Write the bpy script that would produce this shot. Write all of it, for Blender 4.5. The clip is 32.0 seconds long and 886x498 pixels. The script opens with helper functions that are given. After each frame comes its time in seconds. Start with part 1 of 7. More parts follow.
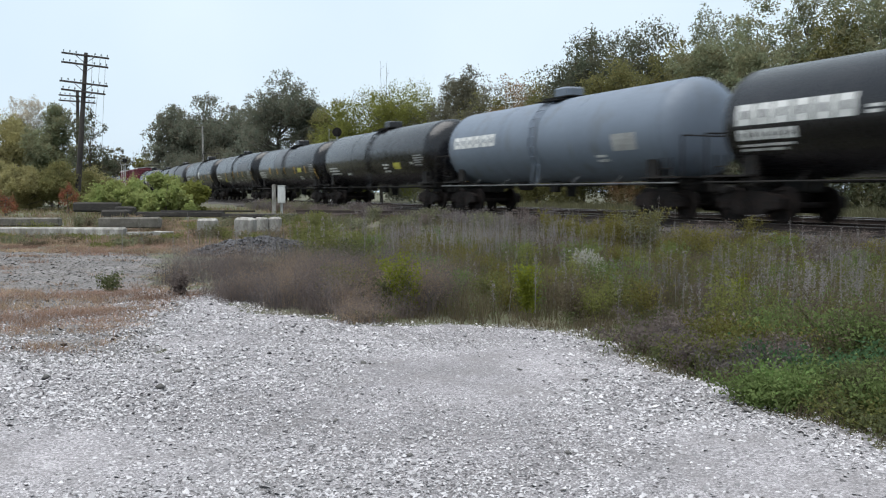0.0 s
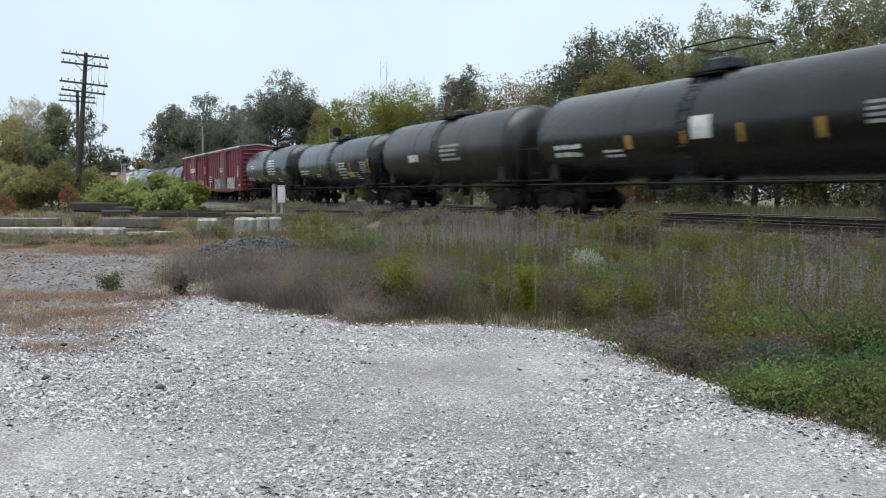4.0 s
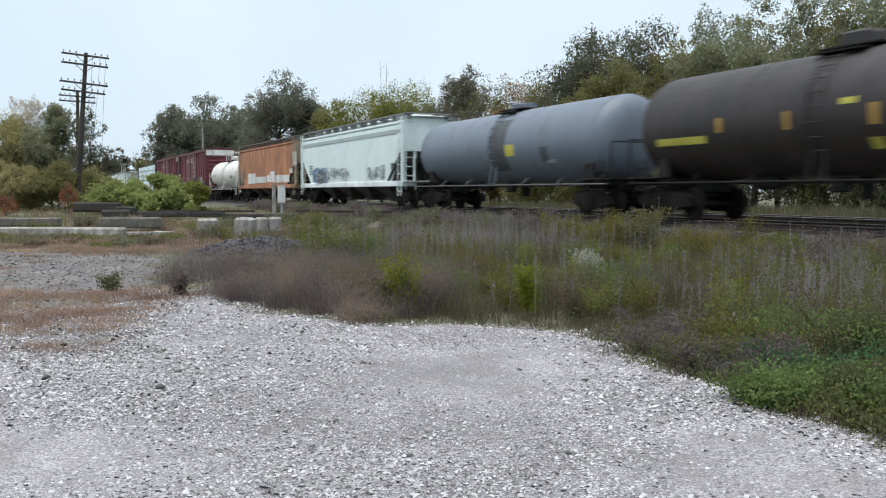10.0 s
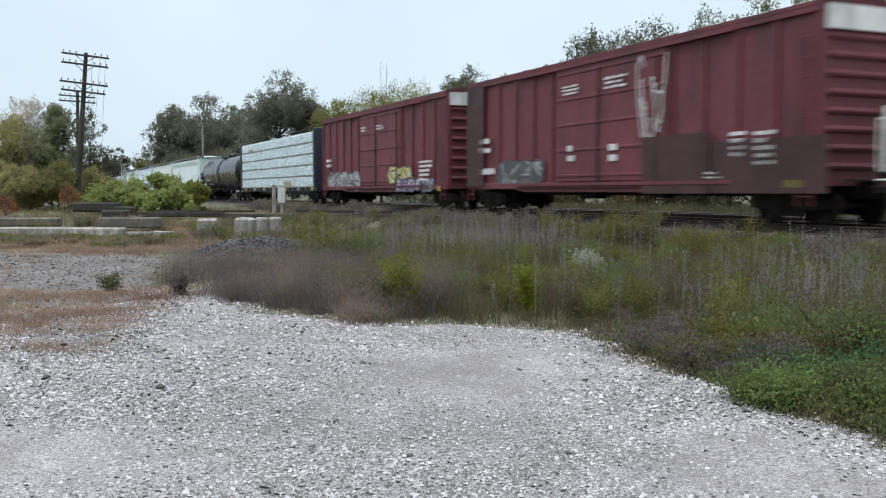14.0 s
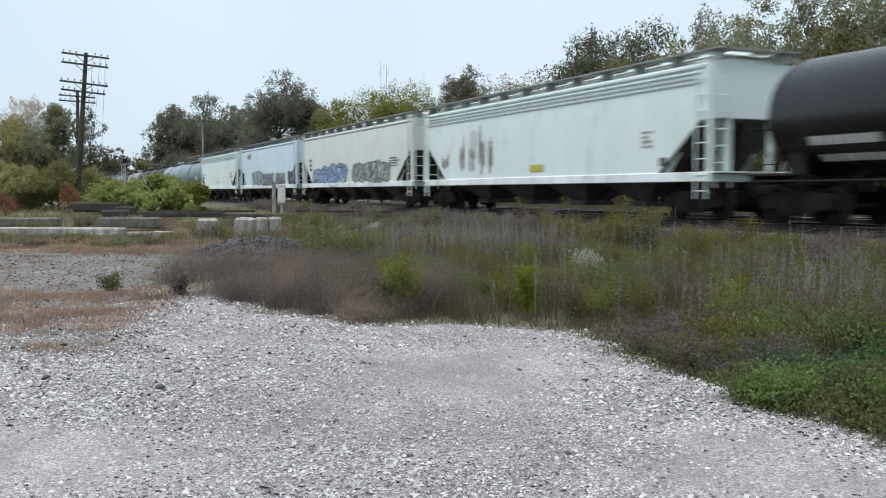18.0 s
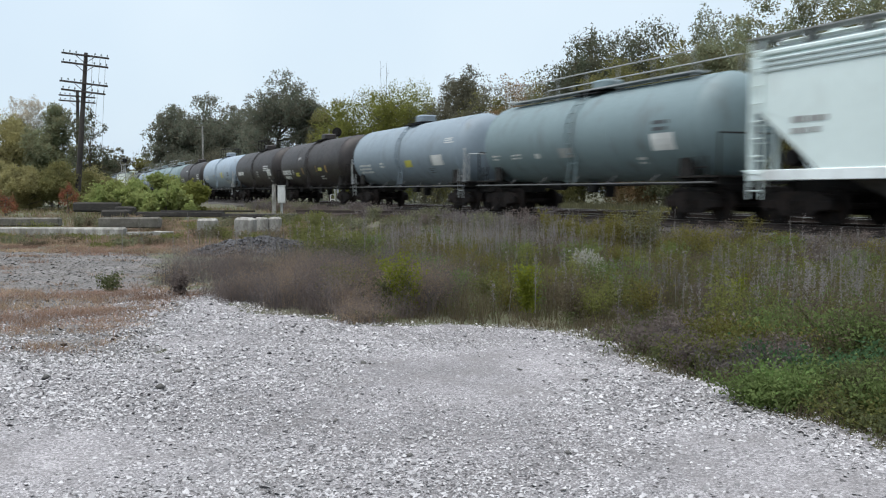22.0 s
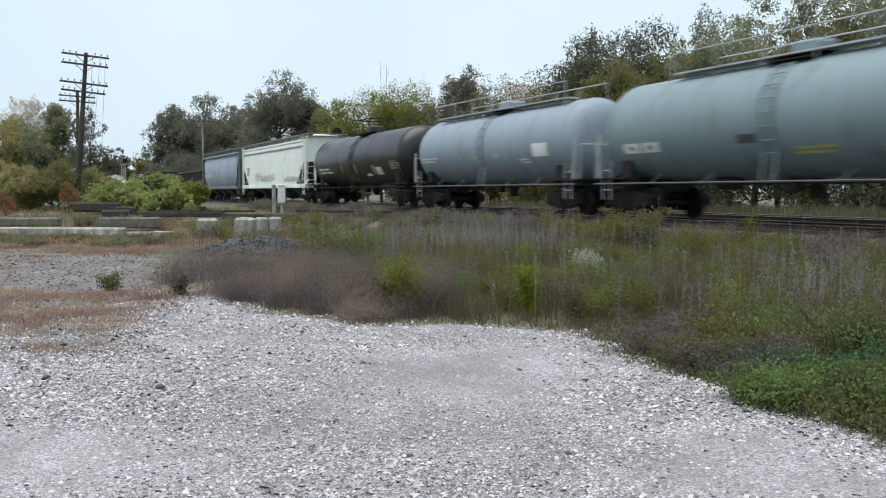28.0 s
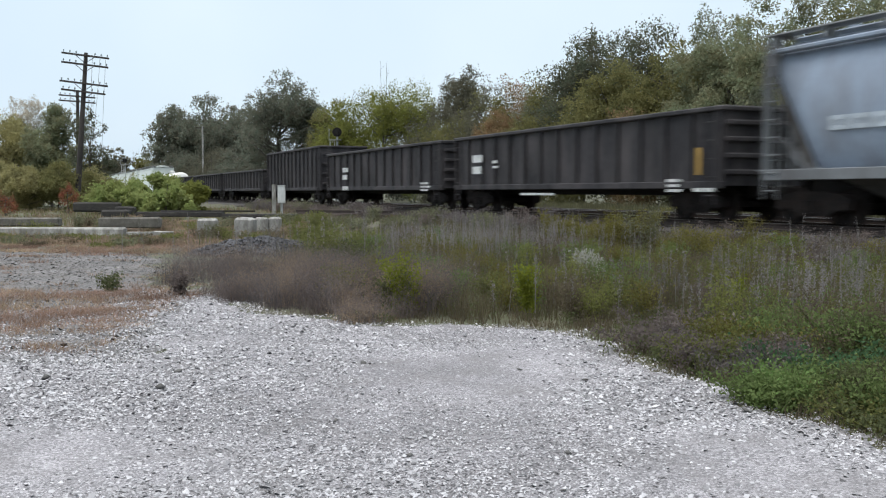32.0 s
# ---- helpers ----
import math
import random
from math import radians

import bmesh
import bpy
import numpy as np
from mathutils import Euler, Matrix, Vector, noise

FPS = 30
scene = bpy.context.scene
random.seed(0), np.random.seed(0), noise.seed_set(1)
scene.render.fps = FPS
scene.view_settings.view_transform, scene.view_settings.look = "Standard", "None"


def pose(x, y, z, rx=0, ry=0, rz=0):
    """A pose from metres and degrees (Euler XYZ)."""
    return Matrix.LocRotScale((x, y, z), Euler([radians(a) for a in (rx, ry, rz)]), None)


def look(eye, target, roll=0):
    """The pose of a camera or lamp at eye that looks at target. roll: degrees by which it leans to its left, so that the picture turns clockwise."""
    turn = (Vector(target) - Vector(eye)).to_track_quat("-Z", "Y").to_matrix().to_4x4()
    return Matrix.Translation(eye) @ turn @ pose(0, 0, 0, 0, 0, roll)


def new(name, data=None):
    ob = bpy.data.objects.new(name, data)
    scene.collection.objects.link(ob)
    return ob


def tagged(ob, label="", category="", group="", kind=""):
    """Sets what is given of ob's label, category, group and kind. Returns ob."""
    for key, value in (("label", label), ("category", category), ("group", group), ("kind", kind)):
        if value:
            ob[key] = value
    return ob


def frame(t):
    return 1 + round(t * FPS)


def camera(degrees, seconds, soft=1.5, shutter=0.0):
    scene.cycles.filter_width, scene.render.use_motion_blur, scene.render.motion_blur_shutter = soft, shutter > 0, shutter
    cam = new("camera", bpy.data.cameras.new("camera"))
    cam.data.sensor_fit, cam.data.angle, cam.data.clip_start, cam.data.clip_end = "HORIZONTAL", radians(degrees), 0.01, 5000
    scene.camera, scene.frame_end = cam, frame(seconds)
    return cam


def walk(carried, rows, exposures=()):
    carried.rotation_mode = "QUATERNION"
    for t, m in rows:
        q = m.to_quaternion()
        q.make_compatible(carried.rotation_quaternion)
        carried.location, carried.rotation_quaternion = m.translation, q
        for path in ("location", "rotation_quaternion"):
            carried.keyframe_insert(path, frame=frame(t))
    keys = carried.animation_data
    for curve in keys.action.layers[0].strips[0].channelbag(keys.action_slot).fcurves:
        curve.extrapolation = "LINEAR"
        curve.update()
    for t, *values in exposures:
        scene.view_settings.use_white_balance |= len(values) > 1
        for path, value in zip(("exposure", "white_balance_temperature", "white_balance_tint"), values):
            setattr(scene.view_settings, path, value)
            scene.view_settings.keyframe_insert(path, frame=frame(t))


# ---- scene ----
# ---- the place: a still camera on a gravel lot beside a main line; a freight train passes ----
EYE = 1.55                      # eye height over the gravel
TURN = 23.764                   # degrees between the view and the far end of the line
CT, ST = math.cos(radians(TURN)), math.sin(radians(TURN))
RAIL = 0.765                    # top of the rails
LINE = 17.87                    # from the eye to the middle of the near track, square to it
LINE2 = 22.75                   # the far track
SPEED = 20.13                   # metres a second

cam = camera(50.46, 32.0, soft=1.15, shutter=0.5)
# the clip's camera stops down a little while the pale cars fill its view
walk(cam, [(0, pose(0, 0, EYE, 86.527, 0, 0)), (32, pose(0, 0, EYE, 86.527, 0, 0))],
     ((0, 0.03), (9, 0.03), (10.5, 0.0), (12, -0.05), (14, -0.02), (16, -0.03), (18, -0.05), (20, -0.06), (22, -0.04), (24, 0.01), (28, 0.02), (32, 0.02)))

# ---- light: a bright overcast sky ----
world = bpy.data.worlds.new("overcast")
scene.world = world
world.use_nodes = True
wn, wl = world.node_tree.nodes, world.node_tree.links
bg = wn["Background"]
sky = wn.new("ShaderNodeTexSky")
sky.sky_type, sky.sun_disc = "NISHITA", False
sky.sun_elevation, sky.sun_rotation = radians(76), radians(233.6)
sky.air_density, sky.dust_density, sky.ozone_density = 1.0, 3.0, 1.0
veil = wn.new("ShaderNodeMix")
veil.data_type = "RGBA"
veil.inputs[0].default_value = 0.8
cloud = wn.new("ShaderNodeTexNoise")
cloud.inputs["Scale"].default_value, cloud.inputs["Detail"].default_value = 1.6, 4.0
tone = wn.new("ShaderNodeValToRGB")
tone.color_ramp.elements[0].position, tone.color_ramp.elements[0].color = 0.3, (6.85, 8.6, 10.45, 1)
tone.color_ramp.elements[1].position, tone.color_ramp.elements[1].color = 0.7, (9.45, 10.8, 11.65, 1)
wl.new(cloud.outputs["Fac"], tone.inputs["Fac"])
wl.new(sky.outputs["Color"], veil.inputs[6])
wl.new(tone.outputs["Color"], veil.inputs[7])
wl.new(veil.outputs[2], bg.inputs["Color"])
bg.inputs["Strength"].default_value = 0.104
sun = new("sun", bpy.data.lights.new("sun", "SUN"))
sun.data.energy, sun.data.angle, sun.data.color = 3.8, radians(62), (1.0, 0.985, 0.96)
sun.matrix_world = look((0, 0, 30), (0.19, 0.14, 29.028))


# ---- mesh and material helpers ----
def along(s, d, z=0.0):
    """A point s metres down the line, d metres square from the eye towards it."""
    return (-s * ST + d * CT, s * CT + d * ST, z)


def smooth(a, b, v):
    k = np.clip((np.asarray(v, float) - a) / (b - a), 0, 1)
    return k * k * (3 - 2 * k)


def raw_mesh(name, verts, faces):
    """A mesh from arrays; all faces have the same number of corners."""
    verts, faces = np.asarray(verts, np.float32), np.asarray(faces, np.int32)
    me = bpy.data.meshes.new(name)
    n, k = faces.shape
    me.vertices.add(len(verts))
    me.vertices.foreach_set("co", verts.ravel())
    me.loops.add(n * k)
    me.loops.foreach_set("vertex_index", faces.ravel())
    me.polygons.add(n)
    me.polygons.foreach_set("loop_start", np.arange(0, n * k, k, dtype=np.int32))
    me.update(calc_edges=True)
    return me


class Shape:
    """Collects the faces of one mesh."""

    def __init__(self):
        self.v, self.f, self.soft = [], [], False

    def add(self, verts, faces):
        n = len(self.v)
        self.v += [tuple(p) for p in verts]
        self.f += [tuple(n + i for i in q) for q in faces]
        return self

    def box(self, x, y, z, sx, sy, sz, chamfer=0.0):
        hx, hy, hz, b = sx / 2, sy / 2, sz / 2, min(chamfer, sx / 2.1, sy / 2.1, sz / 2.1)
        if b <= 0:
            pts = [(x + i * hx, y + j * hy, z + k * hz) for k in (-1, 1) for j in (-1, 1) for i in (-1, 1)]
            return self.add(pts, [(0, 2, 3, 1), (4, 5, 7, 6), (0, 1, 5, 4), (2, 6, 7, 3), (0, 4, 6, 2), (1, 3, 7, 5)])
        rings = []
        for dz, ins in ((-hz, b), (-hz + b, 0), (hz - b, 0), (hz, b)):
            ring = []
            for i, j in ((-1, -1), (1, -1), (1, 1), (-1, 1)):
                cx, cy = x + i * (hx - ins), y + j * (hy - ins)
                one, two = (cx - i * b, cy), (cx, cy - j * b)
                ring += [(*q, z + dz) for q in ((two, one) if i * j < 0 and i > 0 or i * j > 0 and i < 0 else (two, one))]
            ring.sort(key=lambda q: math.atan2(q[1] - y, q[0] - x))
            rings.append(ring)
        return self.loft(rings, True)

    def loft(self, rings, caps=True):
        n = len(rings[0])
        pts = [p for r in rings for p in r]
        faces = [(a * n + i, a * n + (i + 1) % n, (a + 1) * n + (i + 1) % n, (a + 1) * n + i)
                 for a in range(len(rings) - 1) for i in range(n)]
        if caps:
            faces += [tuple(reversed(range(n))), tuple((len(rings) - 1) * n + i for i in range(n))]
        return self.add(pts, faces)

    def tube(self, a, b, r, n=6, r2=None):
        a, b = Vector(a), Vector(b)
        m = (b - a).to_track_quat("Z", "Y").to_matrix()
        rings = [[p + m @ Vector((q * math.cos(t), q * math.sin(t), 0)) for t in (2 * math.pi * i / n for i in range(n))]
                 for p, q in ((a, r), (b, r if r2 is None else r2))]
        return self.loft(rings)

    def path(self, pts, r, n=6):
        for a, b in zip(pts, pts[1:]):
            self.tube(a, b, r, n)
        return self

    def lathe(self, profile, axis, at, n=32):
        """profile: (place along the axis, radius)."""
        rings = []
        for w, r in profile:
            ring = []
            for i in range(n):
                t = 2 * math.pi * i / n
                p, q = r * math.cos(t), r * math.sin(t)
                ring.append({"x": (at[0] + w, at[1] + p, at[2] + q), "y": (at[0] + q, at[1] + w, at[2] + p),
                             "z": (at[0] + p, at[1] + q, at[2] + w)}[axis])
            rings.append(ring)
        return self.loft(rings)

    def plate(self, outline, y0, y1):
        """An outline in x and z, y0 to y1 thick."""
        return self.loft([[(x, y0, z) for x, z in outline], [(x, y1, z) for x, z in outline]])

    def mesh(self, name, material):
        me = bpy.data.meshes.new(name)
        me.from_pydata(self.v, [], self.f)
        bm = bmesh.new()
        bm.from_mesh(me)
        bmesh.ops.recalc_face_normals(bm, faces=bm.faces)
        if self.soft:
            for q in bm.faces:
                q.smooth = True
            for e in bm.edges:
                if len(e.link_faces) == 2 and e.calc_face_angle(0) > 0.6:
                    e.smooth = False
        bm.to_mesh(me)
        bm.free()
        me.materials.append(material)
        return me


def part(name, shape, material, parent, label="", at=None):
    """One mesh object under a thing or a part. shape: a Shape or a mesh that is shared."""
    me = shape.mesh(name, material) if isinstance(shape, Shape) else shape
    ob = new(name, me)
    ob.parent = parent
    if at is not None:
        ob.matrix_basis = at
    return tagged(ob, label)


def thing(name, label, category, at=None, group="", shape=None, material=None, kind=""):
    ob = new(name, shape.mesh(name, material) if shape else None)
    if at is not None:
        ob.matrix_basis = at
    return tagged(ob, label, category, group, kind)


def mat(name, colour, rough=0.7, metal=0.0, vary=0.25, size=2.0, fine=30.0, dirt=None, dirty=0.3, streak=1.0, bump=0.15,
        each=0.0, island=0.0, spec=0.5):
    """Colour with broad stains and fine grain. streak > 1 draws the stains out downwards; each and island vary whole pieces."""
    m = bpy.data.materials.new(name)
    m.use_nodes = True
    nt = m.node_tree
    N, L = nt.nodes, nt.links
    b = N["Principled BSDF"]
    b.inputs["Roughness"].default_value, b.inputs["Metallic"].default_value = rough, metal
    b.inputs["Specular IOR Level"].default_value = spec
    tc = N.new("ShaderNodeTexCoord")
    mp = N.new("ShaderNodeMapping")
    mp.inputs["Scale"].default_value = (1, 1, 1 / streak)
    L.new(tc.outputs["Object"], mp.inputs["Vector"])

    def noise_at(scale, detail=5.0):
        q = N.new("ShaderNodeTexNoise")
        q.inputs["Scale"].default_value, q.inputs["Detail"].default_value = scale, detail
        L.new(mp.outputs["Vector"], q.inputs["Vector"])
        return q.outputs["Fac"]

    def ramp(socket, a, c):
        q = N.new("ShaderNodeMapRange")
        q.inputs["From Min"].default_value, q.inputs["From Max"].default_value = 0.3, 0.7
        q.inputs["To Min"].default_value, q.inputs["To Max"].default_value = a, c
        L.new(socket, q.inputs["Value"])
        return q.outputs["Result"]

    def times(a, c):
        q = N.new("ShaderNodeMath")
        q.operation = "MULTIPLY"
        L.new(a, q.inputs[0])
        L.new(c, q.inputs[1])
        return q.outputs[0]

    broad, grain = noise_at(size), noise_at(fine, 3.0)
    value = times(ramp(broad, 1 - vary, 1 + vary), ramp(grain, 1 - vary * 0.6, 1 + vary * 0.6))
    for amount, node, out in ((each, "ShaderNodeObjectInfo", "Random"), (island, "ShaderNodeNewGeometry", "Random Per Island")):
        if amount:
            q = N.new("ShaderNodeMapRange")
            q.inputs["To Min"].default_value, q.inputs["To Max"].default_value = 1 - amount, 1 + amount
            L.new(N.new(node).outputs[out], q.inputs["Value"])
            value = times(value, q.outputs["Result"])
    hsv = N.new("ShaderNodeHueSaturation")
    hsv.inputs["Color"].default_value = (*colour, 1)
    L.new(value, hsv.inputs["Value"])
    last = hsv.outputs["Color"]
    if dirt:
        mix = N.new("ShaderNodeMix")
        mix.data_type = "RGBA"
        mix.inputs[7].default_value = (*dirt, 1)
        L.new(last, mix.inputs[6])
        fac = N.new("ShaderNodeMapRange")
        fac.inputs["From Min"].default_value, fac.inputs["From Max"].default_value = 0.62 - dirty * 0.5, 0.85 - dirty * 0.3
        fac.inputs["To Max"].default_value = 0.85
        L.new(noise_at(size * 2.3, 8.0), fac.inputs["Value"])
        L.new(fac.outputs["Result"], mix.inputs[0])
        last = mix.outputs[2]
    L.new(last, b.inputs["Base Color"])
    L.new(ramp(grain, min(rough + 0.08, 1), max(rough - 0.08, 0.05)), b.inputs["Roughness"])
    if bump:
        bp = N.new("ShaderNodeBump")
        bp.inputs["Strength"].default_value, bp.inputs["Distance"].default_value = bump, 0.02
        L.new(grain, bp.inputs["Height"])
        L.new(bp.outputs["Normal"], b.inputs["Normal"])
    return m


# ---- materials ----
M_STEEL = mat("dark_grimy_steel", (0.0132, 0.0120, 0.0114), 0.8, dirt=(0.0300, 0.0228, 0.0180), vary=0.4, spec=0.25)
M_PIPE = mat("dull_pipe_steel", (0.10, 0.10, 0.10), 0.6, vary=0.25)
M_RUN = mat("running_gear_steel", (0.0124, 0.0095, 0.0088), 0.8, dirt=(0.0310, 0.0202, 0.0154), vary=0.4, spec=0.2)
M_RAILTOP = mat("worn_rail_steel", (0.42, 0.41, 0.40), 0.3, 0.9, vary=0.1)
M_RUST = mat("rusty_rail_steel", (0.035, 0.024, 0.020), 0.85, vary=0.35)
M_TIE = mat("creosoted_wood", (0.03, 0.025, 0.022), 0.9, vary=0.4, each=0.25, streak=0.3)
M_WHITE = mat("white_paint_marks", (0.612, 0.612, 0.595), 0.6, vary=0.15, dirt=(0.255, 0.246, 0.230), dirty=0.2)
M_YELLOW = mat("yellow_marks", (0.46, 0.42, 0.07), 0.6, vary=0.15)
M_AMBER = mat("amber_reflector", (0.36, 0.215, 0.045), 0.5, vary=0.15)
M_GREYSTEEL = mat("galvanised_steel", (0.383, 0.391, 0.391), 0.5, 0.4, vary=0.2)
M_GRAVEL = mat("crushed_limestone", (0.240, 0.226, 0.233), 0.95, vary=0.3, size=0.7, fine=60, dirt=(0.170, 0.157, 0.156), dirty=0.35, bump=0.8)


def cells(m, scale, low, high):
    """Small stones in a surface: every cell takes its own brightness, with dark joints."""
    N, L = m.node_tree.nodes, m.node_tree.links
    hsv = next(n for n in N if n.type == "HUE_SAT")
    old = hsv.inputs["Value"].links[0].from_socket
    tc, vor, edge = N.new("ShaderNodeTexCoord"), N.new("ShaderNodeTexVoronoi"), N.new("ShaderNodeTexVoronoi")
    edge.feature = "DISTANCE_TO_EDGE"
    sep, mr, me, mul, mul2 = (N.new("ShaderNode" + k) for k in ("SeparateColor", "MapRange", "MapRange", "Math", "Math"))
    for v in (vor, edge):
        v.inputs["Scale"].default_value = scale
        L.new(tc.outputs["Object"], v.inputs["Vector"])
    L.new(vor.outputs["Color"], sep.inputs[0])
    L.new(sep.outputs[0], mr.inputs["Value"])
    mr.inputs["To Min"].default_value, mr.inputs["To Max"].default_value = low, high
    L.new(edge.outputs["Distance"], me.inputs["Value"])
    me.inputs["From Max"].default_value, me.inputs["To Min"].default_value = 0.12, 0.55
    mul.operation = mul2.operation = "MULTIPLY"
    L.new(mr.outputs[0], mul.inputs[0])
    L.new(me.outputs[0], mul.inputs[1])
    L.new(mul.outputs[0], mul2.inputs[0])
    L.new(old, mul2.inputs[1])
    L.new(mul2.outputs[0], hsv.inputs["Value"])


cells(M_GRAVEL, 75, 0.6, 1.75)
M_LANE = mat("lane_gravel", (0.134, 0.125, 0.121), 0.95, vary=0.25, size=0.8, fine=40, island=0.35, dirt=(0.108, 0.092, 0.080), dirty=0.35, bump=0.5)
cells(M_LANE, 45, 0.5, 1.7)
M_STONE = mat("limestone_chips", (0.335, 0.324, 0.330), 0.9, vary=0.2, size=3, island=0.55, bump=0.3)
M_GREYCHIP = mat("grey_chips", (0.155, 0.147, 0.15), 0.9, vary=0.2, size=3, island=0.5, bump=0.3)
M_DARKSTONE = mat("dark_stones", (0.10, 0.095, 0.09), 0.9, vary=0.3, island=0.5, bump=0.3)
M_BALLAST = mat("grey_ballast", (0.042, 0.037, 0.035), 0.95, vary=0.3, island=0.5, bump=0.5)
M_HEAP = mat("blue_grey_crushed_stone", (0.070, 0.068, 0.073), 0.95, vary=0.3, island=0.5, bump=0.5)
M_SOIL = mat("weedy_soil", (0.0852, 0.0744, 0.0504), 0.95, vary=0.35, size=0.5, fine=25, dirt=(0.0696, 0.0852, 0.0300), dirty=0.5, bump=0.6)
M_CONCRETE = mat("weathered_concrete", (0.3587, 0.3453, 0.3196), 0.9, vary=0.3, dirt=(0.1171, 0.1074, 0.0903), dirty=0.55, streak=2, bump=0.4)
M_BARK = mat("grey_bark", (0.093, 0.081, 0.068), 0.9, vary=0.4, size=6, streak=4, bump=0.6)
M_POLE = mat("tarred_pole_wood", (0.045, 0.038, 0.034), 0.9, vary=0.4, size=3, streak=8, bump=0.4)


# ---- ground ----
def ground_z(x, y):
    x, y = np.asarray(x, float), np.asarray(y, float)
    d = x * CT + y * ST
    rise = 0.34 * smooth(30, 60, y + 0.2 * np.minimum(x, 0))
    bank = 0.46 * smooth(11.5, 15.6, d)
    return np.maximum(rise, bank) - 0.12 * smooth(25.5, 28, d) + 0.0 * x


def grid_lines(lo, hi, fine, step, grow):
    """Lines from lo to hi, step apart out to fine, then wider."""
    out, v, g = [0.0], 0.0, step
    while v < max(hi, -lo):
        if v > fine:
            g *= grow
        v += g
        out.append(v)
    return sorted({*[q for q in out if q <= hi], *[-q for q in out if -q >= lo]})


def sheet(name, xs, ys, zf, material):
    X, Y = np.meshgrid(xs, ys)
    v = np.stack([X, Y, zf(X, Y)], -1).reshape(-1, 3)
    a = (np.arange(len(ys) - 1)[:, None] * len(xs) + np.arange(len(xs) - 1)[None]).ravel()
    me = raw_mesh(name, v, np.stack([a, a + 1, a + 1 + len(xs), a + len(xs)], -1))
    me.materials.append(material)
    me.polygons.foreach_set("use_smooth", np.ones(len(me.polygons), bool))
    return new(name, me)


xs = grid_lines(-3000, 3000, 45, 0.6, 1.25)
ys = grid_lines(-600, 4000, 60, 0.6, 1.25)
tagged(sheet("ground", xs, ys, ground_z, M_SOIL), "weedy brown soil running out to the horizon", "ground", kind="structure")

LOT = [(-30, -14), (30, -14), (14, -3), (6.2, 1.2), (3.6, 4.3), (2.65, 5.53), (2.62, 5.93), (2.44, 6.3), (2.18, 6.81), (2.24, 7.3),
       (1.99, 7.87), (1.76, 8.39), (1.70, 9.49), (1.34, 10.26), (0.62, 10.69), (-0.16, 10.92), (-0.95, 10.92), (-1.86, 11.67),
       (-2.69, 12.23), (-3.56, 13.9), (-3.59, 12.53), (-3.13, 9.9), (-2.63, 8.12), (-4.06, 8.6), (-9, 10.5), (-30, 16)]


def inside(poly, x, y):
    hit = np.zeros(np.shape(x), bool)
    for (x0, y0), (x1, y1) in zip(poly, poly[1:] + poly[:1]):
        cross = ((y0 > y) != (y1 > y)) & (x < (x1 - x0) * (y - y0) / (y1 - y0 + 1e-12) + x0)
        hit ^= cross
    return hit


def gap_to(poly, x, y):
    """Distance to the outline, negative outside."""
    best = np.full(np.shape(x), 1e9)
    for (x0, y0), (x1, y1) in zip(poly, poly[1:] + poly[:1]):
        dx, dy = x1 - x0, y1 - y0
        k = np.clip(((x - x0) * dx + (y - y0) * dy) / (dx * dx + dy * dy + 1e-12), 0, 1)
        best = np.minimum(best, np.hypot(x - x0 - k * dx, y - y0 - k * dy))
    return np.where(inside(poly, x, y), best, -best)


def ripple(x, y, s=1.0):
    return (np.sin(2.1 * s * x + 1.3 * np.sin(1.7 * s * y)) + np.sin(2.7 * s * y + 1.1 * np.sin(2.3 * s * x + 1))) * 0.5


def lot_z(x, y):
    edge = gap_to(LOT, x, y) + 0.25 * ripple(x, y, 1.7) * 0.6
    return ground_z(x, y) + np.where(edge > 0, 0.012 + 0.01 * ripple(x, y, 0.6) * smooth(0, 1, edge), -0.05)


tagged(sheet("gravel_lot", list(np.arange(-16, 12.01, 0.12)), list(np.arange(-8, 16.01, 0.12)), lot_z, M_GRAVEL),
       "pale crushed limestone parking lot surface", "gravel lot", kind="structure")

LANE = [(-30, 8.4), (-2.3, 7.8), (-2.9, 11.0), (-3.3, 14.2), (-5.0, 15.6), (-5.4, 18), (-7.4, 23.5), (-30, 28)]


def lane_z(x, y):
    edge = gap_to(LANE, x, y) + 0.3 * ripple(x, y, 0.9)
    return ground_z(x, y) + np.where(edge > 0, 0.006, -0.05)


tagged(sheet("gravel_lane", list(np.arange(-24, -1.9, 0.2)), list(np.arange(7.5, 27, 0.2)), lane_z, M_LANE),
       "old lane of grey gravel through dry grass", "gravel lane", kind="structure")

# ---- track: ballast, ties, rails ----
FAR, NEAR = 900, -60


def ballast_bed(name, label, d):
    ss = list(np.arange(NEAR, 140, 0.5)) + list(np.arange(140, FAR, 8.0))
    ds = np.array([-2.9, -2.3, -1.7, -1.45, 0, 1.45, 1.7, 2.3, 2.9])
    zs = np.array([0.1, 0.38, 0.545, 0.56, 0.56, 0.56, 0.545, 0.38, 0.2])
    v = []
    for i, s in enumerate(ss):
        for k, (q, z) in enumerate(zip(ds, zs)):
            v.append(along(s, d + q + 0.06 * math.sin(i * 1.7 + k * 2.1), z + 0.02 * math.sin(i * 2.3 + k * 1.3)))
    n = len(ds)
    a = (np.arange(len(ss) - 1)[:, None] * n + np.arange(n - 1)[None]).ravel()
    me = raw_mesh(name, v, np.stack([a, a + n, a + n + 1, a + 1], -1))
    me.materials.append(M_BALLAST)
    tagged(new(name, me), label, "ballast", kind="structure")


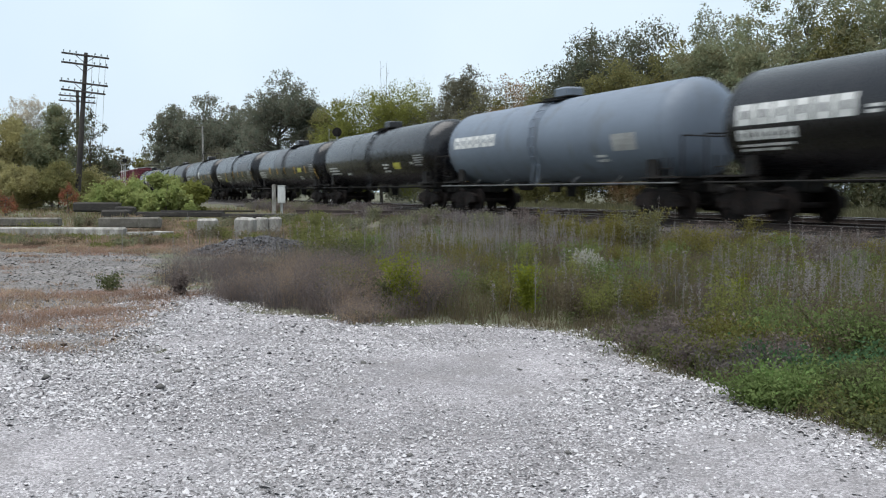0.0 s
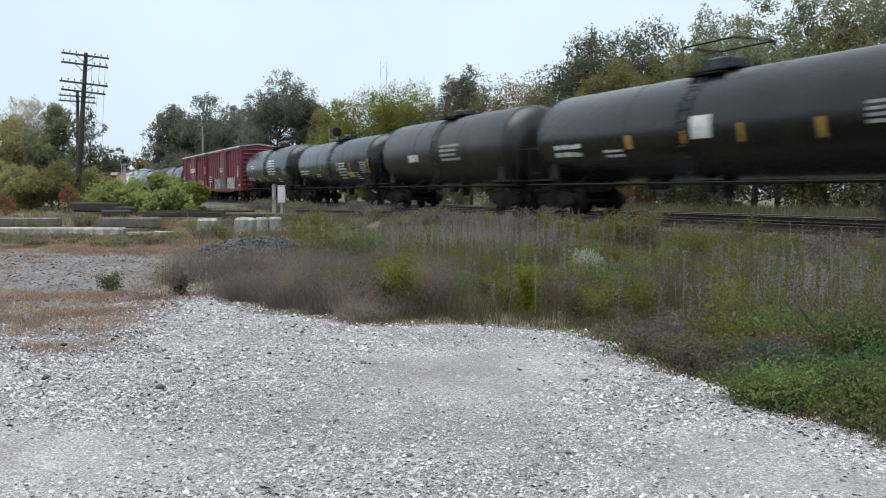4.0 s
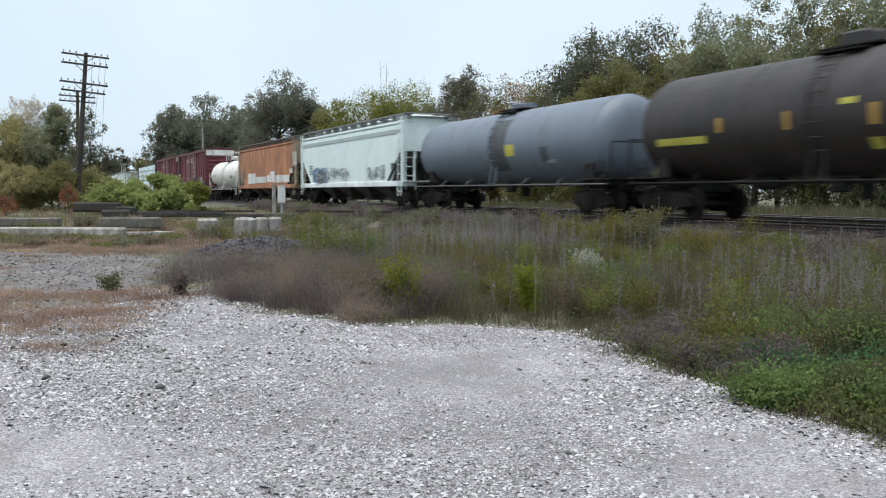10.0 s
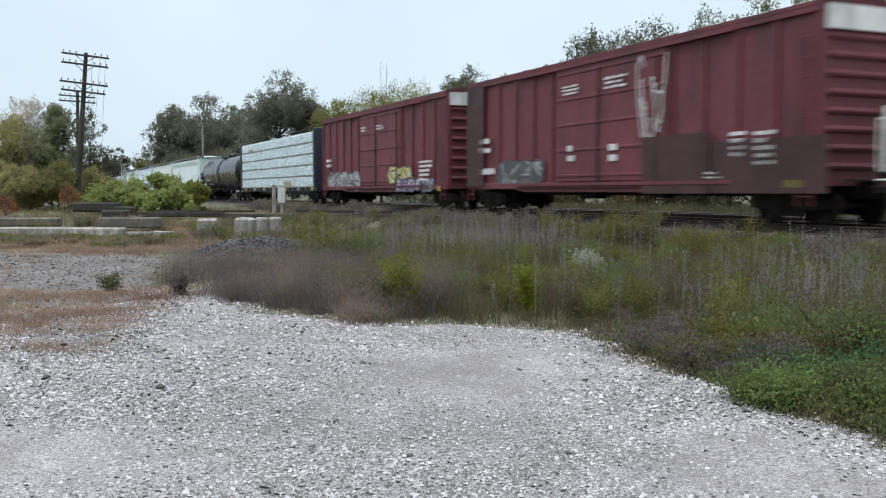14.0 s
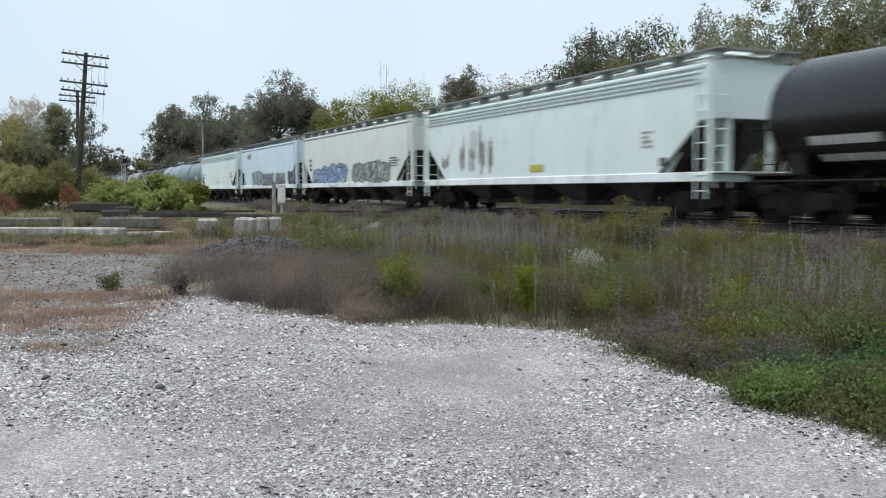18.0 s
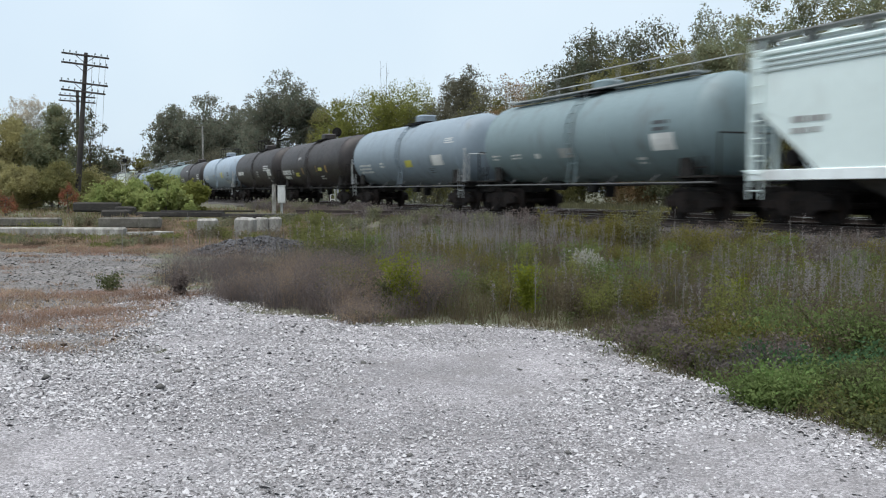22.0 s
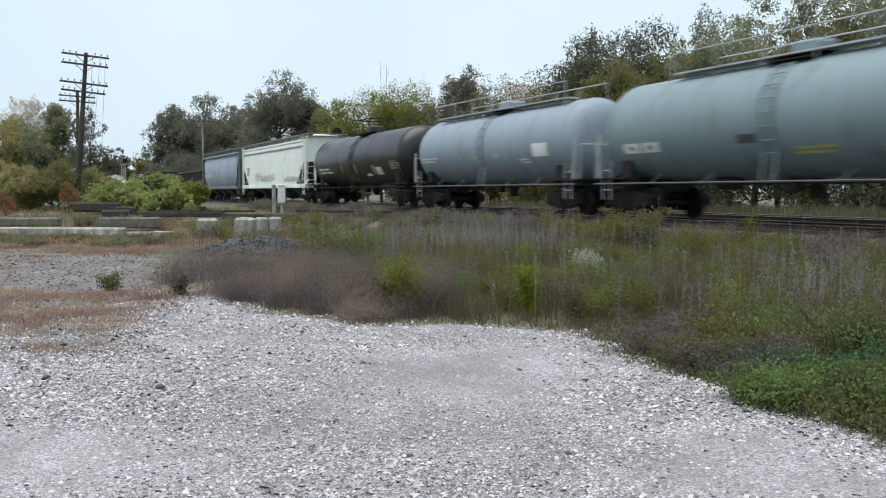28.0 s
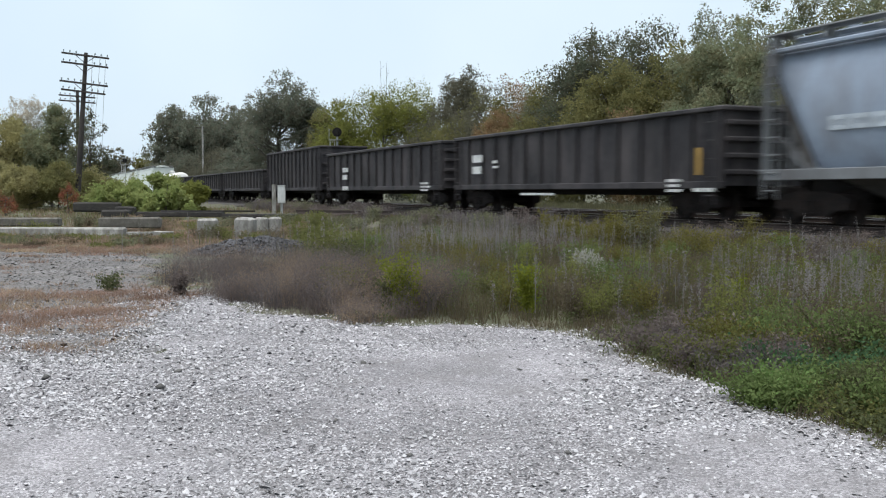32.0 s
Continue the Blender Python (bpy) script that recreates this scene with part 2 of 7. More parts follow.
def track(d, name):
    ballast_bed("ballast_bed", "dark grey crushed-stone ballast under the track", d)
    rail = Shape()
    prof = [(-0.07, -0.17), (0.07, -0.17), (0.07, -0.155), (0.012, -0.13), (0.012, -0.045), (0.036, -0.03), (0.036, -0.004),
            (-0.036, -0.004), (-0.036, -0.03), (-0.012, -0.045), (-0.012, -0.13), (-0.07, -0.155)]
    top = [(-0.034, -0.004), (0.034, -0.004), (0.03, 0.0), (-0.03, 0.0)]
    root = tagged(new(name), "steel railway track on wooden ties and ballast", "railway track", kind="structure")
    for side in (-0.755, 0.755):
        r = part("rail", Shape().loft([[along(s, d + side + a, RAIL + b) for a, b in prof] for s in (NEAR, FAR)]), M_RUST, root, "rusty steel rail")
        part("rail_head", Shape().loft([[along(s, d + side + a, RAIL + b) for a, b in top] for s in (NEAR, FAR)]), M_RAILTOP, r, "polished running surface")
    tie = Shape().box(0, 0, 0, 0.22, 2.6, 0.18, 0.012).mesh("tie", M_TIE)
    for i in range(280):
        s = -10 + i * 0.53
        m = Matrix.Translation(along(s, d + 0.03 * math.sin(i * 3.1), RAIL - 0.17 - 0.085)) @ pose(0, 0, 0, 0, 0, TURN - 90 + 180 + 1.2 * math.sin(i * 5.3))
        part("tie", tie, M_TIE, root, at=m)


track(LINE, "railway_track")
track(LINE2, "railway_track")
# ---- freight cars: x points the way the train goes, y away from the eye, z up from the rail head ----
def wheelset_mesh():
    sh = Shape()
    sh.soft = True
    for k in (-1, 1):
        y = 0.755 * k
        prof = [(-0.07 * k, 0.0), (-0.07 * k, 0.475), (-0.045 * k, 0.475), (-0.04 * k, 0.457), (0.055 * k, 0.452), (0.06 * k, 0.38),
                (0.02 * k, 0.36), (0.02 * k, 0.16), (0.08 * k, 0.13), (0.08 * k, 0.0)]
        sh.lathe(prof, "y", (0, y, 0), 20)
    sh.tube((0, -1.02, 0), (0, 1.02, 0), 0.075, 8)
    return sh.mesh("wheelset", M_RUN)


def frame_mesh():
    out = [(-1.15, 0.38), (-1.15, 0.62), (-0.95, 0.72), (-0.35, 0.80), (0.35, 0.80), (0.95, 0.72), (1.15, 0.62), (1.15, 0.38),
           (0.72, 0.40), (0.45, 0.22), (-0.45, 0.22), (-0.72, 0.40)]
    sh = Shape().plate(out, -0.09, 0.09)
    for x in (-0.889, 0.889):
        sh.lathe([(-0.14, 0.0), (-0.14, 0.12), (0.1, 0.14), (0.1, 0.0)], "y", (x, 0, 0.457), 10)
    for x in (-0.17, 0.0, 0.17):
        sh.tube((x, -0.1, 0.28), (x, -0.1, 0.58), 0.07, 8)
    return sh.mesh("side_frame", M_RUN)


AXLES = []
WHEELS, FRAME = wheelset_mesh(), frame_mesh()
BOLSTER = Shape().box(0, 0, 0.62, 0.42, 2.0, 0.26, 0.03).box(0, 0, 0.78, 0.34, 0.34, 0.14).mesh("truck", M_RUN)
SPRINGS = Shape().box(0, 0, 0, 0.04, 2.1, 0.05).mesh("brake_beam", M_RUN)
COUPLER = Shape().box(0.1, 0, 0.83, 0.9, 0.16, 0.2, 0.03).box(0.6, 0.03, 0.83, 0.28, 0.3, 0.28, 0.05).box(-0.32, 0, 0.83, 0.06, 0.6, 0.4).mesh("coupler", M_STEEL)
HOSE = Shape().path([(0, 0, 0.75), (0.12, 0, 0.5), (0.3, 0, 0.38), (0.5, 0, 0.4)], 0.028).mesh("brake_hose", M_STEEL)


def running_gear(car, length, inset):
    """Two trucks, couplers and brake hoses."""
    for k in (-1, 1):
        truck = part("truck", BOLSTER, M_RUN, car, "dark cast-steel two-axle truck", pose(k * (length / 2 - inset), 0, 0))
        for j in (-1, 1):
            part("side_frame", FRAME, M_RUN, truck, at=pose(0, j * 1.0, 0, 0, 0, 0 if j < 0 else 180))
            axle = part("wheelset", WHEELS, M_RUN, truck, "steel wheels on an axle")
            axle.matrix_parent_inverse = Matrix.Translation((0.889 * j, 0, 0.457))
            AXLES.append(axle)
            part("brake_beam", SPRINGS, M_RUN, truck, at=pose(0.4 * j, 0, 0.4))
        part("coupler", COUPLER, M_STEEL, car, "", pose(k * (length / 2 - 0.62), 0, 0, 0, 0, 0 if k > 0 else 180))
        part("brake_hose", HOSE, M_STEEL, car, "", pose(k * (length / 2 - 0.55), 0.35 * k, 0, 0, 0, 0 if k > 0 else 180))


def ladder(sh, x, y, z0, z1, w, along_x=True, n=0, r=0.017):
    n = n or max(2, int((z1 - z0) / 0.42))
    dx, dy = (w / 2, 0) if along_x else (0, w / 2)
    for k in (-1, 1):
        sh.tube((x + k * dx, y + k * dy, z0), (x + k * dx, y + k * dy, z1), r * 1.3, 5)
    for i in range(n):
        z = z0 + (i + 0.5) * (z1 - z0) / n
        sh.tube((x - dx, y - dy, z), (x + dx, y + dy, z), r, 5)
    return sh


PAINTS = {}


def paint(key, colour, rough=0.5, **more):
    if key not in PAINTS:
        PAINTS[key] = mat(key, colour, rough, size=0.7, fine=14, streak=3, bump=0.02, **more)
    return PAINTS[key]


def rows_of_bars(x, z, w, h, rows, fill=0.55):
    """Lettering that cannot be read: rows of bars, each broken into words."""
    out = []
    step = h / rows
    rng = random.Random(int(abs(x) * 37 + z * 91 + rows))
    for i in range(rows):
        z0 = z + h - (i + 1) * step + step * (1 - fill) / 2
        end, q = x + w * rng.uniform(0.72, 1.0), x + w * rng.choice((0, 0, 0.04))
        while q < end - 0.05:
            word = min(rng.uniform(0.16, 0.6), end - q)
            out.append((q, z0 + rng.uniform(-0.03, 0.03) * step, word, step * fill * rng.uniform(0.85, 1.1)))
            q += word + rng.uniform(0.04, 0.1)
    return out


def broken(x, z, w, h, n, seed):
    """A row of plain blocks, the large ones with an open middle."""
    rng = random.Random(seed)
    out, step = [], w / n
    for i in range(n):
        a, lw = x + i * step, step * rng.uniform(0.78, 0.9)
        if lw < 0.3 or h < 0.25:
            out.append((a, z, lw, h))
            continue
        out += [(a, z, lw * 0.36, h), (a + lw * 0.64, z, lw * 0.36, h), (a + lw * 0.36, z, lw * 0.28, h * 0.3), (a + lw * 0.36, z + h * 0.7, lw * 0.28, h * 0.3)]
    return out


def tank_patch(sh, R, zc, x, z, w, h, lift=0.006):
    """A patch on the near side of a tank; z counts from the rail."""
    n = max(2, int(h / 0.15))
    ring = []
    for i in range(n + 1):
        q = min(max(z + h * i / n - zc, -R * 0.985), R * 0.985)
        y = -math.sqrt(R * R - q * q)
        k = (R + lift) / R
        ring.append((y * k, zc + q * k))
    v = [(xx, y, zz) for xx in (x, x + w) for y, zz in ring]
    sh.add(v, [(i, i + n + 1, i + n + 2, i + 1) for i in range(n)])


def flat_patch(sh, y, x, z, w, h):
    sh.add([(x, y, z), (x + w, y, z), (x + w, y, z + h), (x, y, z + h)], [(0, 1, 2, 3)])


def tank_car(length, colour_key, label, R=1.5, zc=2.62, marks=(), fittings="box", posts=False, rail_mat=None, top_walk=0.0,
             rail_h=0.75):
    """marks: (material, x, z, w, h, rows or -letters)."""
    car = thing("tank_car", label, "tank car", group="freight train cars")
    paint_m = PAINTS[colour_key]
    half = (length - 1.64) / 2
    head = 0.46 * R
    prof = [(-half, 0.02)]
    for i in range(1, 10):
        a = math.pi / 2 * i / 9
        prof.append((-half + head * (1 - math.cos(a)), R * math.sin(a) ** 0.72))
    prof += [(-p, r) for p, r in reversed(prof)]
    sh = Shape()
    sh.soft = True
    tank = part("tank", sh.lathe(prof, "x", (0, 0, zc), 40), paint_m, car)
    for x in (-half + head, -half * 0.33, half * 0.33, half - head):
        ring = Shape()
        ring.soft = True
        ring.lathe([(x - 0.03, R - 0.01), (x - 0.03, R + 0.008), (x + 0.03, R + 0.008), (x + 0.03, R - 0.01)], "x", (0, 0, zc), 40)
        part("weld_band", ring, paint_m, tank)
    for k in (-1, 1):
        frame_ = Shape()
        x = k * (length / 2 - 2.0)
        frame_.box(k * (length / 2 - 1.75), 0, 0.98, 2.6, 0.7, 0.42, 0.03)
        frame_.box(x, 0, 1.05, 0.5, 2.5, 0.25, 0.02)
        for j in (-1, 1):
            frame_.plate([(x - 0.3, 1.0), (x + 0.3, 1.0), (x + 0.22, zc - R * 0.55), (x - 0.22, zc - R * 0.55)], j * R * 0.78 - 0.04, j * R * 0.78 + 0.04)
        frame_.box(k * (length / 2 - 0.62), 0, 1.1, 0.12, 2.6, 0.2)
        part("stub_sill", frame_, M_STEEL, car, "dark steel sill and saddle")
        walk_ = Shape()
        walk_.box(k * (length / 2 - 0.75), 0, 1.2, 0.55, 2.75, 0.05)
        walk_.box(k * (length / 2 - 1.55), -1.3, 1.2, 1.4, 0.3, 0.05)
        part("end_platform", walk_, M_STEEL, car)
    for j in (-1, 1):
        rails = Shape()
        rails.tube((-length / 2 + 0.6, j * 1.42, 1.04), (length / 2 - 0.6, j * 1.42, 1.04), 0.028, 6)
        for i in range(7):
            x = (i - 3) / 3 * (length / 2 - 1.2)
            rails.tube((x, j * 1.42, 1.04), (x, j * 1.1, 1.3), 0.02, 5)
        part("side_handrail", rails, rail_mat or (M_STEEL if "black" in colour_key else M_PIPE), car, "long pipe handrail beside the sill")
    for k in (-1, 1):
        ends = Shape()
        ladder(ends, k * (length / 2 - 1.15), -1.35, 0.55, 1.75, 0.42)
        x = k * (length / 2 - 0.5)
        ends.path([(x, -1.3, 1.2), (x, -1.3, 2.35), (x, 1.3, 2.35), (x, 1.3, 1.2)], 0.026)
        if posts:
            ends.box(k * (length / 2 - 0.75), -1.36, 1.9, 0.08, 0.05, 1.4)
            ends.box(k * (length / 2 - 0.75), 1.36, 1.9, 0.08, 0.05, 1.4)
        part("end_handrail", ends, rail_mat or (M_GREYSTEEL if posts else M_STEEL), car)
    # fittings on top
    zt = zc + R
    if fittings:
        deck = Shape().box(0, 0, zt + 0.03, 1.9, 1.1, 0.04).box(0, -0.72, zt - 0.1, 1.5, 0.3, 0.03)
        part("top_platform", deck, M_STEEL, car, "steel grating platform on the tank top")
        dome = Shape()
        dome.soft = True
        if fittings == "box":
            dome.lathe([(-0.05, 0.0), (-0.05, 0.33), (0.26, 0.33), (0.32, 0.28), (0.34, 0.0)], "z", (-0.3, 0, zt), 18)
            dome.lathe([(0, 0), (0, 0.24), (0.24, 0.24), (0.28, 0.0)], "z", (0.55, 0, zt), 14)
        else:
            dome.box(0, 0, zt + 0.2, 0.85, 0.75, 0.4, 0.06)
        part("valve_housing", dome, paint_m, car)
        if fittings == "rail":
            hr = Shape()
            h = rail_h
            for j in (-1, 1):
                hr.path([(-1.1, j * 0.72, zt), (-1.1, j * 0.72, zt + h), (1.1, j * 0.72, zt + h), (1.1, j * 0.72, zt)], 0.028)
                hr.tube((0, j * 0.72, zt), (0, j * 0.72, zt + h), 0.022, 5)
            for k in (-1, 1):
                hr.tube((k * 1.1, -0.72, zt + h), (k * 1.1, 0.72, zt + h), 0.028)
            part("safety_railing", hr, rail_mat or M_STEEL, car)
        for j in (-1, 1):
            lad = Shape()
            for k in (-1, 1):
                pts = [(k * 0.22, j * (R + 0.07) * math.cos(a), zc + (R + 0.07) * math.sin(a)) for a in (-0.55, -0.1, 0.4, 0.85, 1.2)]
                lad.path([(k * 0.22, j * 1.42, 1.04), *pts], 0.022, 5)
            for i in range(9):
                a = -0.6 + i * 0.22
                lad.tube((-0.22, j * (R + 0.07) * math.cos(a), zc + (R + 0.07) * math.sin(a)), (0.22, j * (R + 0.07) * math.cos(a), zc + (R + 0.07) * math.sin(a)), 0.016, 5)
            part("ladder", lad, paint_m if rail_mat is None else rail_mat, car)
    if top_walk:
        for j in (-1, 1):
            tw = Shape()
            tw.box(0, j * 0.55, zt + 0.04, top_walk, 0.5, 0.05)
            tw.tube((-top_walk / 2, j * 0.85, zt + 0.6), (top_walk / 2, j * 0.85, zt + 0.6), 0.022)
            n = int(top_walk / 1.8)
            for i in range(n + 1):
                x = -top_walk / 2 + top_walk * i / n
                tw.tube((x, j * 0.85, zt - 0.3), (x, j * 0.85, zt + 0.6), 0.014, 5)
            part("top_walkway", tw, M_GREYSTEEL, car, "long walkway with handrails on the tank top")
    out = Shape()
    out.soft = True
    out.lathe([(-0.5, 0), (-0.5, 0.16), (0, 0.22), (0.05, 0.0)], "z", (0.2, 0, zc - R), 12)
    out.box(-0.2, -0.4, 0.95, 0.5, 0.25, 0.35, 0.03).tube((-3.2, -0.35, 1.0), (2.6, -0.35, 1.0), 0.025, 5)
    out.lathe([(-0.4, 0), (-0.4, 0.2), (0.4, 0.2), (0.4, 0)], "x", (-2.6, -0.3, 1.05), 12)
    part("bottom_outlet", out, M_STEEL, car, "bottom valve with brake gear")
    running_gear(car, length, 1.9)
    add_marks(car, marks, lambda s_, *b: tank_patch(s_, R, zc, *b))
    return car


def add_marks(car, marks, put):
    for i, (m, x, z, w, h, rows) in enumerate(marks):
        sh = Shape()
        boxes = [(x, z, w, h)] if rows == 1 else rows_of_bars(x, z, w, h, rows) if rows > 1 else broken(x, z, w, h, -rows, i)
        if m == P_SMEAR:
            rng = random.Random(i)
            boxes = [(x + w * q / 6, z + h * rng.uniform(0, 0.35), w / 6 * rng.uniform(0.6, 1.05), h * rng.uniform(0.35, 0.65)) for q in range(6)]
        for b in boxes:
            put(sh, *b)
        name = "spill_stain" if m == P_SMEAR else "reflector" if m in (M_AMBER,) else "marking_panel" if rows == 1 else "lettering"
        mark = part(name, sh, m, car)
        if m == P_SMEAR:
            tagged(mark, kind="stuff")


def stroke(sh, pts, t, y):
    """A flat painted line through points in x and z, t to either side, with blunt ends."""
    for (a, b), (c, d) in zip(pts, pts[1:]):
        l = math.hypot(c - a, d - b) or 1
        u, v = -(d - b) / l * t, (c - a) / l * t
        e, g = (c - a) / l * t * 0.8, (d - b) / l * t * 0.8
        sh.add([(a - u - e, y, b - v - g), (c - u + e, y, d - v + g), (c + u + e, y, d + v + g), (a + u - e, y, b + v - g)], [(0, 1, 2, 3)])


def spray_tag(car, y, m, x, z, w, h, n, seed):
    """A spray-painted tag: n jagged letters, each with its outline and inner lines. n < 0: thin line work alone."""
    rng = random.Random(seed)
    letters = abs(n)
    dark = m in (P_DARK,)
    for i in range(letters):
        cw, ch = w / letters * rng.uniform(1.2, 1.6), h * rng.uniform(0.85, 1.05)
        cx, cz = x + w * (i + 0.5) / letters, z + (h - ch) * rng.random() + ch / 2
        k, lean, flat = 13, rng.uniform(-0.2, 0.35), rng.uniform(2.4, 5.0)
        ring = []
        for q in range(k):
            a = 2 * math.pi * (q + rng.uniform(-0.3, 0.3)) / k
            c, s_ = math.cos(a), math.sin(a)
            r = 1 / (abs(c) ** flat + abs(s_) ** flat) ** (1 / flat) * rng.uniform(0.72, 1.08)
            ring.append((cx + cw / 2 * c * r + lean * ch * s_ * r * 0.4, cz + ch / 2 * s_ * r))
        inner = [[(cx + cw * rng.uniform(-0.36, 0.36), cz + ch * rng.uniform(-0.4, 0.4)) for _ in range(3)] for _ in range(4)]
        yy = y - 0.0015 * (i % 3)
        if n < 0:
            line = Shape()
            for pts in inner[:3]:
                stroke(line, pts, 0.032, yy)
            arc = rng.randrange(k)
            stroke(line, (ring + ring)[arc:arc + 7], 0.028, yy)
            tagged(part("graffiti_scrawl", line, m, car, "thin spray-painted scrawl"), kind="stuff")
            continue
        fill = part("graffiti_letter", Shape().add([(a, yy, b) for a, b in ring], [tuple(range(k))]), m, car, "faded spray-painted letter shape")
        if letters > 1:
            line, pale = Shape(), Shape()
            stroke(line, ring + ring[:1], 0.026, yy - 0.007)
            for pts in inner[:2]:
                stroke(line, pts, 0.04, yy - 0.007)
            for pts in inner[2:]:
                stroke(pale, pts, 0.05, yy - 0.005)
            part("graffiti_outline", line, M_DARKMARK if dark else P_DARK, fill)
            part("graffiti_highlight", pale, P_GREY if dark else P_MIST, fill)


def add_tags(car, tags, y):
    for i, (m, x, z, w, h, n) in enumerate(tags):
        spray_tag(car, y(x, w) - 0.003 * i, m, x, z, w, h, n, i + int(abs(x) * 10))


def hopper_car(length, colour_key, label, top=4.33, sill=1.06, round_=0.0, marks=(), tags=(), stripes=(), roof_key=None, end_key=None, slope=2.3, cut=2.75, sill_key=None):
    car = thing("covered_hopper_car", label, "hopper car", group="freight train cars")
    pm, em = PAINTS[colour_key], PAINTS[end_key or colour_key]
    hb = length / 2 - 0.75
    W = 1.47

    def section(x, zb):
        half_w = [(W - 0.008, zb), (W + 0.0, max(zb + 0.05, 2.2)), (W, max(zb + 0.1, 3.2)), (W - 0.02, top - 0.35), (W - 0.25, top - 0.08), (0.75, top + 0.1)]
        if round_:
            zm, hz = 2.75, 1.75
            half_w = []
            for i in range(12):
                z = zb + (top - 0.1 - zb) * i / 11
                half_w.append((W - 0.5 * abs((z - zm) / hz) ** 2.3, z))
            half_w.append((0.7, top + 0.1))
        return [(x, -y, z) for y, z in half_w] + [(x, y, z) for y, z in reversed(half_w)]
    sh = Shape()
    sh.soft = bool(round_)
    body = part("body", sh.loft([section(-hb + 0.35, cut), section(-hb + slope, sill + 0.22), section(hb - slope, sill + 0.22), section(hb - 0.35, cut)]), pm, car)
    for zr, hr, key in stripes:
        for j in (-1, 1):
            part("side_rib", Shape().box(0, j * (W + 0.004), zr, 2 * hb - 0.9, 0.03, hr), PAINTS[key], body)
    for j in (-1, 1):
        part("side_sill", Shape().box(0, j * (W - 0.02), sill + 0.13, 2 * hb, 0.1, 0.26, 0.015), PAINTS[sill_key or colour_key], car)
        part("eave", Shape().box(0, j * (W - 0.1), top - 0.2, 2 * hb - 0.6, 0.2, 0.12, 0.03), PAINTS[roof_key or colour_key], car)
    part("center_sill", Shape().box(0, 0, 0.95, 2 * hb, 0.4, 0.3), M_STEEL, car)
    for k in (-1, 1):
        post = Shape()
        for j in (-1, 1):
            post.box(k * (hb - 0.12), j * (W - 0.05), (sill + top) / 2 - 0.1, 0.16, 0.1, top - sill - 0.3, 0.02)
            post.plate([(k * (hb - 0.36), cut - 0.05), (k * (hb - 0.2), cut - 0.05), (k * (hb - 0.2), top - 0.35), (k * (hb - 0.36), top - 0.25)], j * (W - 0.04) - 0.03, j * (W - 0.04) + 0.03)
            post.plate([(k * (hb - slope - 0.2), sill + 0.2), (k * (hb - slope + 0.35), sill + 0.2), (k * (hb - slope + 1.0), sill + 1.0)], j * (W - 0.2), j * (W - 0.14))
        post.box(k * (hb - 0.2), 0, (cut + top) / 2 - 0.05, 0.12, 2 * W - 0.15, top - cut - 0.1)
        post.box(k * (hb - 0.15), 0, sill + 0.1, 0.3, 2 * W, 0.2)
        for y in (-0.75, 0.75):
            post.box(k * (hb - 0.25), y, (sill + cut) / 2, 0.12, 0.12, cut - sill)
        part("end_frame", post, em, car, "upright end posts and end sheet")
        for j in (-1, 1):
            part("ladder", ladder(Shape(), k * (hb - 0.32), j * (W + 0.05), 0.6, top + 0.1, 0.45), em, car)
        part("end_ladder", ladder(Shape(), k * (hb + 0.02), -W + 0.4, 0.9, top + 0.1, 0.5, False), em, car)
        part("end_platform", Shape().box(k * (hb - 0.1), 0, sill + 0.25, 0.5, 2 * W, 0.04), em, car)
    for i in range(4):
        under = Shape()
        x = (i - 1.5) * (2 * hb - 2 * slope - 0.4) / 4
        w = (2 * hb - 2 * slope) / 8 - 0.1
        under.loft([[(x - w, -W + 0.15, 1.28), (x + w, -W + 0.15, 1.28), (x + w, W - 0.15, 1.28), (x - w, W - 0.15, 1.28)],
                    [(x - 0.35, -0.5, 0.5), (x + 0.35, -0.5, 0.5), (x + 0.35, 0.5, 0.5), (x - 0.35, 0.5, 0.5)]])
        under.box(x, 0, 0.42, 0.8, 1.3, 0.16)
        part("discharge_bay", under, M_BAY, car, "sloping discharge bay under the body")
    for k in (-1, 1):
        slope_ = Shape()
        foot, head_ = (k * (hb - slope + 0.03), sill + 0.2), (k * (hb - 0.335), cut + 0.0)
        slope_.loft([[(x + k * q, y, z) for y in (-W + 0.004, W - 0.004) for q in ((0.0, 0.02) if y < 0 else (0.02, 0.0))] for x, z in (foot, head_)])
        # dark colour stands for shade inside the open end, besides grime
        part("slope_sheet", slope_, M_BAY, car, "grimy slope sheet, coloured dark for the shade under the end")
        # filler plate, added to block the view through and darken the open end
        web = [(k * (hb - 0.42), sill + 0.05), (k * (hb - 0.42), cut - 0.05), (k * (hb - slope), sill + 0.3), (k * (hb - slope), sill + 0.05)]
        part("center_web", Shape().plate(web, -0.12, -0.06), M_STEEL, car)
        part("brake_reservoir", Shape().lathe([(-0.4, 0), (-0.38, 0.2), (0.38, 0.2), (0.4, 0)], "y", (k * (hb - 1.0), -0.7, sill + 0.55), 12), M_STEEL, car)
    roof = Shape().box(0, 0, top + 0.17, 2 * hb - 1.2, 0.75, 0.2, 0.05)
    for i in range(10):
        x = (i - 4.5) * (2 * hb - 1.6) / 10
        roof.box(x, 0, top + 0.2, 0.12, 0.85, 0.22)
    part("roof_hatch", roof, PAINTS[roof_key or colour_key], car, "long trough hatch along the roof")
    part("roof_saddle", Shape().box(0, 0, top + 0.08, 2 * hb - 0.7, 1.7, 0.16, 0.03), PAINTS[roof_key or colour_key], car, "raised roof centre under the walkways")
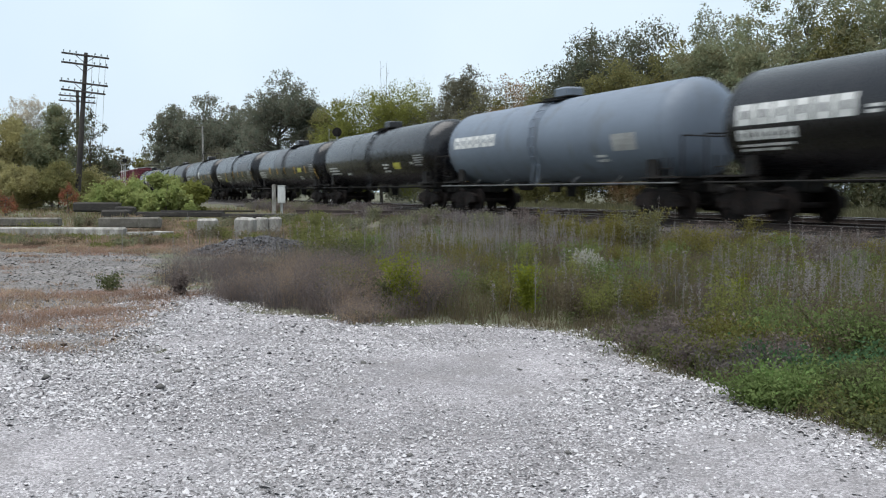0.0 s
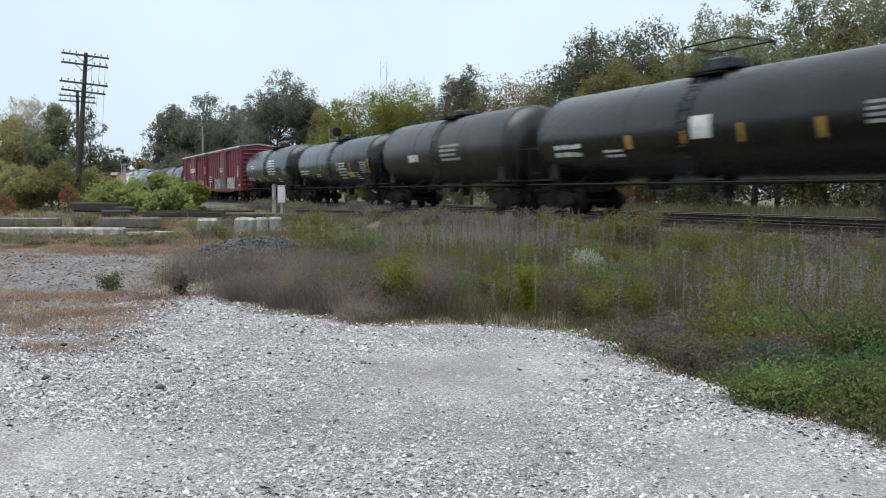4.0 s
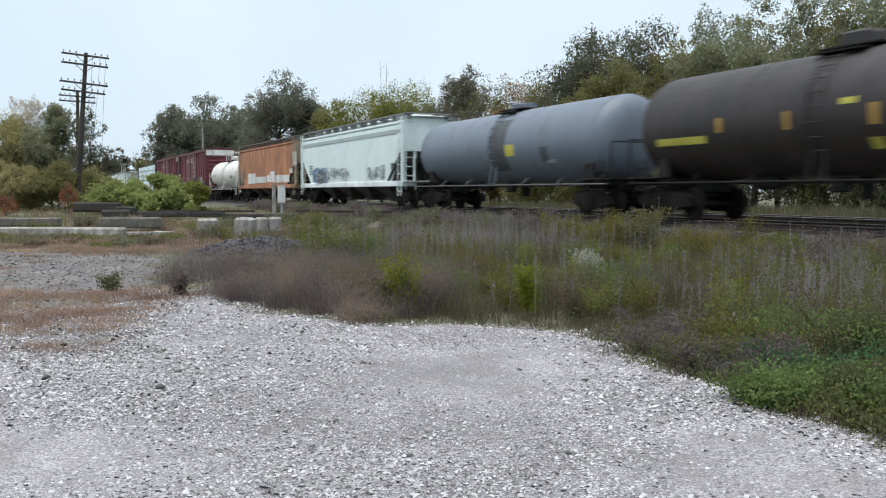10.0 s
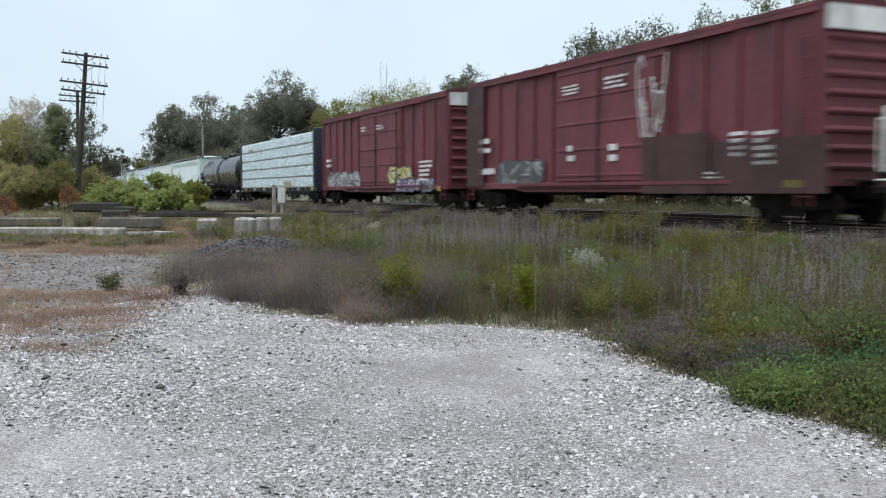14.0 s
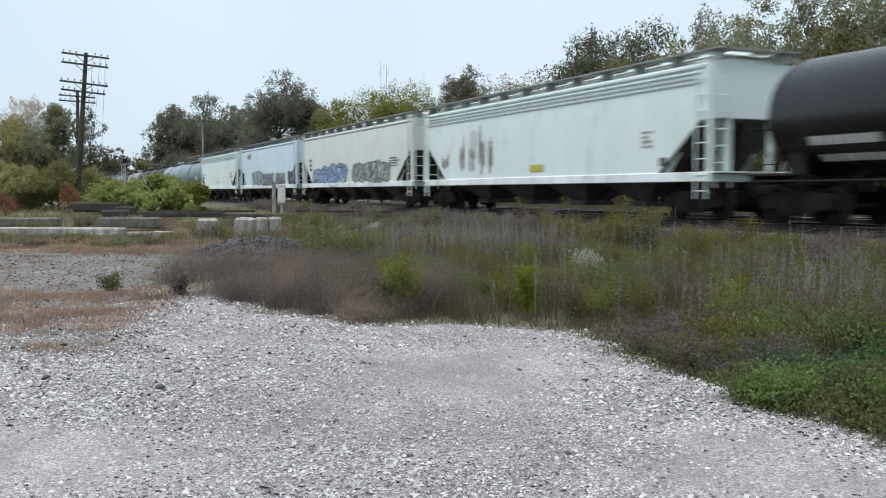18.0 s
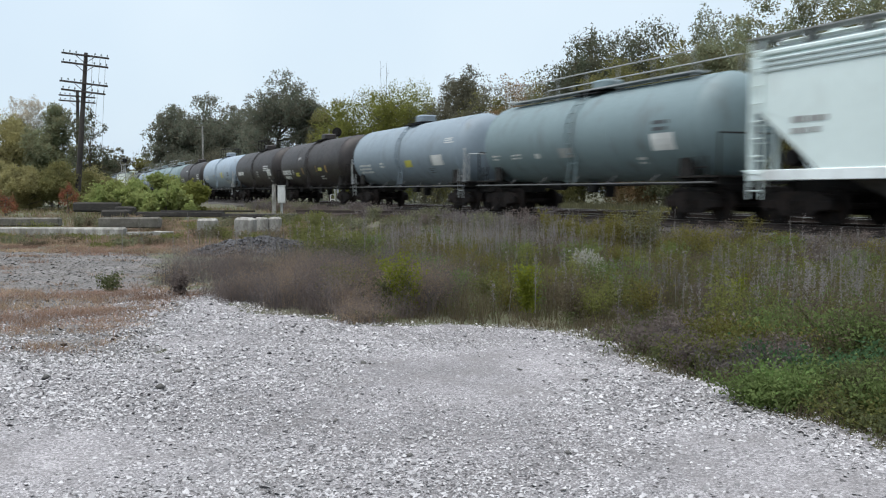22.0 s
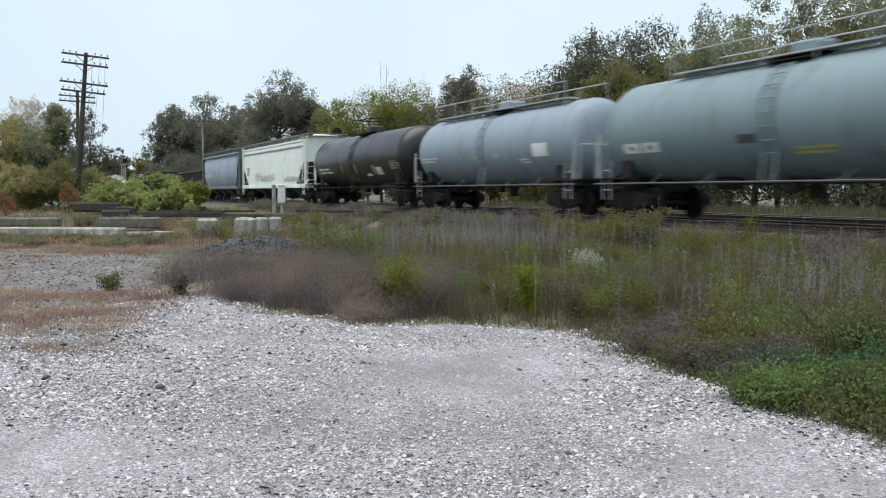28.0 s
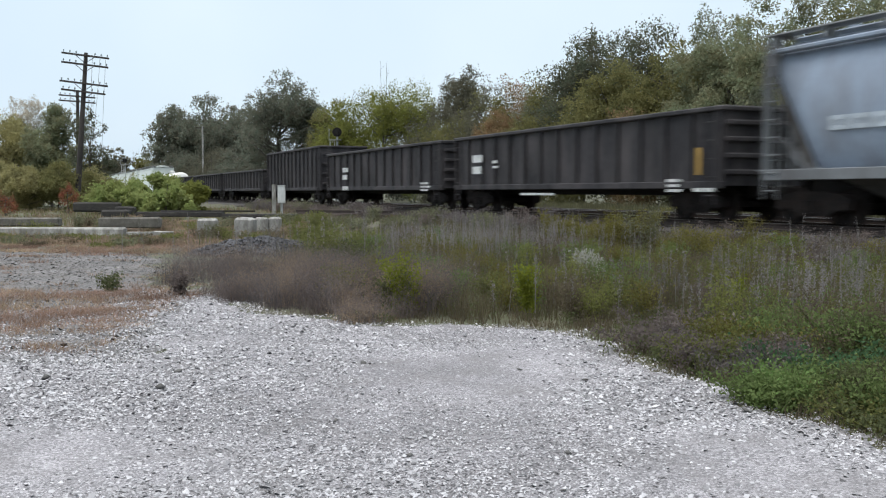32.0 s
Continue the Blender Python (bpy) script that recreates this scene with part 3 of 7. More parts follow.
    for j in (-1, 1):
        rb = Shape()
        rb.box(0, j * 1.14, top + 0.215, 2 * hb + 0.1, 0.52, 0.035)
        n = 12
        for i in range(n):
            x = (i - (n - 1) / 2) * (2 * hb - 0.2) / (n - 1)
            rb.plate([(x - 0.03, top - 0.05), (x + 0.03, top - 0.05), (x + 0.03, top + 0.2), (x - 0.03, top + 0.2)], j * 1.16 - 0.2, j * 1.16 + 0.2)
        part("running_board", rb, M_WALK, car, "steel grating walkway along the roof edge")
    for k in (-1, 1):
        part("end_walkway", Shape().box(k * (hb - 0.1), 0, top + 0.22, 0.45, 2.8, 0.035), M_WALK, car)
    running_gear(car, length, 2.0)
    put = lambda s_, *b: flat_patch(s_, -W - 0.012, *b)
    add_marks(car, marks, put)
    add_tags(car, tags, lambda x, w: -W - 0.02)
    return car


def boxcar(length, colour_key, label, top=4.62, roof_key=None, body=None, sill=0.92, doors=((0.0, 3.0),), marks=(), tags=(), end_panel=None, ribs=14):
    car = thing("boxcar", label, "boxcar", group="freight train cars")
    pm = PAINTS[colour_key]
    hb, W = (body or length - 1.5) / 2, 1.42
    sh = Shape()
    out = [(-W, sill), (-W, top), (0, top + 0.14), (W, top), (W, sill)]
    part("body", sh.loft([[(x, y, z) for y, z in out] for x in (-hb, hb)]), pm, car)
    post = Shape().box(0, 0, (sill + top) / 2, 0.13, 0.08, top - sill - 0.25, 0.02).mesh("side_post", pm)
    for j in (-1, 1):
        for i in range(ribs + 1):
            x = -hb + 0.08 + (2 * hb - 0.16) * i / ribs
            if not any(abs(x - c) < w / 2 for c, w in doors):
                part("side_post", post, pm, car, at=pose(x, j * (W + 0.035), 0))
    for j in (-1, 1):
        chord = Shape()
        chord.box(0, j * (W + 0.045), top - 0.1, 2 * hb, 0.1, 0.2, 0.02)
        chord.box(0, j * (W + 0.045), sill + 0.08, 2 * hb, 0.1, 0.22, 0.02)
        chord.plate([(-hb * 0.62, sill), (hb * 0.62, sill), (hb * 0.5, sill - 0.14), (-hb * 0.5, sill - 0.14)], j * W - 0.04, j * W + 0.04)
        part("side_sill", chord, pm, car)
    for j in (-1, 1):
        for c, w in doors:
            d = Shape().box(c, j * (W + 0.075), (sill + top) / 2 + 0.05, w, 0.07, top - sill - 0.3, 0.02)
            dr = part("door", d, pm, car, "ribbed sliding door")
            hrd = Shape()
            for i in range(5):
                hrd.box(c, j * (W + 0.115), sill + 0.4 + i * (top - sill - 0.8) / 4, w - 0.15, 0.04, 0.09, 0.015)
            part("door_rib", hrd, pm, dr)
            part("lock_bar", Shape().tube((c + w * 0.36, j * (W + 0.15), sill + 0.2), (c + w * 0.36, j * (W + 0.15), top - 0.4), 0.025), M_STEEL, dr)
        dw = sum(w for _, w in doors)
        cc = sum(c for c, _ in doors) / len(doors)
        for z in (sill + 0.12, top - 0.17):
            part("door_track", Shape().box(cc, j * (W + 0.13), z, dw * 1.9, 0.09, 0.1), pm, car)
    for k in (-1, 1):
        en = Shape()
        for i in range(9):
            z = sill + 0.45 + i * (top - sill - 0.75) / 8
            en.lathe([(-W + 0.12, 0.02), (-W + 0.2, 0.09), (W - 0.2, 0.09), (W - 0.12, 0.02)], "y", (k * (hb + 0.01), 0, z), 8)
        for j in (-1, 1):
            en.box(k * (hb - 0.01), j * (W - 0.02), (sill + top) / 2, 0.12, 0.16, top - sill - 0.02)
        part("end_corrugation", en, pm, car)
    if end_panel:
        part("end_panel", Shape().box(hb + 0.1, 0, top - 0.3, 0.05, 2 * W - 0.06, 0.55), PAINTS[end_panel], car, "white panel at the top of the end")
    rf = Shape()
    out = [(-W - 0.105, top - 0.04), (-W - 0.105, top + 0.05), (0, top + 0.19), (W + 0.105, top + 0.05), (W + 0.105, top - 0.04), (0, top + 0.145)]
    rf.loft([[(x, y, z) for y, z in out] for x in (-hb - 0.03, hb + 0.03)])
    for i in range(13):
        x = -hb + (2 * hb) * i / 12
        for j in (-1, 1):
            rf.loft([[(x - 0.05, j * 0.03, top + 0.18), (x + 0.05, j * 0.03, top + 0.18), (x + 0.05, j * 0.03, top + 0.23), (x - 0.05, j * 0.03, top + 0.23)],
                     [(x - 0.05, j * (W + 0.05), top + 0.03), (x + 0.05, j * (W + 0.05), top + 0.03), (x + 0.05, j * (W + 0.05), top + 0.085), (x - 0.05, j * (W + 0.05), top + 0.085)]])
    part("roof", rf, PAINTS[roof_key or colour_key], car, "ribbed steel roof")
    for k in (-1, 1):
        for j in (-1, 1):
            part("ladder", ladder(Shape(), k * (hb - 0.35), j * (W + 0.12), 0.45, 2.4 if k * j > 0 else top - 0.5, 0.45), pm, car)
        part("end_ladder", ladder(Shape(), k * (hb + 0.15), k * (W - 0.4), 0.6, 2.6, 0.45, False), pm, car)
        part("end_platform", Shape().box(k * (hb + 0.2), 0, 1.05, 0.25, 1.5, 0.04), M_STEEL, car)
    part("center_sill", Shape().box(0, 0, 0.85, 2 * hb + 0.3, 0.45, 0.35).box(-1.5, -0.5, 0.72, 1.0, 0.5, 0.3, 0.04).box(2.2, -0.4, 0.75, 0.6, 0.4, 0.28, 0.04), M_STEEL, car)
    running_gear(car, length, 2.35)
    add_marks(car, marks, lambda s_, *b: flat_patch(s_, -W - 0.16, *b))
    add_tags(car, tags, lambda x, w: -W - (0.14 if any(x < c + d / 2 and x + w > c - d / 2 for c, d in doors) else 0.08))
    return car


def gondola(length, colour_key, label, top=2.95, marks=()):
    car = thing("gondola_car", label, "gondola car", group="freight train cars")
    pm = PAINTS[colour_key]
    hb, W, sill = length / 2 - 0.7, 1.42, 0.95
    for j in (-1, 1):
        part("side_wall", Shape().box(0, j * (W - 0.03), (sill + top) / 2, 2 * hb, 0.06, top - sill), pm, car)
    for k in (-1, 1):
        part("end_wall", Shape().box(k * (hb - 0.03), 0, (sill + top) / 2, 0.06, 2 * W - 0.12, top - sill), pm, car)
    part("floor_plate", Shape().box(0, 0, sill + 0.1, 2 * hb - 0.1, 2 * W - 0.1, 0.1), pm, car)
    post = Shape().box(0, 0, (sill + top) / 2 + 0.02, 0.14, 0.11, top - sill - 0.1, 0.02).mesh("side_post", pm)
    n = 14
    for j in (-1, 1):
        for i in range(n + 1):
            part("side_post", post, pm, car, at=pose(-hb + 0.1 + (2 * hb - 0.2) * i / n, j * (W + 0.05), 0))
        part("top_chord", Shape().box(0, j * (W + 0.03), top, 2 * hb + 0.1, 0.2, 0.14, 0.03), pm, car)
        part("side_sill", Shape().box(0, j * (W + 0.03), sill + 0.02, 2 * hb, 0.16, 0.2, 0.02), pm, car)
    for k in (-1, 1):
        part("end_chord", Shape().box(k * hb, 0, top, 0.16, 2 * W, 0.14, 0.03), pm, car)
        for i in range(4):
            part("end_rib", Shape().box(k * (hb + 0.05), 0, sill + 0.35 + i * (top - sill - 0.5) / 3.5, 0.1, 2 * W - 0.1, 0.14, 0.03), pm, car)
        part("ladder", ladder(Shape(), k * (hb - 0.4), -W - 0.14, 0.45, top - 0.1, 0.42), pm, car)
        part("end_ladder", ladder(Shape(), k * (hb + 0.14), W - 0.4, 0.5, top - 0.1, 0.42, False), pm, car)
    part("center_sill", Shape().box(0, 0, 0.84, 2 * hb + 0.2, 0.4, 0.3), M_STEEL, car)
    running_gear(car, length, 2.2)
    add_marks(car, marks, lambda s_, *q: flat_patch(s_, -W - 0.112, *q))
    return car


def lumber_car(length, label, marks=()):
    car = thing("centerbeam_flatcar", label, "flatcar", group="freight train cars")
    dk = PAINTS["navy"]
    hb = length / 2 - 0.75
    f = Shape().box(0, 0, 0.98, 2 * hb, 2.6, 0.22, 0.02).box(0, 0, 0.82, 2 * hb - 4, 0.5, 0.4)
    for j in (-1, 1):
        f.box(0, j * 1.32, 0.98, 2 * hb, 0.08, 0.3)
    part("deck", f, dk, car, "dark blue steel deck")
    for k in (-1, 1):
        b = Shape()
        b.box(k * (hb - 0.12), 0, 2.95, 0.22, 2.9, 3.7, 0.03)
        for j in (-1, 1):
            b.box(k * (hb - 0.25), j * 1.4, 2.9, 0.45, 0.1, 3.6, 0.02)
        part("bulkhead", b, dk, car, "dark blue upright bulkhead")
    cb = Shape().box(0, 0, 4.75, 2 * hb - 0.4, 0.3, 0.14).box(0, 0, 2.9, 2 * hb - 0.4, 0.05, 3.6)
    part("center_beam", cb, dk, car)
    rng = random.Random(5)
    tiers, cols = 5, 9
    z0, h = 1.12, 0.66
    wdt = (2 * hb - 0.9) / cols
    for t in range(tiers):
        for q in range(cols):
            for j in (-1, 1):
                x = -hb + 0.45 + (q + 0.5) * wdt
                z = z0 + t * (h + 0.045) + h / 2
                sh = Shape().box(x, j * 0.74, z, wdt - 0.006, 1.3, h, 0.05)
                part("wrapped_lumber", sh, M_WRAP, car)
        st = Shape()
        for i in range(cols * 2):
            for j in (-1, 1):
                st.box(-hb + 0.9 + i * wdt / 2, j * 0.74, z0 + t * (h + 0.045) - 0.022, 0.09, 1.32, 0.045)
        for j in (-1, 1):
            st.box(0, j * 0.74, z0 + t * (h + 0.045) - 0.02, 2 * hb - 1.0, 1.298, 0.028)
        part("spacer_strip", st, M_LATH, car, "wooden spacer laths")
    lath = Shape().box(4.2, -1.402, 1.35, 2.2, 0.02, 0.3).box(-7.3, -1.402, 4.08, 1.5, 0.02, 0.16)
    part("torn_wrap", lath, M_LATH, car, "bare lumber where the wrap has torn")
    winch = Shape().box(0, 0, 0.98, 0.22, 0.12, 0.2, 0.02)
    looks = [winch.mesh("winch", m) for m in (M_STEEL, M_GREYSTEEL, M_STEEL, M_YELLOW)]
    for i in range(20):
        for j in (-1, 1):
            part("winch", looks[(i * 7 + i // 3) % 4], M_STEEL, car, "", pose(-hb + 0.8 + i * (2 * hb - 1.6) / 19, j * 1.38, 0))
    running_gear(car, length, 2.2)
    add_marks(car, marks, lambda s_, *q: flat_patch(s_, -1.415, *q))
    return car
# ---- car paints ----
paint("black", (0.0065, 0.0060, 0.0078), 0.27, vary=0.3, dirt=(0.018, 0.0155, 0.0170), dirty=0.2)
paint("sooty_black", (0.0125, 0.0108, 0.0120), 0.36, vary=0.35, dirt=(0.0399, 0.0316, 0.0310), dirty=0.35)
paint("brown_black", (0.0221, 0.0167, 0.0160), 0.55, vary=0.3, dirt=(0.0431, 0.0316, 0.0300), dirty=0.35)
paint("slate", (0.1330, 0.1615, 0.2042), 0.6, vary=0.07, dirt=(0.0855, 0.0855, 0.0855), dirty=0.16)
paint("blue_grey", (0.205, 0.252, 0.292), 0.6, vary=0.07, dirt=(0.1260, 0.1350, 0.1350), dirty=0.16)
paint("pale_blue", (0.275, 0.335, 0.400), 0.6, vary=0.07, dirt=(0.2200, 0.2288, 0.2288), dirty=0.16)
paint("green_grey", (0.165, 0.222, 0.236), 0.6, vary=0.07, dirt=(0.1003, 0.0989, 0.1002), dirty=0.16)
paint("dusk_grey", (0.132, 0.158, 0.195), 0.5, vary=0.07, dirt=(0.09, 0.085, 0.08), dirty=0.16)
paint("tank_white", (0.66, 0.64, 0.60), 0.55, vary=0.06, dirt=(0.42, 0.37, 0.31), dirty=0.16)
paint("maroon", (0.1460, 0.0179, 0.0314), 0.6, vary=0.2, dirt=(0.0700, 0.0179, 0.0246), dirty=0.25)
paint("red_brown", (0.1330, 0.0273, 0.0368), 0.65, vary=0.2, dirt=(0.0520, 0.0185, 0.0221), dirty=0.3)
paint("roof_white", (0.578, 0.578, 0.578), 0.5, vary=0.2, dirt=(0.255, 0.246, 0.238), dirty=0.3)
paint("panel_white", (0.646, 0.646, 0.629), 0.6, vary=0.15, dirt=(0.297, 0.281, 0.264), dirty=0.3)
paint("pale_mint", (0.679, 0.768, 0.750), 0.5, vary=0.05, dirt=(0.5452, 0.5734, 0.5452), dirty=0.12)
paint("pale_grey", (0.661, 0.697, 0.661), 0.5, vary=0.05, dirt=(0.5170, 0.5170, 0.4700), dirty=0.12)
paint("ice_blue", (0.589, 0.697, 0.768), 0.5, vary=0.05, dirt=(0.4888, 0.5452, 0.5640), dirty=0.12)
paint("cream", (0.7294, 0.7659, 0.7050), 0.5, vary=0.05, dirt=(0.5471, 0.5471, 0.4982), dirty=0.12)
paint("hopper_blue", (0.246, 0.290, 0.361), 0.5, vary=0.18, dirt=(0.176, 0.176, 0.185), dirty=0.35)
paint("orange", (0.433, 0.180, 0.072), 0.6, vary=0.28, dirt=(0.19, 0.07, 0.034), dirty=0.55)
paint("navy", (0.021, 0.030, 0.047), 0.55, vary=0.3, dirt=(0.051, 0.043, 0.038), dirty=0.3)
paint("gon_black", (0.0170, 0.0146, 0.0166), 0.75, vary=0.5, dirt=(0.075, 0.064, 0.064), dirty=0.42)
M_WRAP = mat("pale_plastic_wrap", (0.74, 0.83, 0.87), 0.35, vary=0.4, size=1.9, fine=9, dirt=(0.10, 0.22, 0.25), dirty=0.5, streak=0.22, bump=0.6)
M_LATH = mat("bare_softwood", (0.357, 0.289, 0.196), 0.8, vary=0.25, bump=0.2)

paint("band_grey", (0.36, 0.41, 0.41), 0.5, vary=0.1)
paint("band_dark", (0.16, 0.17, 0.16), 0.5, vary=0.1)
paint("sill_white", (0.779, 0.827, 0.827), 0.5, vary=0.12, dirt=(0.427, 0.418, 0.399), dirty=0.25)
paint("tan_end", (0.36, 0.28, 0.2), 0.6, vary=0.2, dirt=(0.2, 0.15, 0.1), dirty=0.3)
paint("end_grey", (0.1560, 0.1620, 0.1680), 0.6, vary=0.2, dirt=(0.0840, 0.0780, 0.0780), dirty=0.4)
# dirty bay steel; its dark tone also paints shade on the slope sheets
M_BAY = mat("dirty_shaded_bay_steel", (0.075, 0.07, 0.066), 0.85, vary=0.35, dirt=(0.03, 0.026, 0.023), dirty=0.5)
M_WALK = mat("dull_walkway_steel", (0.3, 0.3, 0.29), 0.6, 0.3, vary=0.3)
M_CHALK = mat("chalky_grey_marks", (0.3, 0.3, 0.29), 0.7, vary=0.2)
M_GREYPATCH = mat("mottled_grey_patch", (0.085, 0.09, 0.1), 0.5, vary=0.35, size=1.2)
M_DARKMARK = mat("dark_marks", (0.06, 0.065, 0.07), 0.6, vary=0.2)
P_DARK = mat("spray_charcoal", (0.085, 0.085, 0.09), 0.6, vary=0.4, size=3)
M_CHALKY = mat("faded_pale_marks", (0.42, 0.46, 0.5), 0.7, vary=0.3)
M_SOOTRED = mat("sooty_red_panel", (0.0468, 0.0193, 0.0198), 0.75, vary=0.35, size=1.0)
P_SMEAR = mat("grey_spill", (0.26, 0.25, 0.25), 0.7, vary=0.3, size=3, streak=6)
P_FAINT = mat("faint_spray", (0.27, 0.29, 0.29), 0.7, vary=0.4, size=4)
P_FADED = mat("faded_spray_trace", (0.5, 0.5, 0.46), 0.7, vary=0.35, size=4)
P_GREY = mat("spray_grey", (0.306, 0.306, 0.315), 0.6, vary=0.35, size=3, dirt=(0.170, 0.170, 0.178), dirty=0.35)
P_MIST = mat("spray_pale_mist", (0.5, 0.52, 0.5), 0.6, vary=0.3, size=3)
P_CREAM = mat("spray_pale_green", (0.46, 0.48, 0.34), 0.6, vary=0.35, size=3, dirt=(0.3, 0.36, 0.3), dirty=0.4)
P_BLUSH = mat("spray_blush", (0.5, 0.42, 0.36), 0.6, vary=0.4, size=3, dirt=(0.3, 0.2, 0.18), dirty=0.4)
P_GREEN = mat("spray_sage", (0.27, 0.33, 0.29), 0.6, vary=0.35, size=3, dirt=(0.16, 0.2, 0.18), dirty=0.4)
P_RED = mat("spray_pink", (0.42, 0.22, 0.22), 0.6, vary=0.3, size=3)
P_BLUE = mat("spray_blue", (0.16, 0.28, 0.5), 0.6, vary=0.35, size=3, dirt=(0.3, 0.4, 0.52), dirty=0.35)
P_TEAL = mat("spray_teal", (0.28, 0.46, 0.5), 0.6, vary=0.3, size=3)
P_GOLD = mat("spray_gold", (0.5, 0.42, 0.09), 0.6, vary=0.3, size=3)
P_PURPLE = mat("spray_purple", (0.3, 0.2, 0.42), 0.6, vary=0.3, size=3)

# ---- the train: metres down the line, at the clip's start, of the gaps between cars ----
GAPS = (1.94, 20.71, 37.97, 56.22, 74.21, 92.21, 110.83, 126.65, 143.25, 159.15, 176.04, 192.85, 209.66, 225.49, 242.57, 262.29, 282.35,
        296.96, 317.47, 338.22, 362.34, 381.43, 402.33, 423.02, 442.53, 462.06, 477.39, 493.64, 509.92, 525.64, 541.99, 558.52, 573.25,
        589.64, 605.02, 622.19, 642.99, 662.84, 680.79, 699.20, 714.54, 731.84, 748.81, 766.44, 784.06, 804.95, 825.19, 845.42, 865.66,
        885.90)
TRAIN = []


def couple(build, *a, **k):
    """The next car of the train, between its two gaps."""
    i = len(TRAIN)
    near, far = GAPS[i], GAPS[i + 1]
    car = build(far - near, *a, **k)
    TRAIN.append((car, (near + far) / 2))


couple(tank_car, "black", "glossy black tank car with big white lettering bars", R=1.44, zc=2.56,
       marks=((M_WHITE, -7.59, 2.44, 3.87, 0.52, -6), (M_WHITE, -7.57, 2.07, 2.04, 0.26, -5), (M_WHITE, -7.64, 1.78, 2.01, 0.22, 2),
              (M_WHITE, -3.50, 2.44, 0.51, 0.26, 2),))
couple(tank_car, "slate", "slate blue tank car with white lettering bars", fittings="housing",
       marks=((M_WHITE, -6.68, 2.55, 3.8, 0.46, -6), (M_CHALK, 4.89, 2.04, 1.25, 0.51, 1), (M_WHITE, 3.85, 1.71, 0.76, 0.27, 2),))
couple(tank_car, "black", "black tank car with a yellow placard and stencils", fittings="housing",
       marks=((M_WHITE, -7.11, 1.76, 2.11, 0.47, 3), (M_WHITE, 2.14, 1.74, 0.86, 0.48, 3), (M_YELLOW, 3.63, 1.9, 0.92, 0.31, 1),
              (M_CHALK, 6.39, 1.99, 1.25, 0.53, 5), (M_WHITE, 5.82, 2.07, 0.52, 0.13, 2), (M_WHITE, -3.98, 1.73, 0.7, 0.12, 1),))
couple(tank_car, "black", "black tank car with amber reflectors and chalky patch", R=1.45, zc=2.57, fittings="housing",
       marks=((M_WHITE, -7.22, 1.84, 2.11, 0.48, 3), (M_AMBER, -4.16, 2.09, 0.34, 0.49, 1), (M_AMBER, -2.01, 2.05, 0.28, 0.48, 1),
              (M_AMBER, 0.13, 2.05, 0.22, 0.45, 1), (M_YELLOW, 3.72, 2.09, 0.95, 0.29, 1), (M_AMBER, 2.80, 2.01, 0.27, 0.51, 1),
              (M_AMBER, 5.47, 2.0, 0.26, 0.46, 1), (M_CHALK, 6.53, 2.02, 1.19, 0.56, 5), (M_AMBER, 7.65, 1.61, 0.22, 0.64, 1),
              (M_WHITE, 3.70, 1.59, 0.91, 0.26, 2), (M_GREYPATCH, -2.53, 2.47, 3.19, 1.27, 1), (M_CHALK, 5.98, 1.56, 0.69, 0.3, 3),))
couple(tank_car, "black", "black tank car with a dusty repainted patch", R=1.48, zc=2.60,
       marks=((M_WHITE, -7.06, 1.92, 2.11, 0.42, 2), (M_AMBER, -3.16, 1.98, 0.24, 0.54, 1), (M_YELLOW, -3.86, 1.71, 0.64, 0.26, 1),
              (M_WHITE, -2.94, 1.55, 1.16, 0.24, 2), (M_AMBER, 0.18, 2.0, 0.24, 0.56, 1), (M_AMBER, 2.20, 2.05, 0.24, 0.51, 1),
              (M_AMBER, 4.02, 2.03, 0.22, 0.49, 1), (M_WHITE, 0.47, 1.56, 1.09, 0.3, 3), (M_WHITE, 2.61, 1.7, 0.8, 0.18, 2),
              (M_GREYPATCH, 2.14, 2.52, 4.37, 0.62, 1), (M_CHALK, 6.13, 1.77, 1.17, 0.76, 6), (M_AMBER, 7.43, 1.65, 0.17, 0.8, 1),
              (M_CHALK, 4.29, 1.55, 1.02, 0.33, 2),))
couple(tank_car, "black", "black tank car with a row of amber reflectors", fittings="rail",
       marks=((M_WHITE, 0.36, 2.21, 0.79, 0.61, 1), (M_AMBER, -2.72, 2.06, 0.29, 0.41, 1), (M_AMBER, -0.07, 2.11, 0.17, 0.34, 1),
              (M_AMBER, 2.21, 2.05, 0.15, 0.48, 1), (M_AMBER, 4.80, 2.02, 0.21, 0.47, 1), (M_WHITE, -3.98, 1.83, 1.18, 0.29, 2),
              (M_CHALK, 6.23, 2.22, 1.15, 0.55, 4), (M_AMBER, 7.40, 1.76, 0.27, 0.69, 1), (M_WHITE, -6.88, 1.89, 2.08, 0.51, 2),))
couple(tank_car, "sooty_black", "dull sooty black tank car",
       marks=((M_WHITE, -3.06, 2.16, 1.22, 0.32, -4), (M_CHALK, 0.63, 2.08, 2.17, 0.76, 4),))
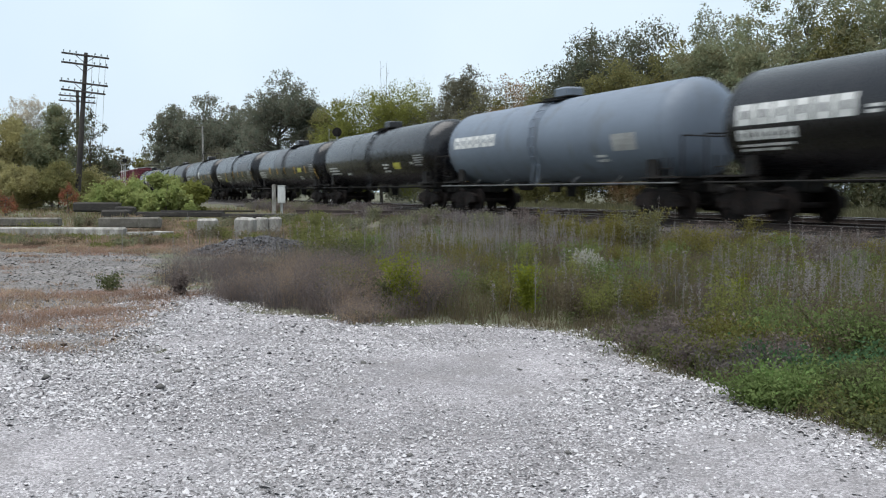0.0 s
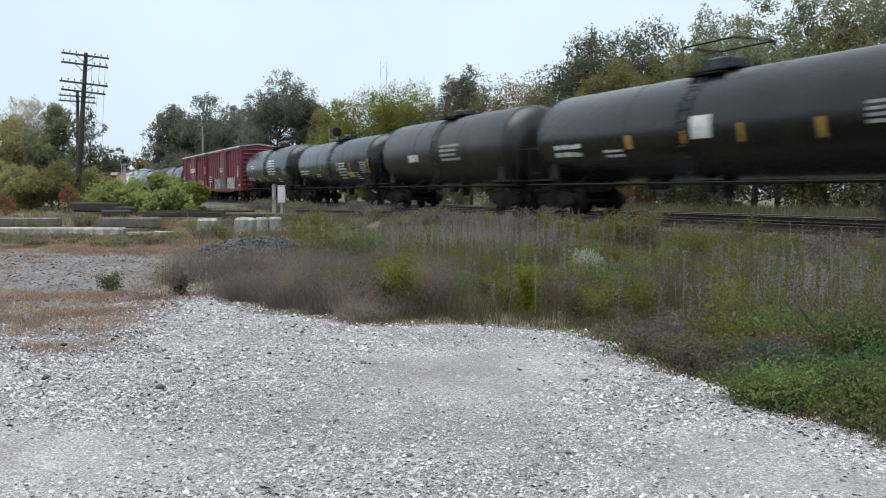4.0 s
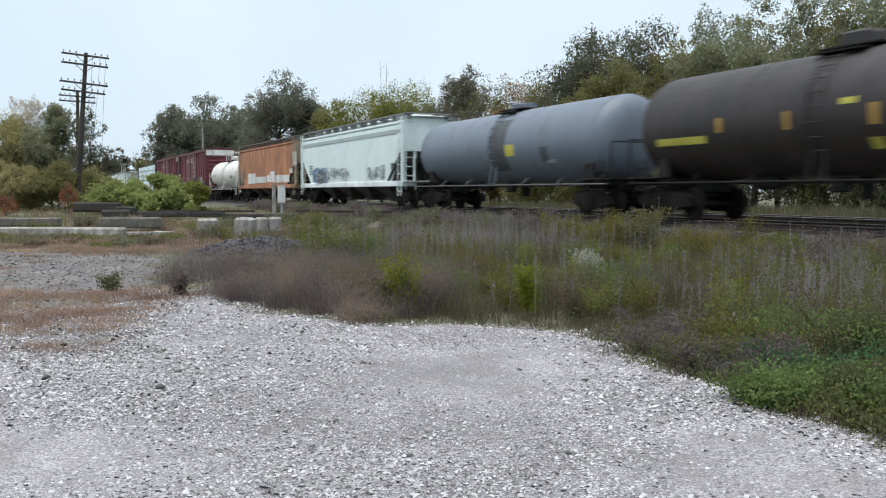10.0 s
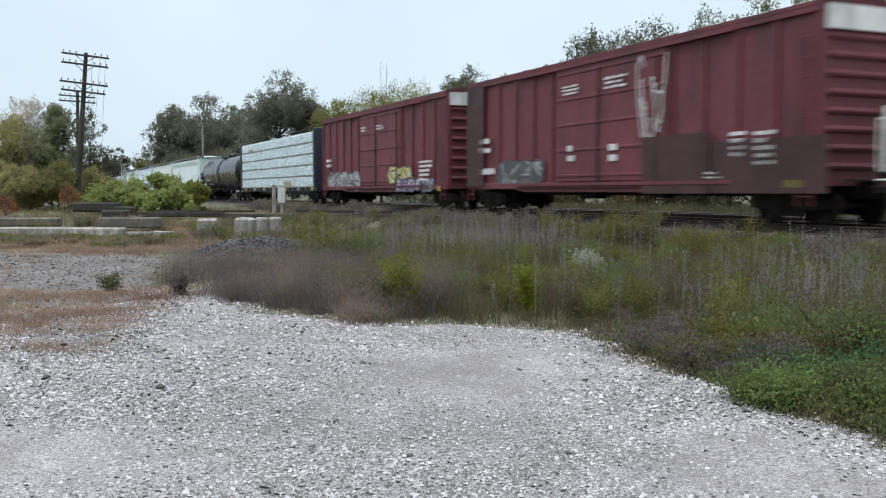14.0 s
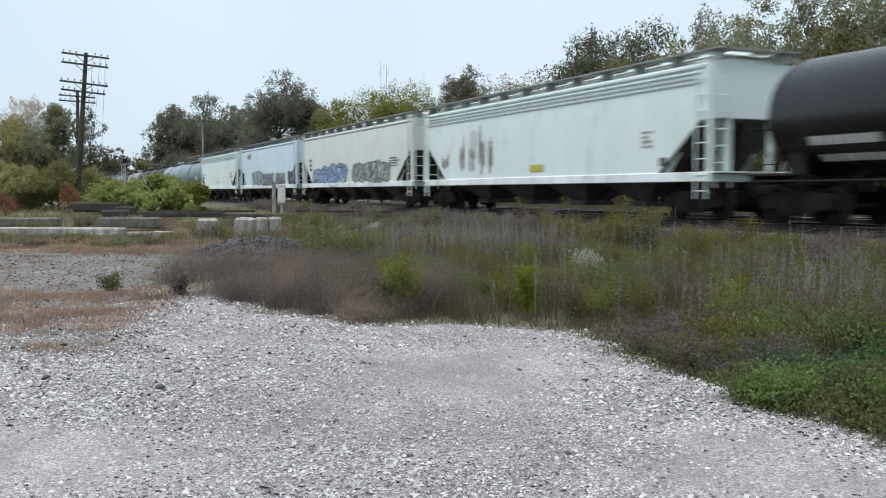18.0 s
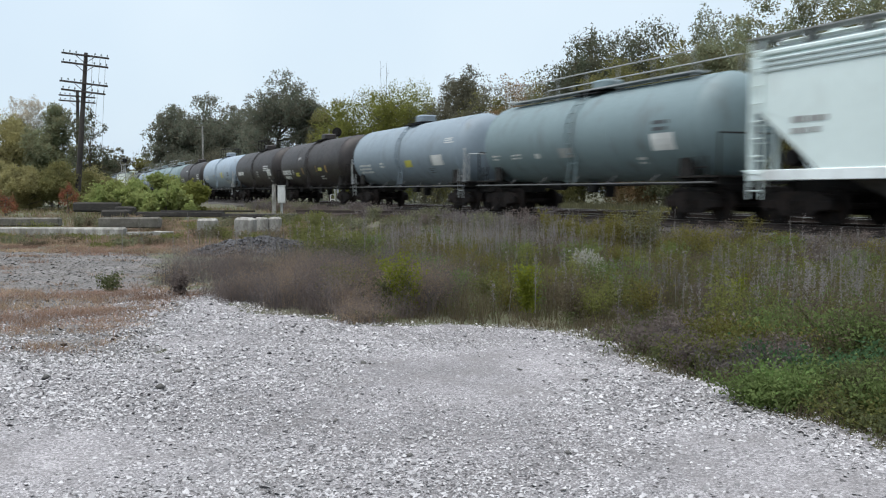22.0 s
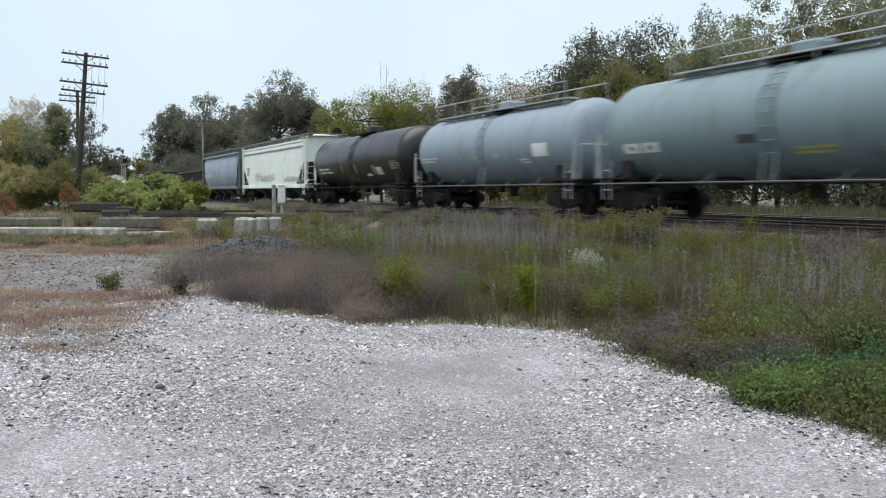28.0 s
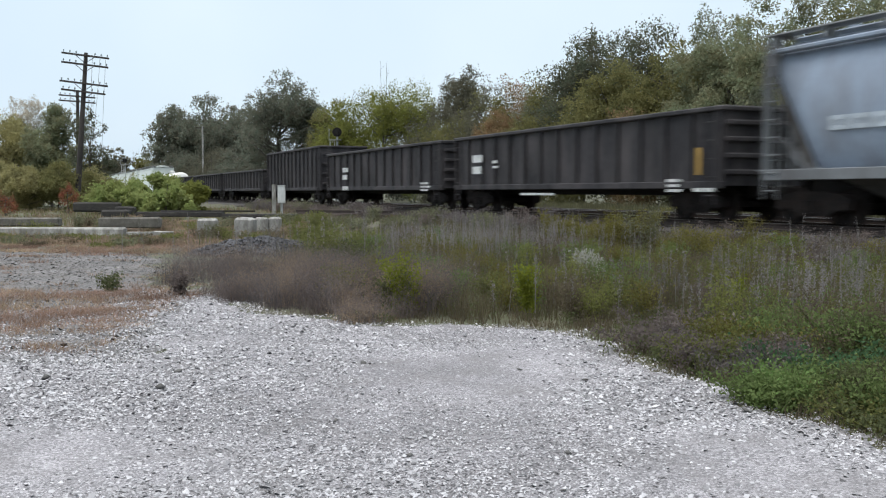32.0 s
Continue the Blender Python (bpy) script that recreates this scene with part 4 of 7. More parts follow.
couple(tank_car, "black", "clean black tank car with many white stencils", R=1.40, zc=2.52,
       marks=((M_WHITE, -6.37, 1.88, 2.12, 0.31, 2), (M_WHITE, -2.99, 1.72, 1.3, 0.2, 2), (M_WHITE, 1.74, 1.52, 1.64, 0.98, 6),
              (M_YELLOW, 3.30, 1.62, 0.99, 0.29, 1), (M_WHITE, 4.59, 1.48, 0.73, 0.43, 4), (M_CHALK, 5.68, 1.81, 1.25, 0.62, 6),
              (M_AMBER, 3.75, 1.92, 0.20, 0.52, 1), (M_AMBER, 1.40, 2.0, 0.22, 0.53, 1), (M_AMBER, -1.87, 2.02, 0.16, 0.39, 1),
              (M_AMBER, 6.99, 1.81, 0.16, 0.78, 1),))
couple(tank_car, "black", "black tank car with stencils and railed top platform", fittings="rail",
       marks=((M_WHITE, -4.59, 2.56, 1.23, 0.32, 2), (M_WHITE, 1.00, 1.99, 2.37, 1.16, 6), (M_CHALK, 5.05, 1.98, 1.17, 0.69, 5),
              (M_WHITE, -6.46, 1.68, 2.33, 0.27, 2), (M_YELLOW, -0.55, 1.62, 0.55, 0.26, 1), (M_YELLOW, -3.21, 1.57, 0.81, 0.28, 1),
              (M_WHITE, 3.13, 1.5, 1.01, 0.32, 3),))
couple(boxcar, "maroon", "maroon boxcar with white roof edge and bright graffiti", roof_key="roof_white", doors=((0.1, 3.0),),
       marks=((M_WHITE, -6.77, 1.68, 1.59, 0.67, 3), (M_AMBER, -6.54, 0.96, 0.61, 0.64, 1), (M_WHITE, -1.46, 2.56, 1.61, 0.45, 3),
              (M_WHITE, 7.21, 1.29, 0.53, 0.15, 1),),
       tags=((P_DARK, -1.28, 0.93, 2.83, 1.13, 5), (P_CREAM, 1.91, 0.81, 3.45, 1.37, 5), (M_WHITE, 6.29, 1.79, 0.7, 1.3, -2), (P_GREY, -4.17, 0.82, 2.56, 1.32, 4),))
couple(boxcar, "maroon", "maroon boxcar with white roof edge and long graffiti", roof_key="roof_white", doors=((0.1, 3.0),),
       marks=((M_CHALKY, 7.23, 2.6, 0.64, 0.68, 4), (M_WHITE, -1.41, 2.85, 3.11, 0.43, -8), (M_YELLOW, 7.36, 1.03, 0.61, 0.24, 1),
              (M_WHITE, -6.62, 2.05, 1.37, 0.44, 2), (M_WHITE, -0.20, 2.52, 0.63, 0.09, 1),),
       tags=((P_GREY, -1.66, 1.03, 3.51, 1.02, 4), (P_BLUSH, 2.07, 0.81, 4.21, 1.22, 6), (P_GREY, -6.88, 0.82, 5.51, 1.24, 8), (P_RED, 3.02, 1.25, 2.93, 0.62, -4), (M_WHITE, -2.26, 2.61, 0.57, 1.4, -2),))
couple(tank_car, "black", "glossy black tank car with a yellow placard", R=1.45, zc=2.57, fittings="box",
       marks=((M_WHITE, -6.10, 1.76, 2.11, 0.63, 3), (M_YELLOW, 2.39, 2.08, 0.9, 0.42, 1), (M_AMBER, -1.34, 2.25, 0.21, 0.47, 1),
              (M_AMBER, 1.58, 2.2, 0.24, 0.47, 1), (M_AMBER, 3.87, 2.23, 0.27, 0.47, 1), (M_AMBER, -3.82, 2.31, 0.13, 0.4, 1),
              (M_WHITE, 0.69, 1.45, 1.1, 0.42, 4), (M_WHITE, 2.31, 1.73, 0.86, 0.14, 1), (M_WHITE, 4.10, 1.68, 1.04, 0.18, 2),
              (M_WHITE, -3.30, 1.76, 0.6, 0.11, 1),))
couple(tank_car, "brown_black", "sooty brown-black tank car with yellow marks", fittings="tallbox",
       marks=((M_YELLOW, -5.92, 2.07, 2.11, 0.2, 1), (M_AMBER, -3.34, 2.31, 0.20, 0.38, 1), (M_AMBER, -0.95, 2.25, 0.17, 0.43, 1),
              (M_YELLOW, 0.74, 2.71, 0.44, 0.14, 1), (M_AMBER, 1.54, 2.22, 0.22, 0.46, 1), (M_YELLOW, 1.45, 1.71, 0.34, 0.25, 1),))
couple(tank_car, "dusk_grey", "dusty blue-grey tank car with dark spill stains", R=1.42, zc=2.54, fittings="box",
       marks=((M_YELLOW, 1.08, 2.12, 0.71, 0.42, 1), (M_DARKMARK, 3.73, 1.86, 0.47, 0.5, 1), (M_WHITE, 4.05, 1.79, 0.78, 0.13, 2),
              (M_DARKMARK, -0.13, 1.6, 1.25, 1.92, 1),))
couple(hopper_car, "pale_mint", "pale mint covered hopper with a grey band and blue graffiti", stripes=((3.72, 0.2, "band_grey"),), sill_key="sill_white",
       marks=((M_DARKMARK, 7.51, 1.91, 0.5, 0.29, 1), (M_DARKMARK, -7.07, 1.82, 0.77, 0.65, 4),),
       tags=((P_BLUE, -6.23, 1.3, 2.17, 0.92, 3), (P_FAINT, -3.25, 1.39, 4.16, 0.81, -7), (P_FAINT, 3.99, 1.4, 2.75, 0.72, -6), (P_BLUE, -5.67, 1.27, 2.2, 1.0, 4), (P_TEAL, -5.29, 1.4, 1.51, 0.54, 3),))
couple(hopper_car, "orange", "rusty orange covered hopper with pale painted patches", end_key="tan_end", sill_key="orange",
       marks=((M_DARKMARK, -7.62, 1.82, 1.32, 0.74, 5), (PAINTS["panel_white"], -5.53, 1.43, 2.72, 0.81, 1), (PAINTS["panel_white"], -3.03, 1.48, 3.89, 0.47, 1),
              (PAINTS["panel_white"], 1.15, 1.52, 0.85, 0.52, 1), (PAINTS["panel_white"], 2.10, 1.49, 1.33, 0.79, 1), (PAINTS["panel_white"], 3.60, 1.46, 1.95, 0.53, 1),
              (PAINTS["panel_white"], 5.69, 1.46, 1.97, 0.51, 1), (PAINTS["panel_white"], 8.65, 2.57, 0.94, 0.9, 1), (PAINTS["panel_white"], 7.77, 2.07, 0.83, 0.31, 1),))
couple(tank_car, "tank_white", "short white tank car with a tall top railing", fittings="rail", R=1.3, zc=2.38, rail_mat=M_WHITE, posts=True,
       marks=((M_DARKMARK, 3.33, 1.99, 0.6, 0.27, 1), (M_CHALK, -5.08, 2.2, 1.97, 0.26, 2), (M_CHALK, 4.62, 1.63, 0.29, 0.57, 1),))
couple(boxcar, "red_brown", "tall red-brown boxcar with a white end panel and scrawls", top=5.05, body=18.5, doors=((-0.73, 3.0), (2.27, 3.0)), end_panel="panel_white",
       marks=((M_SOOTRED, -9.2, 1.0, 1.5, 3.95, 1), (M_SOOTRED, 2.68, 0.74, 2.94, 1.61, 1), (M_SOOTRED, 5.72, 0.75, 3.91, 1.33, 1), (M_WHITE, -1.79, 3.94, 1.17, 0.35, 3),
              (M_WHITE, 0.71, 3.91, 1.18, 0.42, 3), (M_WHITE, -8.19, 2.23, 1.18, 0.67, 2), (M_WHITE, -8.05, 1.46, 1.38, 0.23, -5),
              (M_WHITE, -1.45, 1.71, 0.46, 0.65, 2), (M_WHITE, 0.97, 1.64, 0.53, 0.68, 2), (M_WHITE, 6.41, 1.64, 0.68, 0.69, 4),
              (M_WHITE, 7.27, 1.41, 0.76, 0.9, 5), (M_WHITE, 5.43, 1.11, 0.74, 0.22, 2), (M_YELLOW, 8.29, 0.89, 0.62, 0.18, 1),),
       tags=((M_WHITE, 2.52, 2.09, 1.06, 2.58, -2), (P_DARK, -6.59, 0.91, 3.34, 1.11, 4), (P_BLUE, 8.31, 1.27, 0.51, 0.58, 2),))
couple(boxcar, "red_brown", "tall red-brown boxcar with a yellow and purple tag", top=5.05, body=18.5, doors=((-0.67, 3.0), (2.33, 3.0)), end_panel="panel_white",
       marks=((M_WHITE, -1.84, 3.92, 0.96, 0.32, 2), (M_WHITE, 0.58, 3.9, 1.09, 0.3, 2), (M_WHITE, 6.31, 1.25, 1.51, 0.99, 5),
              (M_WHITE, -8.21, 2.17, 1.32, 0.61, 2), (M_AMBER, 8.40, 0.82, 0.34, 0.22, 1),),
       tags=((P_GREY, -7.87, 0.83, 5.47, 1.16, 5), (P_GOLD, 2.37, 1.14, 2.92, 0.9, 3), (P_PURPLE, 3.47, 0.77, 2.96, 0.66, 4), (P_BLUE, 6.42, 0.77, 1.4, 0.62, 3),))
couple(lumber_car, "dark blue centerbeam flatcar loaded with plastic-wrapped lumber")
couple(tank_car, "black", "glossy black tank car with a row of amber reflectors", R=1.47, zc=2.59,
       marks=((M_AMBER, -4.30, 2.11, 0.22, 0.43, 1), (M_AMBER, -0.94, 2.09, 0.27, 0.44, 1), (M_AMBER, 1.48, 2.06, 0.27, 0.53, 1),
              (M_AMBER, 4.59, 2.06, 0.29, 0.5, 1), (M_AMBER, 7.80, 1.84, 0.27, 0.94, 1), (M_CHALK, 6.18, 2.01, 1.2, 0.57, 5),
              (M_WHITE, -7.02, 1.86, 2.01, 0.2, -7), (M_WHITE, -6.85, 1.49, 2.31, 0.16, -8), (M_WHITE, 1.52, 1.28, 0.63, 0.37, 2),))
couple(hopper_car, "pale_mint", "pale mint ribbed covered hopper with dark spill streaks", stripes=((3.95, 0.04, "band_grey"), (3.82, 0.04, "band_grey"), (3.69, 0.04, "band_grey")), sill_key="sill_white",
       marks=((M_YELLOW, -0.00, 1.5, 0.96, 0.24, 1), (M_CHALK, 6.67, 2.03, 0.6, 0.54, 4), (M_DARKMARK, 7.52, 1.51, 0.34, 0.24, 1),
              (P_SMEAR, -5.98, 1.64, 0.5, 1.7, 1), (P_SMEAR, -5.08, 1.5, 0.62, 1.9, 1), (P_SMEAR, -4.18, 1.4, 0.6, 2.1, 1), (P_SMEAR, -3.33, 1.3, 0.4, 1.9, 1), (P_SMEAR, -7.78, 1.75, 0.7, 0.9, 1),))
couple(hopper_car, "pale_grey", "pale grey covered hopper with blue and green graffiti", sill_key="sill_white",
       marks=((M_DARKMARK, 6.46, 2.02, 1.4, 0.49, 4), (M_DARKMARK, -7.91, 2.02, 0.62, 0.86, 3),),
       tags=((P_BLUE, -6.98, 1.1, 6.45, 1.3, 4), (P_GREEN, 0.74, 1.19, 5.73, 1.21, 6),))
couple(hopper_car, "ice_blue", "ice blue covered hopper with purple and teal graffiti", sill_key="sill_white",
       marks=((M_DARKMARK, -7.86, 1.8, 0.54, 0.54, 2),),
       tags=((P_TEAL, -4.54, 1.27, 3.47, 1.16, 4), (P_PURPLE, -0.76, 1.57, 3.22, 0.6, 3), (P_GOLD, -0.75, 1.25, 3.61, 0.35, 4), (P_GREY, 3.33, 1.33, 2.59, 0.82, 4), (P_DARK, 6.83, 1.39, 1.44, 0.86, 3), (P_RED, -6.26, 3.45, 1.24, 0.41, -2),))
couple(hopper_car, "pale_mint", "pale mint ribbed covered hopper with dark end cutouts", stripes=((3.95, 0.04, "band_grey"), (3.82, 0.04, "band_grey"), (3.69, 0.04, "band_grey")), sill_key="sill_white",
       marks=((M_CHALK, 5.83, 1.98, 1.35, 0.58, 5), (M_DARKMARK, 6.54, 1.51, 0.46, 0.3, 1), (M_CHALK, -7.55, 2.09, 1.1, 0.5, 2), (M_CHALK, -1.06, 1.68, 2.2, 0.05, 1),),
       tags=())
couple(tank_car, "green_grey", "grey-green tank car with a long top handrail", top_walk=11.0, fittings="housing",
       marks=((PAINTS["panel_white"], 4.40, 1.97, 1.05, 0.48, 1), (M_DARKMARK, 4.51, 2.49, 0.91, 0.35, 2), (M_WHITE, -5.74, 1.96, 0.69, 0.24, 2),
              (M_WHITE, -4.23, 1.97, 0.94, 0.21, 2), (M_CHALK, -0.79, 1.93, 0.84, 0.32, 1), (M_WHITE, 3.51, 1.59, 0.48, 0.24, 2),
              (M_WHITE, -2.46, 1.96, 0.35, 0.17, 1),))
couple(tank_car, "blue_grey", "blue-grey tank car with a yellow placard and end posts", posts=True, fittings="housing",
       marks=((M_WHITE, -5.95, 1.74, 2.18, 0.51, 3), (M_WHITE, -2.70, 1.98, 0.6, 0.3, 2), (M_YELLOW, 0.79, 1.95, 0.85, 0.32, 1),
              (PAINTS["panel_white"], 4.03, 1.96, 1.23, 0.45, 1), (M_DARKMARK, 3.46, 1.61, 0.53, 0.26, 3), (M_WHITE, 5.54, 2.85, 1.0, 0.26, 3),
              (M_WHITE, 5.01, 1.17, 0.43, 0.23, 1),))
couple(tank_car, "brown_black", "sooty brown-black tank car with yellow placards", fittings="housing",
       marks=((M_WHITE, -6.35, 1.97, 2.16, 0.29, -6), (M_WHITE, -6.20, 1.68, 1.52, 0.19, -5), (M_YELLOW, -3.09, 1.82, 0.85, 0.25, 1),
              (M_YELLOW, 2.35, 2.09, 0.8, 0.19, 1), (M_WHITE, -1.94, 2.86, 0.46, 0.2, 2), (M_WHITE, 2.28, 1.54, 0.97, 0.27, 2),
              (M_AMBER, -1.32, 1.92, 0.16, 0.44, 1), (M_AMBER, 3.88, 1.97, 0.22, 0.41, 1), (M_AMBER, 1.84, 2.02, 0.13, 0.39, 1),
              (M_WHITE, -3.82, 1.91, 0.39, 0.36, 3),))
couple(tank_car, "brown_black", "brown-black tank car with white smears, railed top", fittings="rail",
       marks=((M_WHITE, -5.56, 2.17, 2.16, 0.28, -7), (M_WHITE, 4.83, 2.0, 1.22, 0.48, -4), (M_WHITE, 3.73, 2.33, 2.2, 0.44, 3),
              (M_CHALK, 1.23, 1.89, 0.85, 0.53, 3), (M_WHITE, 4.79, 1.28, 0.42, 0.68, 3),))
couple(tank_car, "pale_blue", "pale blue tank car with a yellow placard", posts=True, fittings="rail",
       marks=((M_YELLOW, 2.48, 2.08, 0.74, 0.49, 1), (M_DARKMARK, 5.50, 2.19, 0.99, 0.37, 2), (M_WHITE, -6.05, 1.96, 2.02, 0.4, 3),
              (M_WHITE, 3.93, 1.56, 2.47, 0.3, 3), (M_AMBER, 1.94, 2.2, 0.18, 0.33, 1), (M_AMBER, 3.79, 2.15, 0.13, 0.35, 1),
              (M_AMBER, -0.91, 2.25, 0.13, 0.27, 1), (M_DARKMARK, 4.17, 1.76, 1.52, 0.27, 2),))
couple(tank_car, "brown_black", "sooty brown-black tank car with white smears", R=1.46, zc=2.58, fittings="housing",
       marks=((M_WHITE, -6.28, 1.97, 2.59, 0.32, 2), (M_YELLOW, 2.04, 2.13, 0.91, 0.2, 1), (M_WHITE, 4.88, 1.94, 1.68, 0.72, 4),
              (M_WHITE, -2.25, 3.04, 0.59, 0.16, 1),))
couple(tank_car, "green_grey", "grey-green tank car with white lettering bars", top_walk=9.0, fittings="housing",
       marks=((M_WHITE, -5.55, 2.18, 2.35, 0.28, -7), (M_WHITE, -5.41, 1.79, 2.15, 0.17, 2), (M_WHITE, -2.56, 2.17, 0.38, 0.26, 3),))
couple(tank_car, "green_grey", "grey-green tank car with a white placard", top_walk=9.0, fittings="housing", posts=True,
       marks=((M_WHITE, -6.06, 1.93, 1.82, 0.28, -2), (M_DARKMARK, -1.13, 2.01, 0.74, 0.22, 1), (M_YELLOW, 0.73, 1.66, 1.68, 0.23, 2),
              (PAINTS["panel_white"], 4.08, 1.95, 1.03, 0.47, 1), (M_DARKMARK, 4.15, 2.62, 0.71, 0.18, 2), (M_WHITE, 3.34, 1.58, 0.39, 0.25, 3),))
couple(tank_car, "blue_grey", "blue-grey tank car with a full-length top walkway", R=1.44, zc=2.56, top_walk=11.0, fittings="housing", posts=True,
       marks=((PAINTS["panel_white"], 4.13, 2.04, 1.11, 0.46, 1), (M_CHALK, -1.01, 2.08, 0.81, 0.19, 1), (M_CHALK, 1.00, 2.06, 0.54, 0.19, 1),
              (M_WHITE, -6.13, 2.05, 1.95, 0.26, 2), (M_WHITE, 3.15, 1.81, 0.73, 0.21, 2),))
couple(tank_car, "sooty_black", "dark grey-black tank car with amber reflectors", R=1.47, zc=2.59, fittings="rail",
       marks=((M_WHITE, -6.36, 1.84, 2.76, 0.39, 2), (M_AMBER, -1.93, 1.86, 0.20, 0.4, 1), (M_AMBER, 0.36, 1.79, 0.24, 0.48, 1),
              (M_AMBER, 3.23, 1.71, 0.37, 0.47, 1), (M_WHITE, 3.74, 1.69, 0.9, 0.38, 1), (M_CHALK, 5.98, 1.92, 1.15, 0.43, 4),
              (M_AMBER, 7.09, 1.9, 0.16, 0.35, 1), (M_WHITE, 2.05, 1.64, 0.77, 0.13, 1), (M_AMBER, -0.30, 1.31, 0.34, 0.26, 1),))
couple(hopper_car, "cream", "cream covered hopper with faint dark graffiti", stripes=((3.76, 0.12, "band_dark"),), sill_key="sill_white",
       marks=((M_DARKMARK, -7.88, 2.08, 0.96, 0.66, 4), (M_AMBER, 8.37, 1.93, 0.17, 0.55, 1),),
       tags=((P_FADED, -5.11, 1.54, 6.47, 0.7, -9), (P_FADED, 4.16, 1.45, 4.23, 0.42, -8),))
couple(hopper_car, "hopper_blue", "blue-grey rounded covered hopper with dirty underside", round_=1.0, end_key="end_grey", cut=3.6, slope=1.5, sill_key="end_grey",
       marks=((M_CHALKY, -7.06, 2.16, 3.02, 0.32, -5), (M_DARKMARK, 4.43, 1.84, 0.5, 0.18, 1),))
couple(gondola, "gon_black", "black ribbed steel gondola with white stencils",
       marks=((M_WHITE, -6.50, 1.95, 0.87, 0.29, 1), (M_WHITE, -6.50, 1.5, 0.77, 0.29, 1), (M_WHITE, -4.74, 1.65, 0.48, 0.37, 2),
              (M_WHITE, 6.07, 0.75, 0.67, 0.42, 3), (M_AMBER, 7.31, 1.24, 0.20, 0.72, 1), (M_WHITE, 7.22, 0.79, 0.91, 0.1, 1),
              (M_WHITE, -2.46, 0.67, 2.41, 0.08, -9),))
couple(gondola, "gon_black", "black ribbed steel gondola with white marks",
       marks=((M_WHITE, -5.41, 1.89, 1.03, 0.25, -4), (M_WHITE, -5.42, 1.48, 0.83, 0.25, 1), (M_WHITE, -5.44, 0.88, 1.03, 0.22, -4),
              (M_WHITE, 6.20, 0.79, 1.12, 0.46, 3),))
couple(gondola, "gon_black", "tall black ribbed steel gondola", top=3.55)
couple(gondola, "gon_black", "low black ribbed steel gondola", top=2.45)
couple(gondola, "gon_black", "low black ribbed steel gondola", top=2.45)
couple(gondola, "gon_black", "low black ribbed steel gondola", top=2.45)
couple(tank_car, "tank_white", "dull white tank car far down the train", R=1.15, zc=2.15)
for q in range(5):
    couple(hopper_car, "pale_grey", "pale grey covered hopper far down the train", sill_key="sill_white")


# ---- trees and weeds ----
def frames_of(n, rng):
    a = rng.normal(size=(n, 3))
    a /= np.linalg.norm(a, axis=1)[:, None] + 1e-9
    b = np.cross(a, rng.normal(size=(n, 3)))
    b /= np.linalg.norm(b, axis=1)[:, None] + 1e-9
    return a, b


def leaf_mesh(name, centres, size, rng, material, narrow=0.6, tri=False):
    n = len(centres)
    a, b = frames_of(n, rng)
    sz = (size * rng.uniform(0.6, 1.4, n))[:, None]
    if tri:
        v = np.stack([centres - a * sz, centres + a * sz, centres + b * sz * 1.1], 1).reshape(-1, 3)
        me = raw_mesh(name, v, np.arange(3 * n).reshape(n, 3))
        me.materials.append(material)
        return me
    v = np.stack([centres - a * sz, centres - b * sz * narrow, centres + a * sz, centres + b * sz * narrow], 1).reshape(-1, 3)
    me = raw_mesh(name, v, np.arange(4 * n).reshape(n, 4))
    me.materials.append(material)
    return me


def leaf_mat(name, colour, island=0.45, other=None):
    m = mat(name, colour, 0.65, vary=0.3, size=0.6, fine=1.6, island=island * 0.3, dirt=other, dirty=0.45 if other else 0, bump=0, spec=0.1)
    N, L = m.node_tree.nodes, m.node_tree.links
    b, out = N["Principled BSDF"], N["Material Output"]
    thin, mix = N.new("ShaderNodeBsdfTranslucent"), N.new("ShaderNodeMixShader")
    mix.inputs[0].default_value = 0.5
    L.new(b.inputs["Base Color"].links[0].from_socket, thin.inputs["Color"])
    L.new(b.outputs[0], mix.inputs[1])
    L.new(thin.outputs[0], mix.inputs[2])
    L.new(mix.outputs[0], out.inputs["Surface"])
    return m


L_DARK = leaf_mat("dark_oak_leaves", (0.105, 0.122, 0.080), 0.5, (0.150, 0.125, 0.088))
# far oaks: the dark oak colour made paler and greyer to paint distance haze
L_HAZEOAK = leaf_mat("hazed_oak_leaves", (0.148, 0.168, 0.125), 0.5, (0.205, 0.172, 0.132))
L_GREEN = leaf_mat("green_leaves", (0.1978, 0.2242, 0.1357), 0.45, (0.2645, 0.2277, 0.1288))
L_YELLOW = leaf_mat("yellowing_leaves", (0.215, 0.222, 0.057), 0.45, (0.143, 0.157, 0.050))
L_OLIVE = leaf_mat("olive_leaves", (0.200, 0.185, 0.075), 0.45, (0.130, 0.135, 0.060))
L_KHAKI = leaf_mat("khaki_leaves", (0.325, 0.293, 0.135), 0.4, (0.235, 0.220, 0.110))
L_BROWN = leaf_mat("russet_leaves", (0.265, 0.170, 0.095), 0.45, (0.170, 0.160, 0.076))
L_BRIGHT = leaf_mat("bright_green_leaves", (0.300, 0.325, 0.120), 0.4, (0.190, 0.250, 0.080))
L_RED = leaf_mat("red_leaves", (0.233, 0.095, 0.056), 0.4)


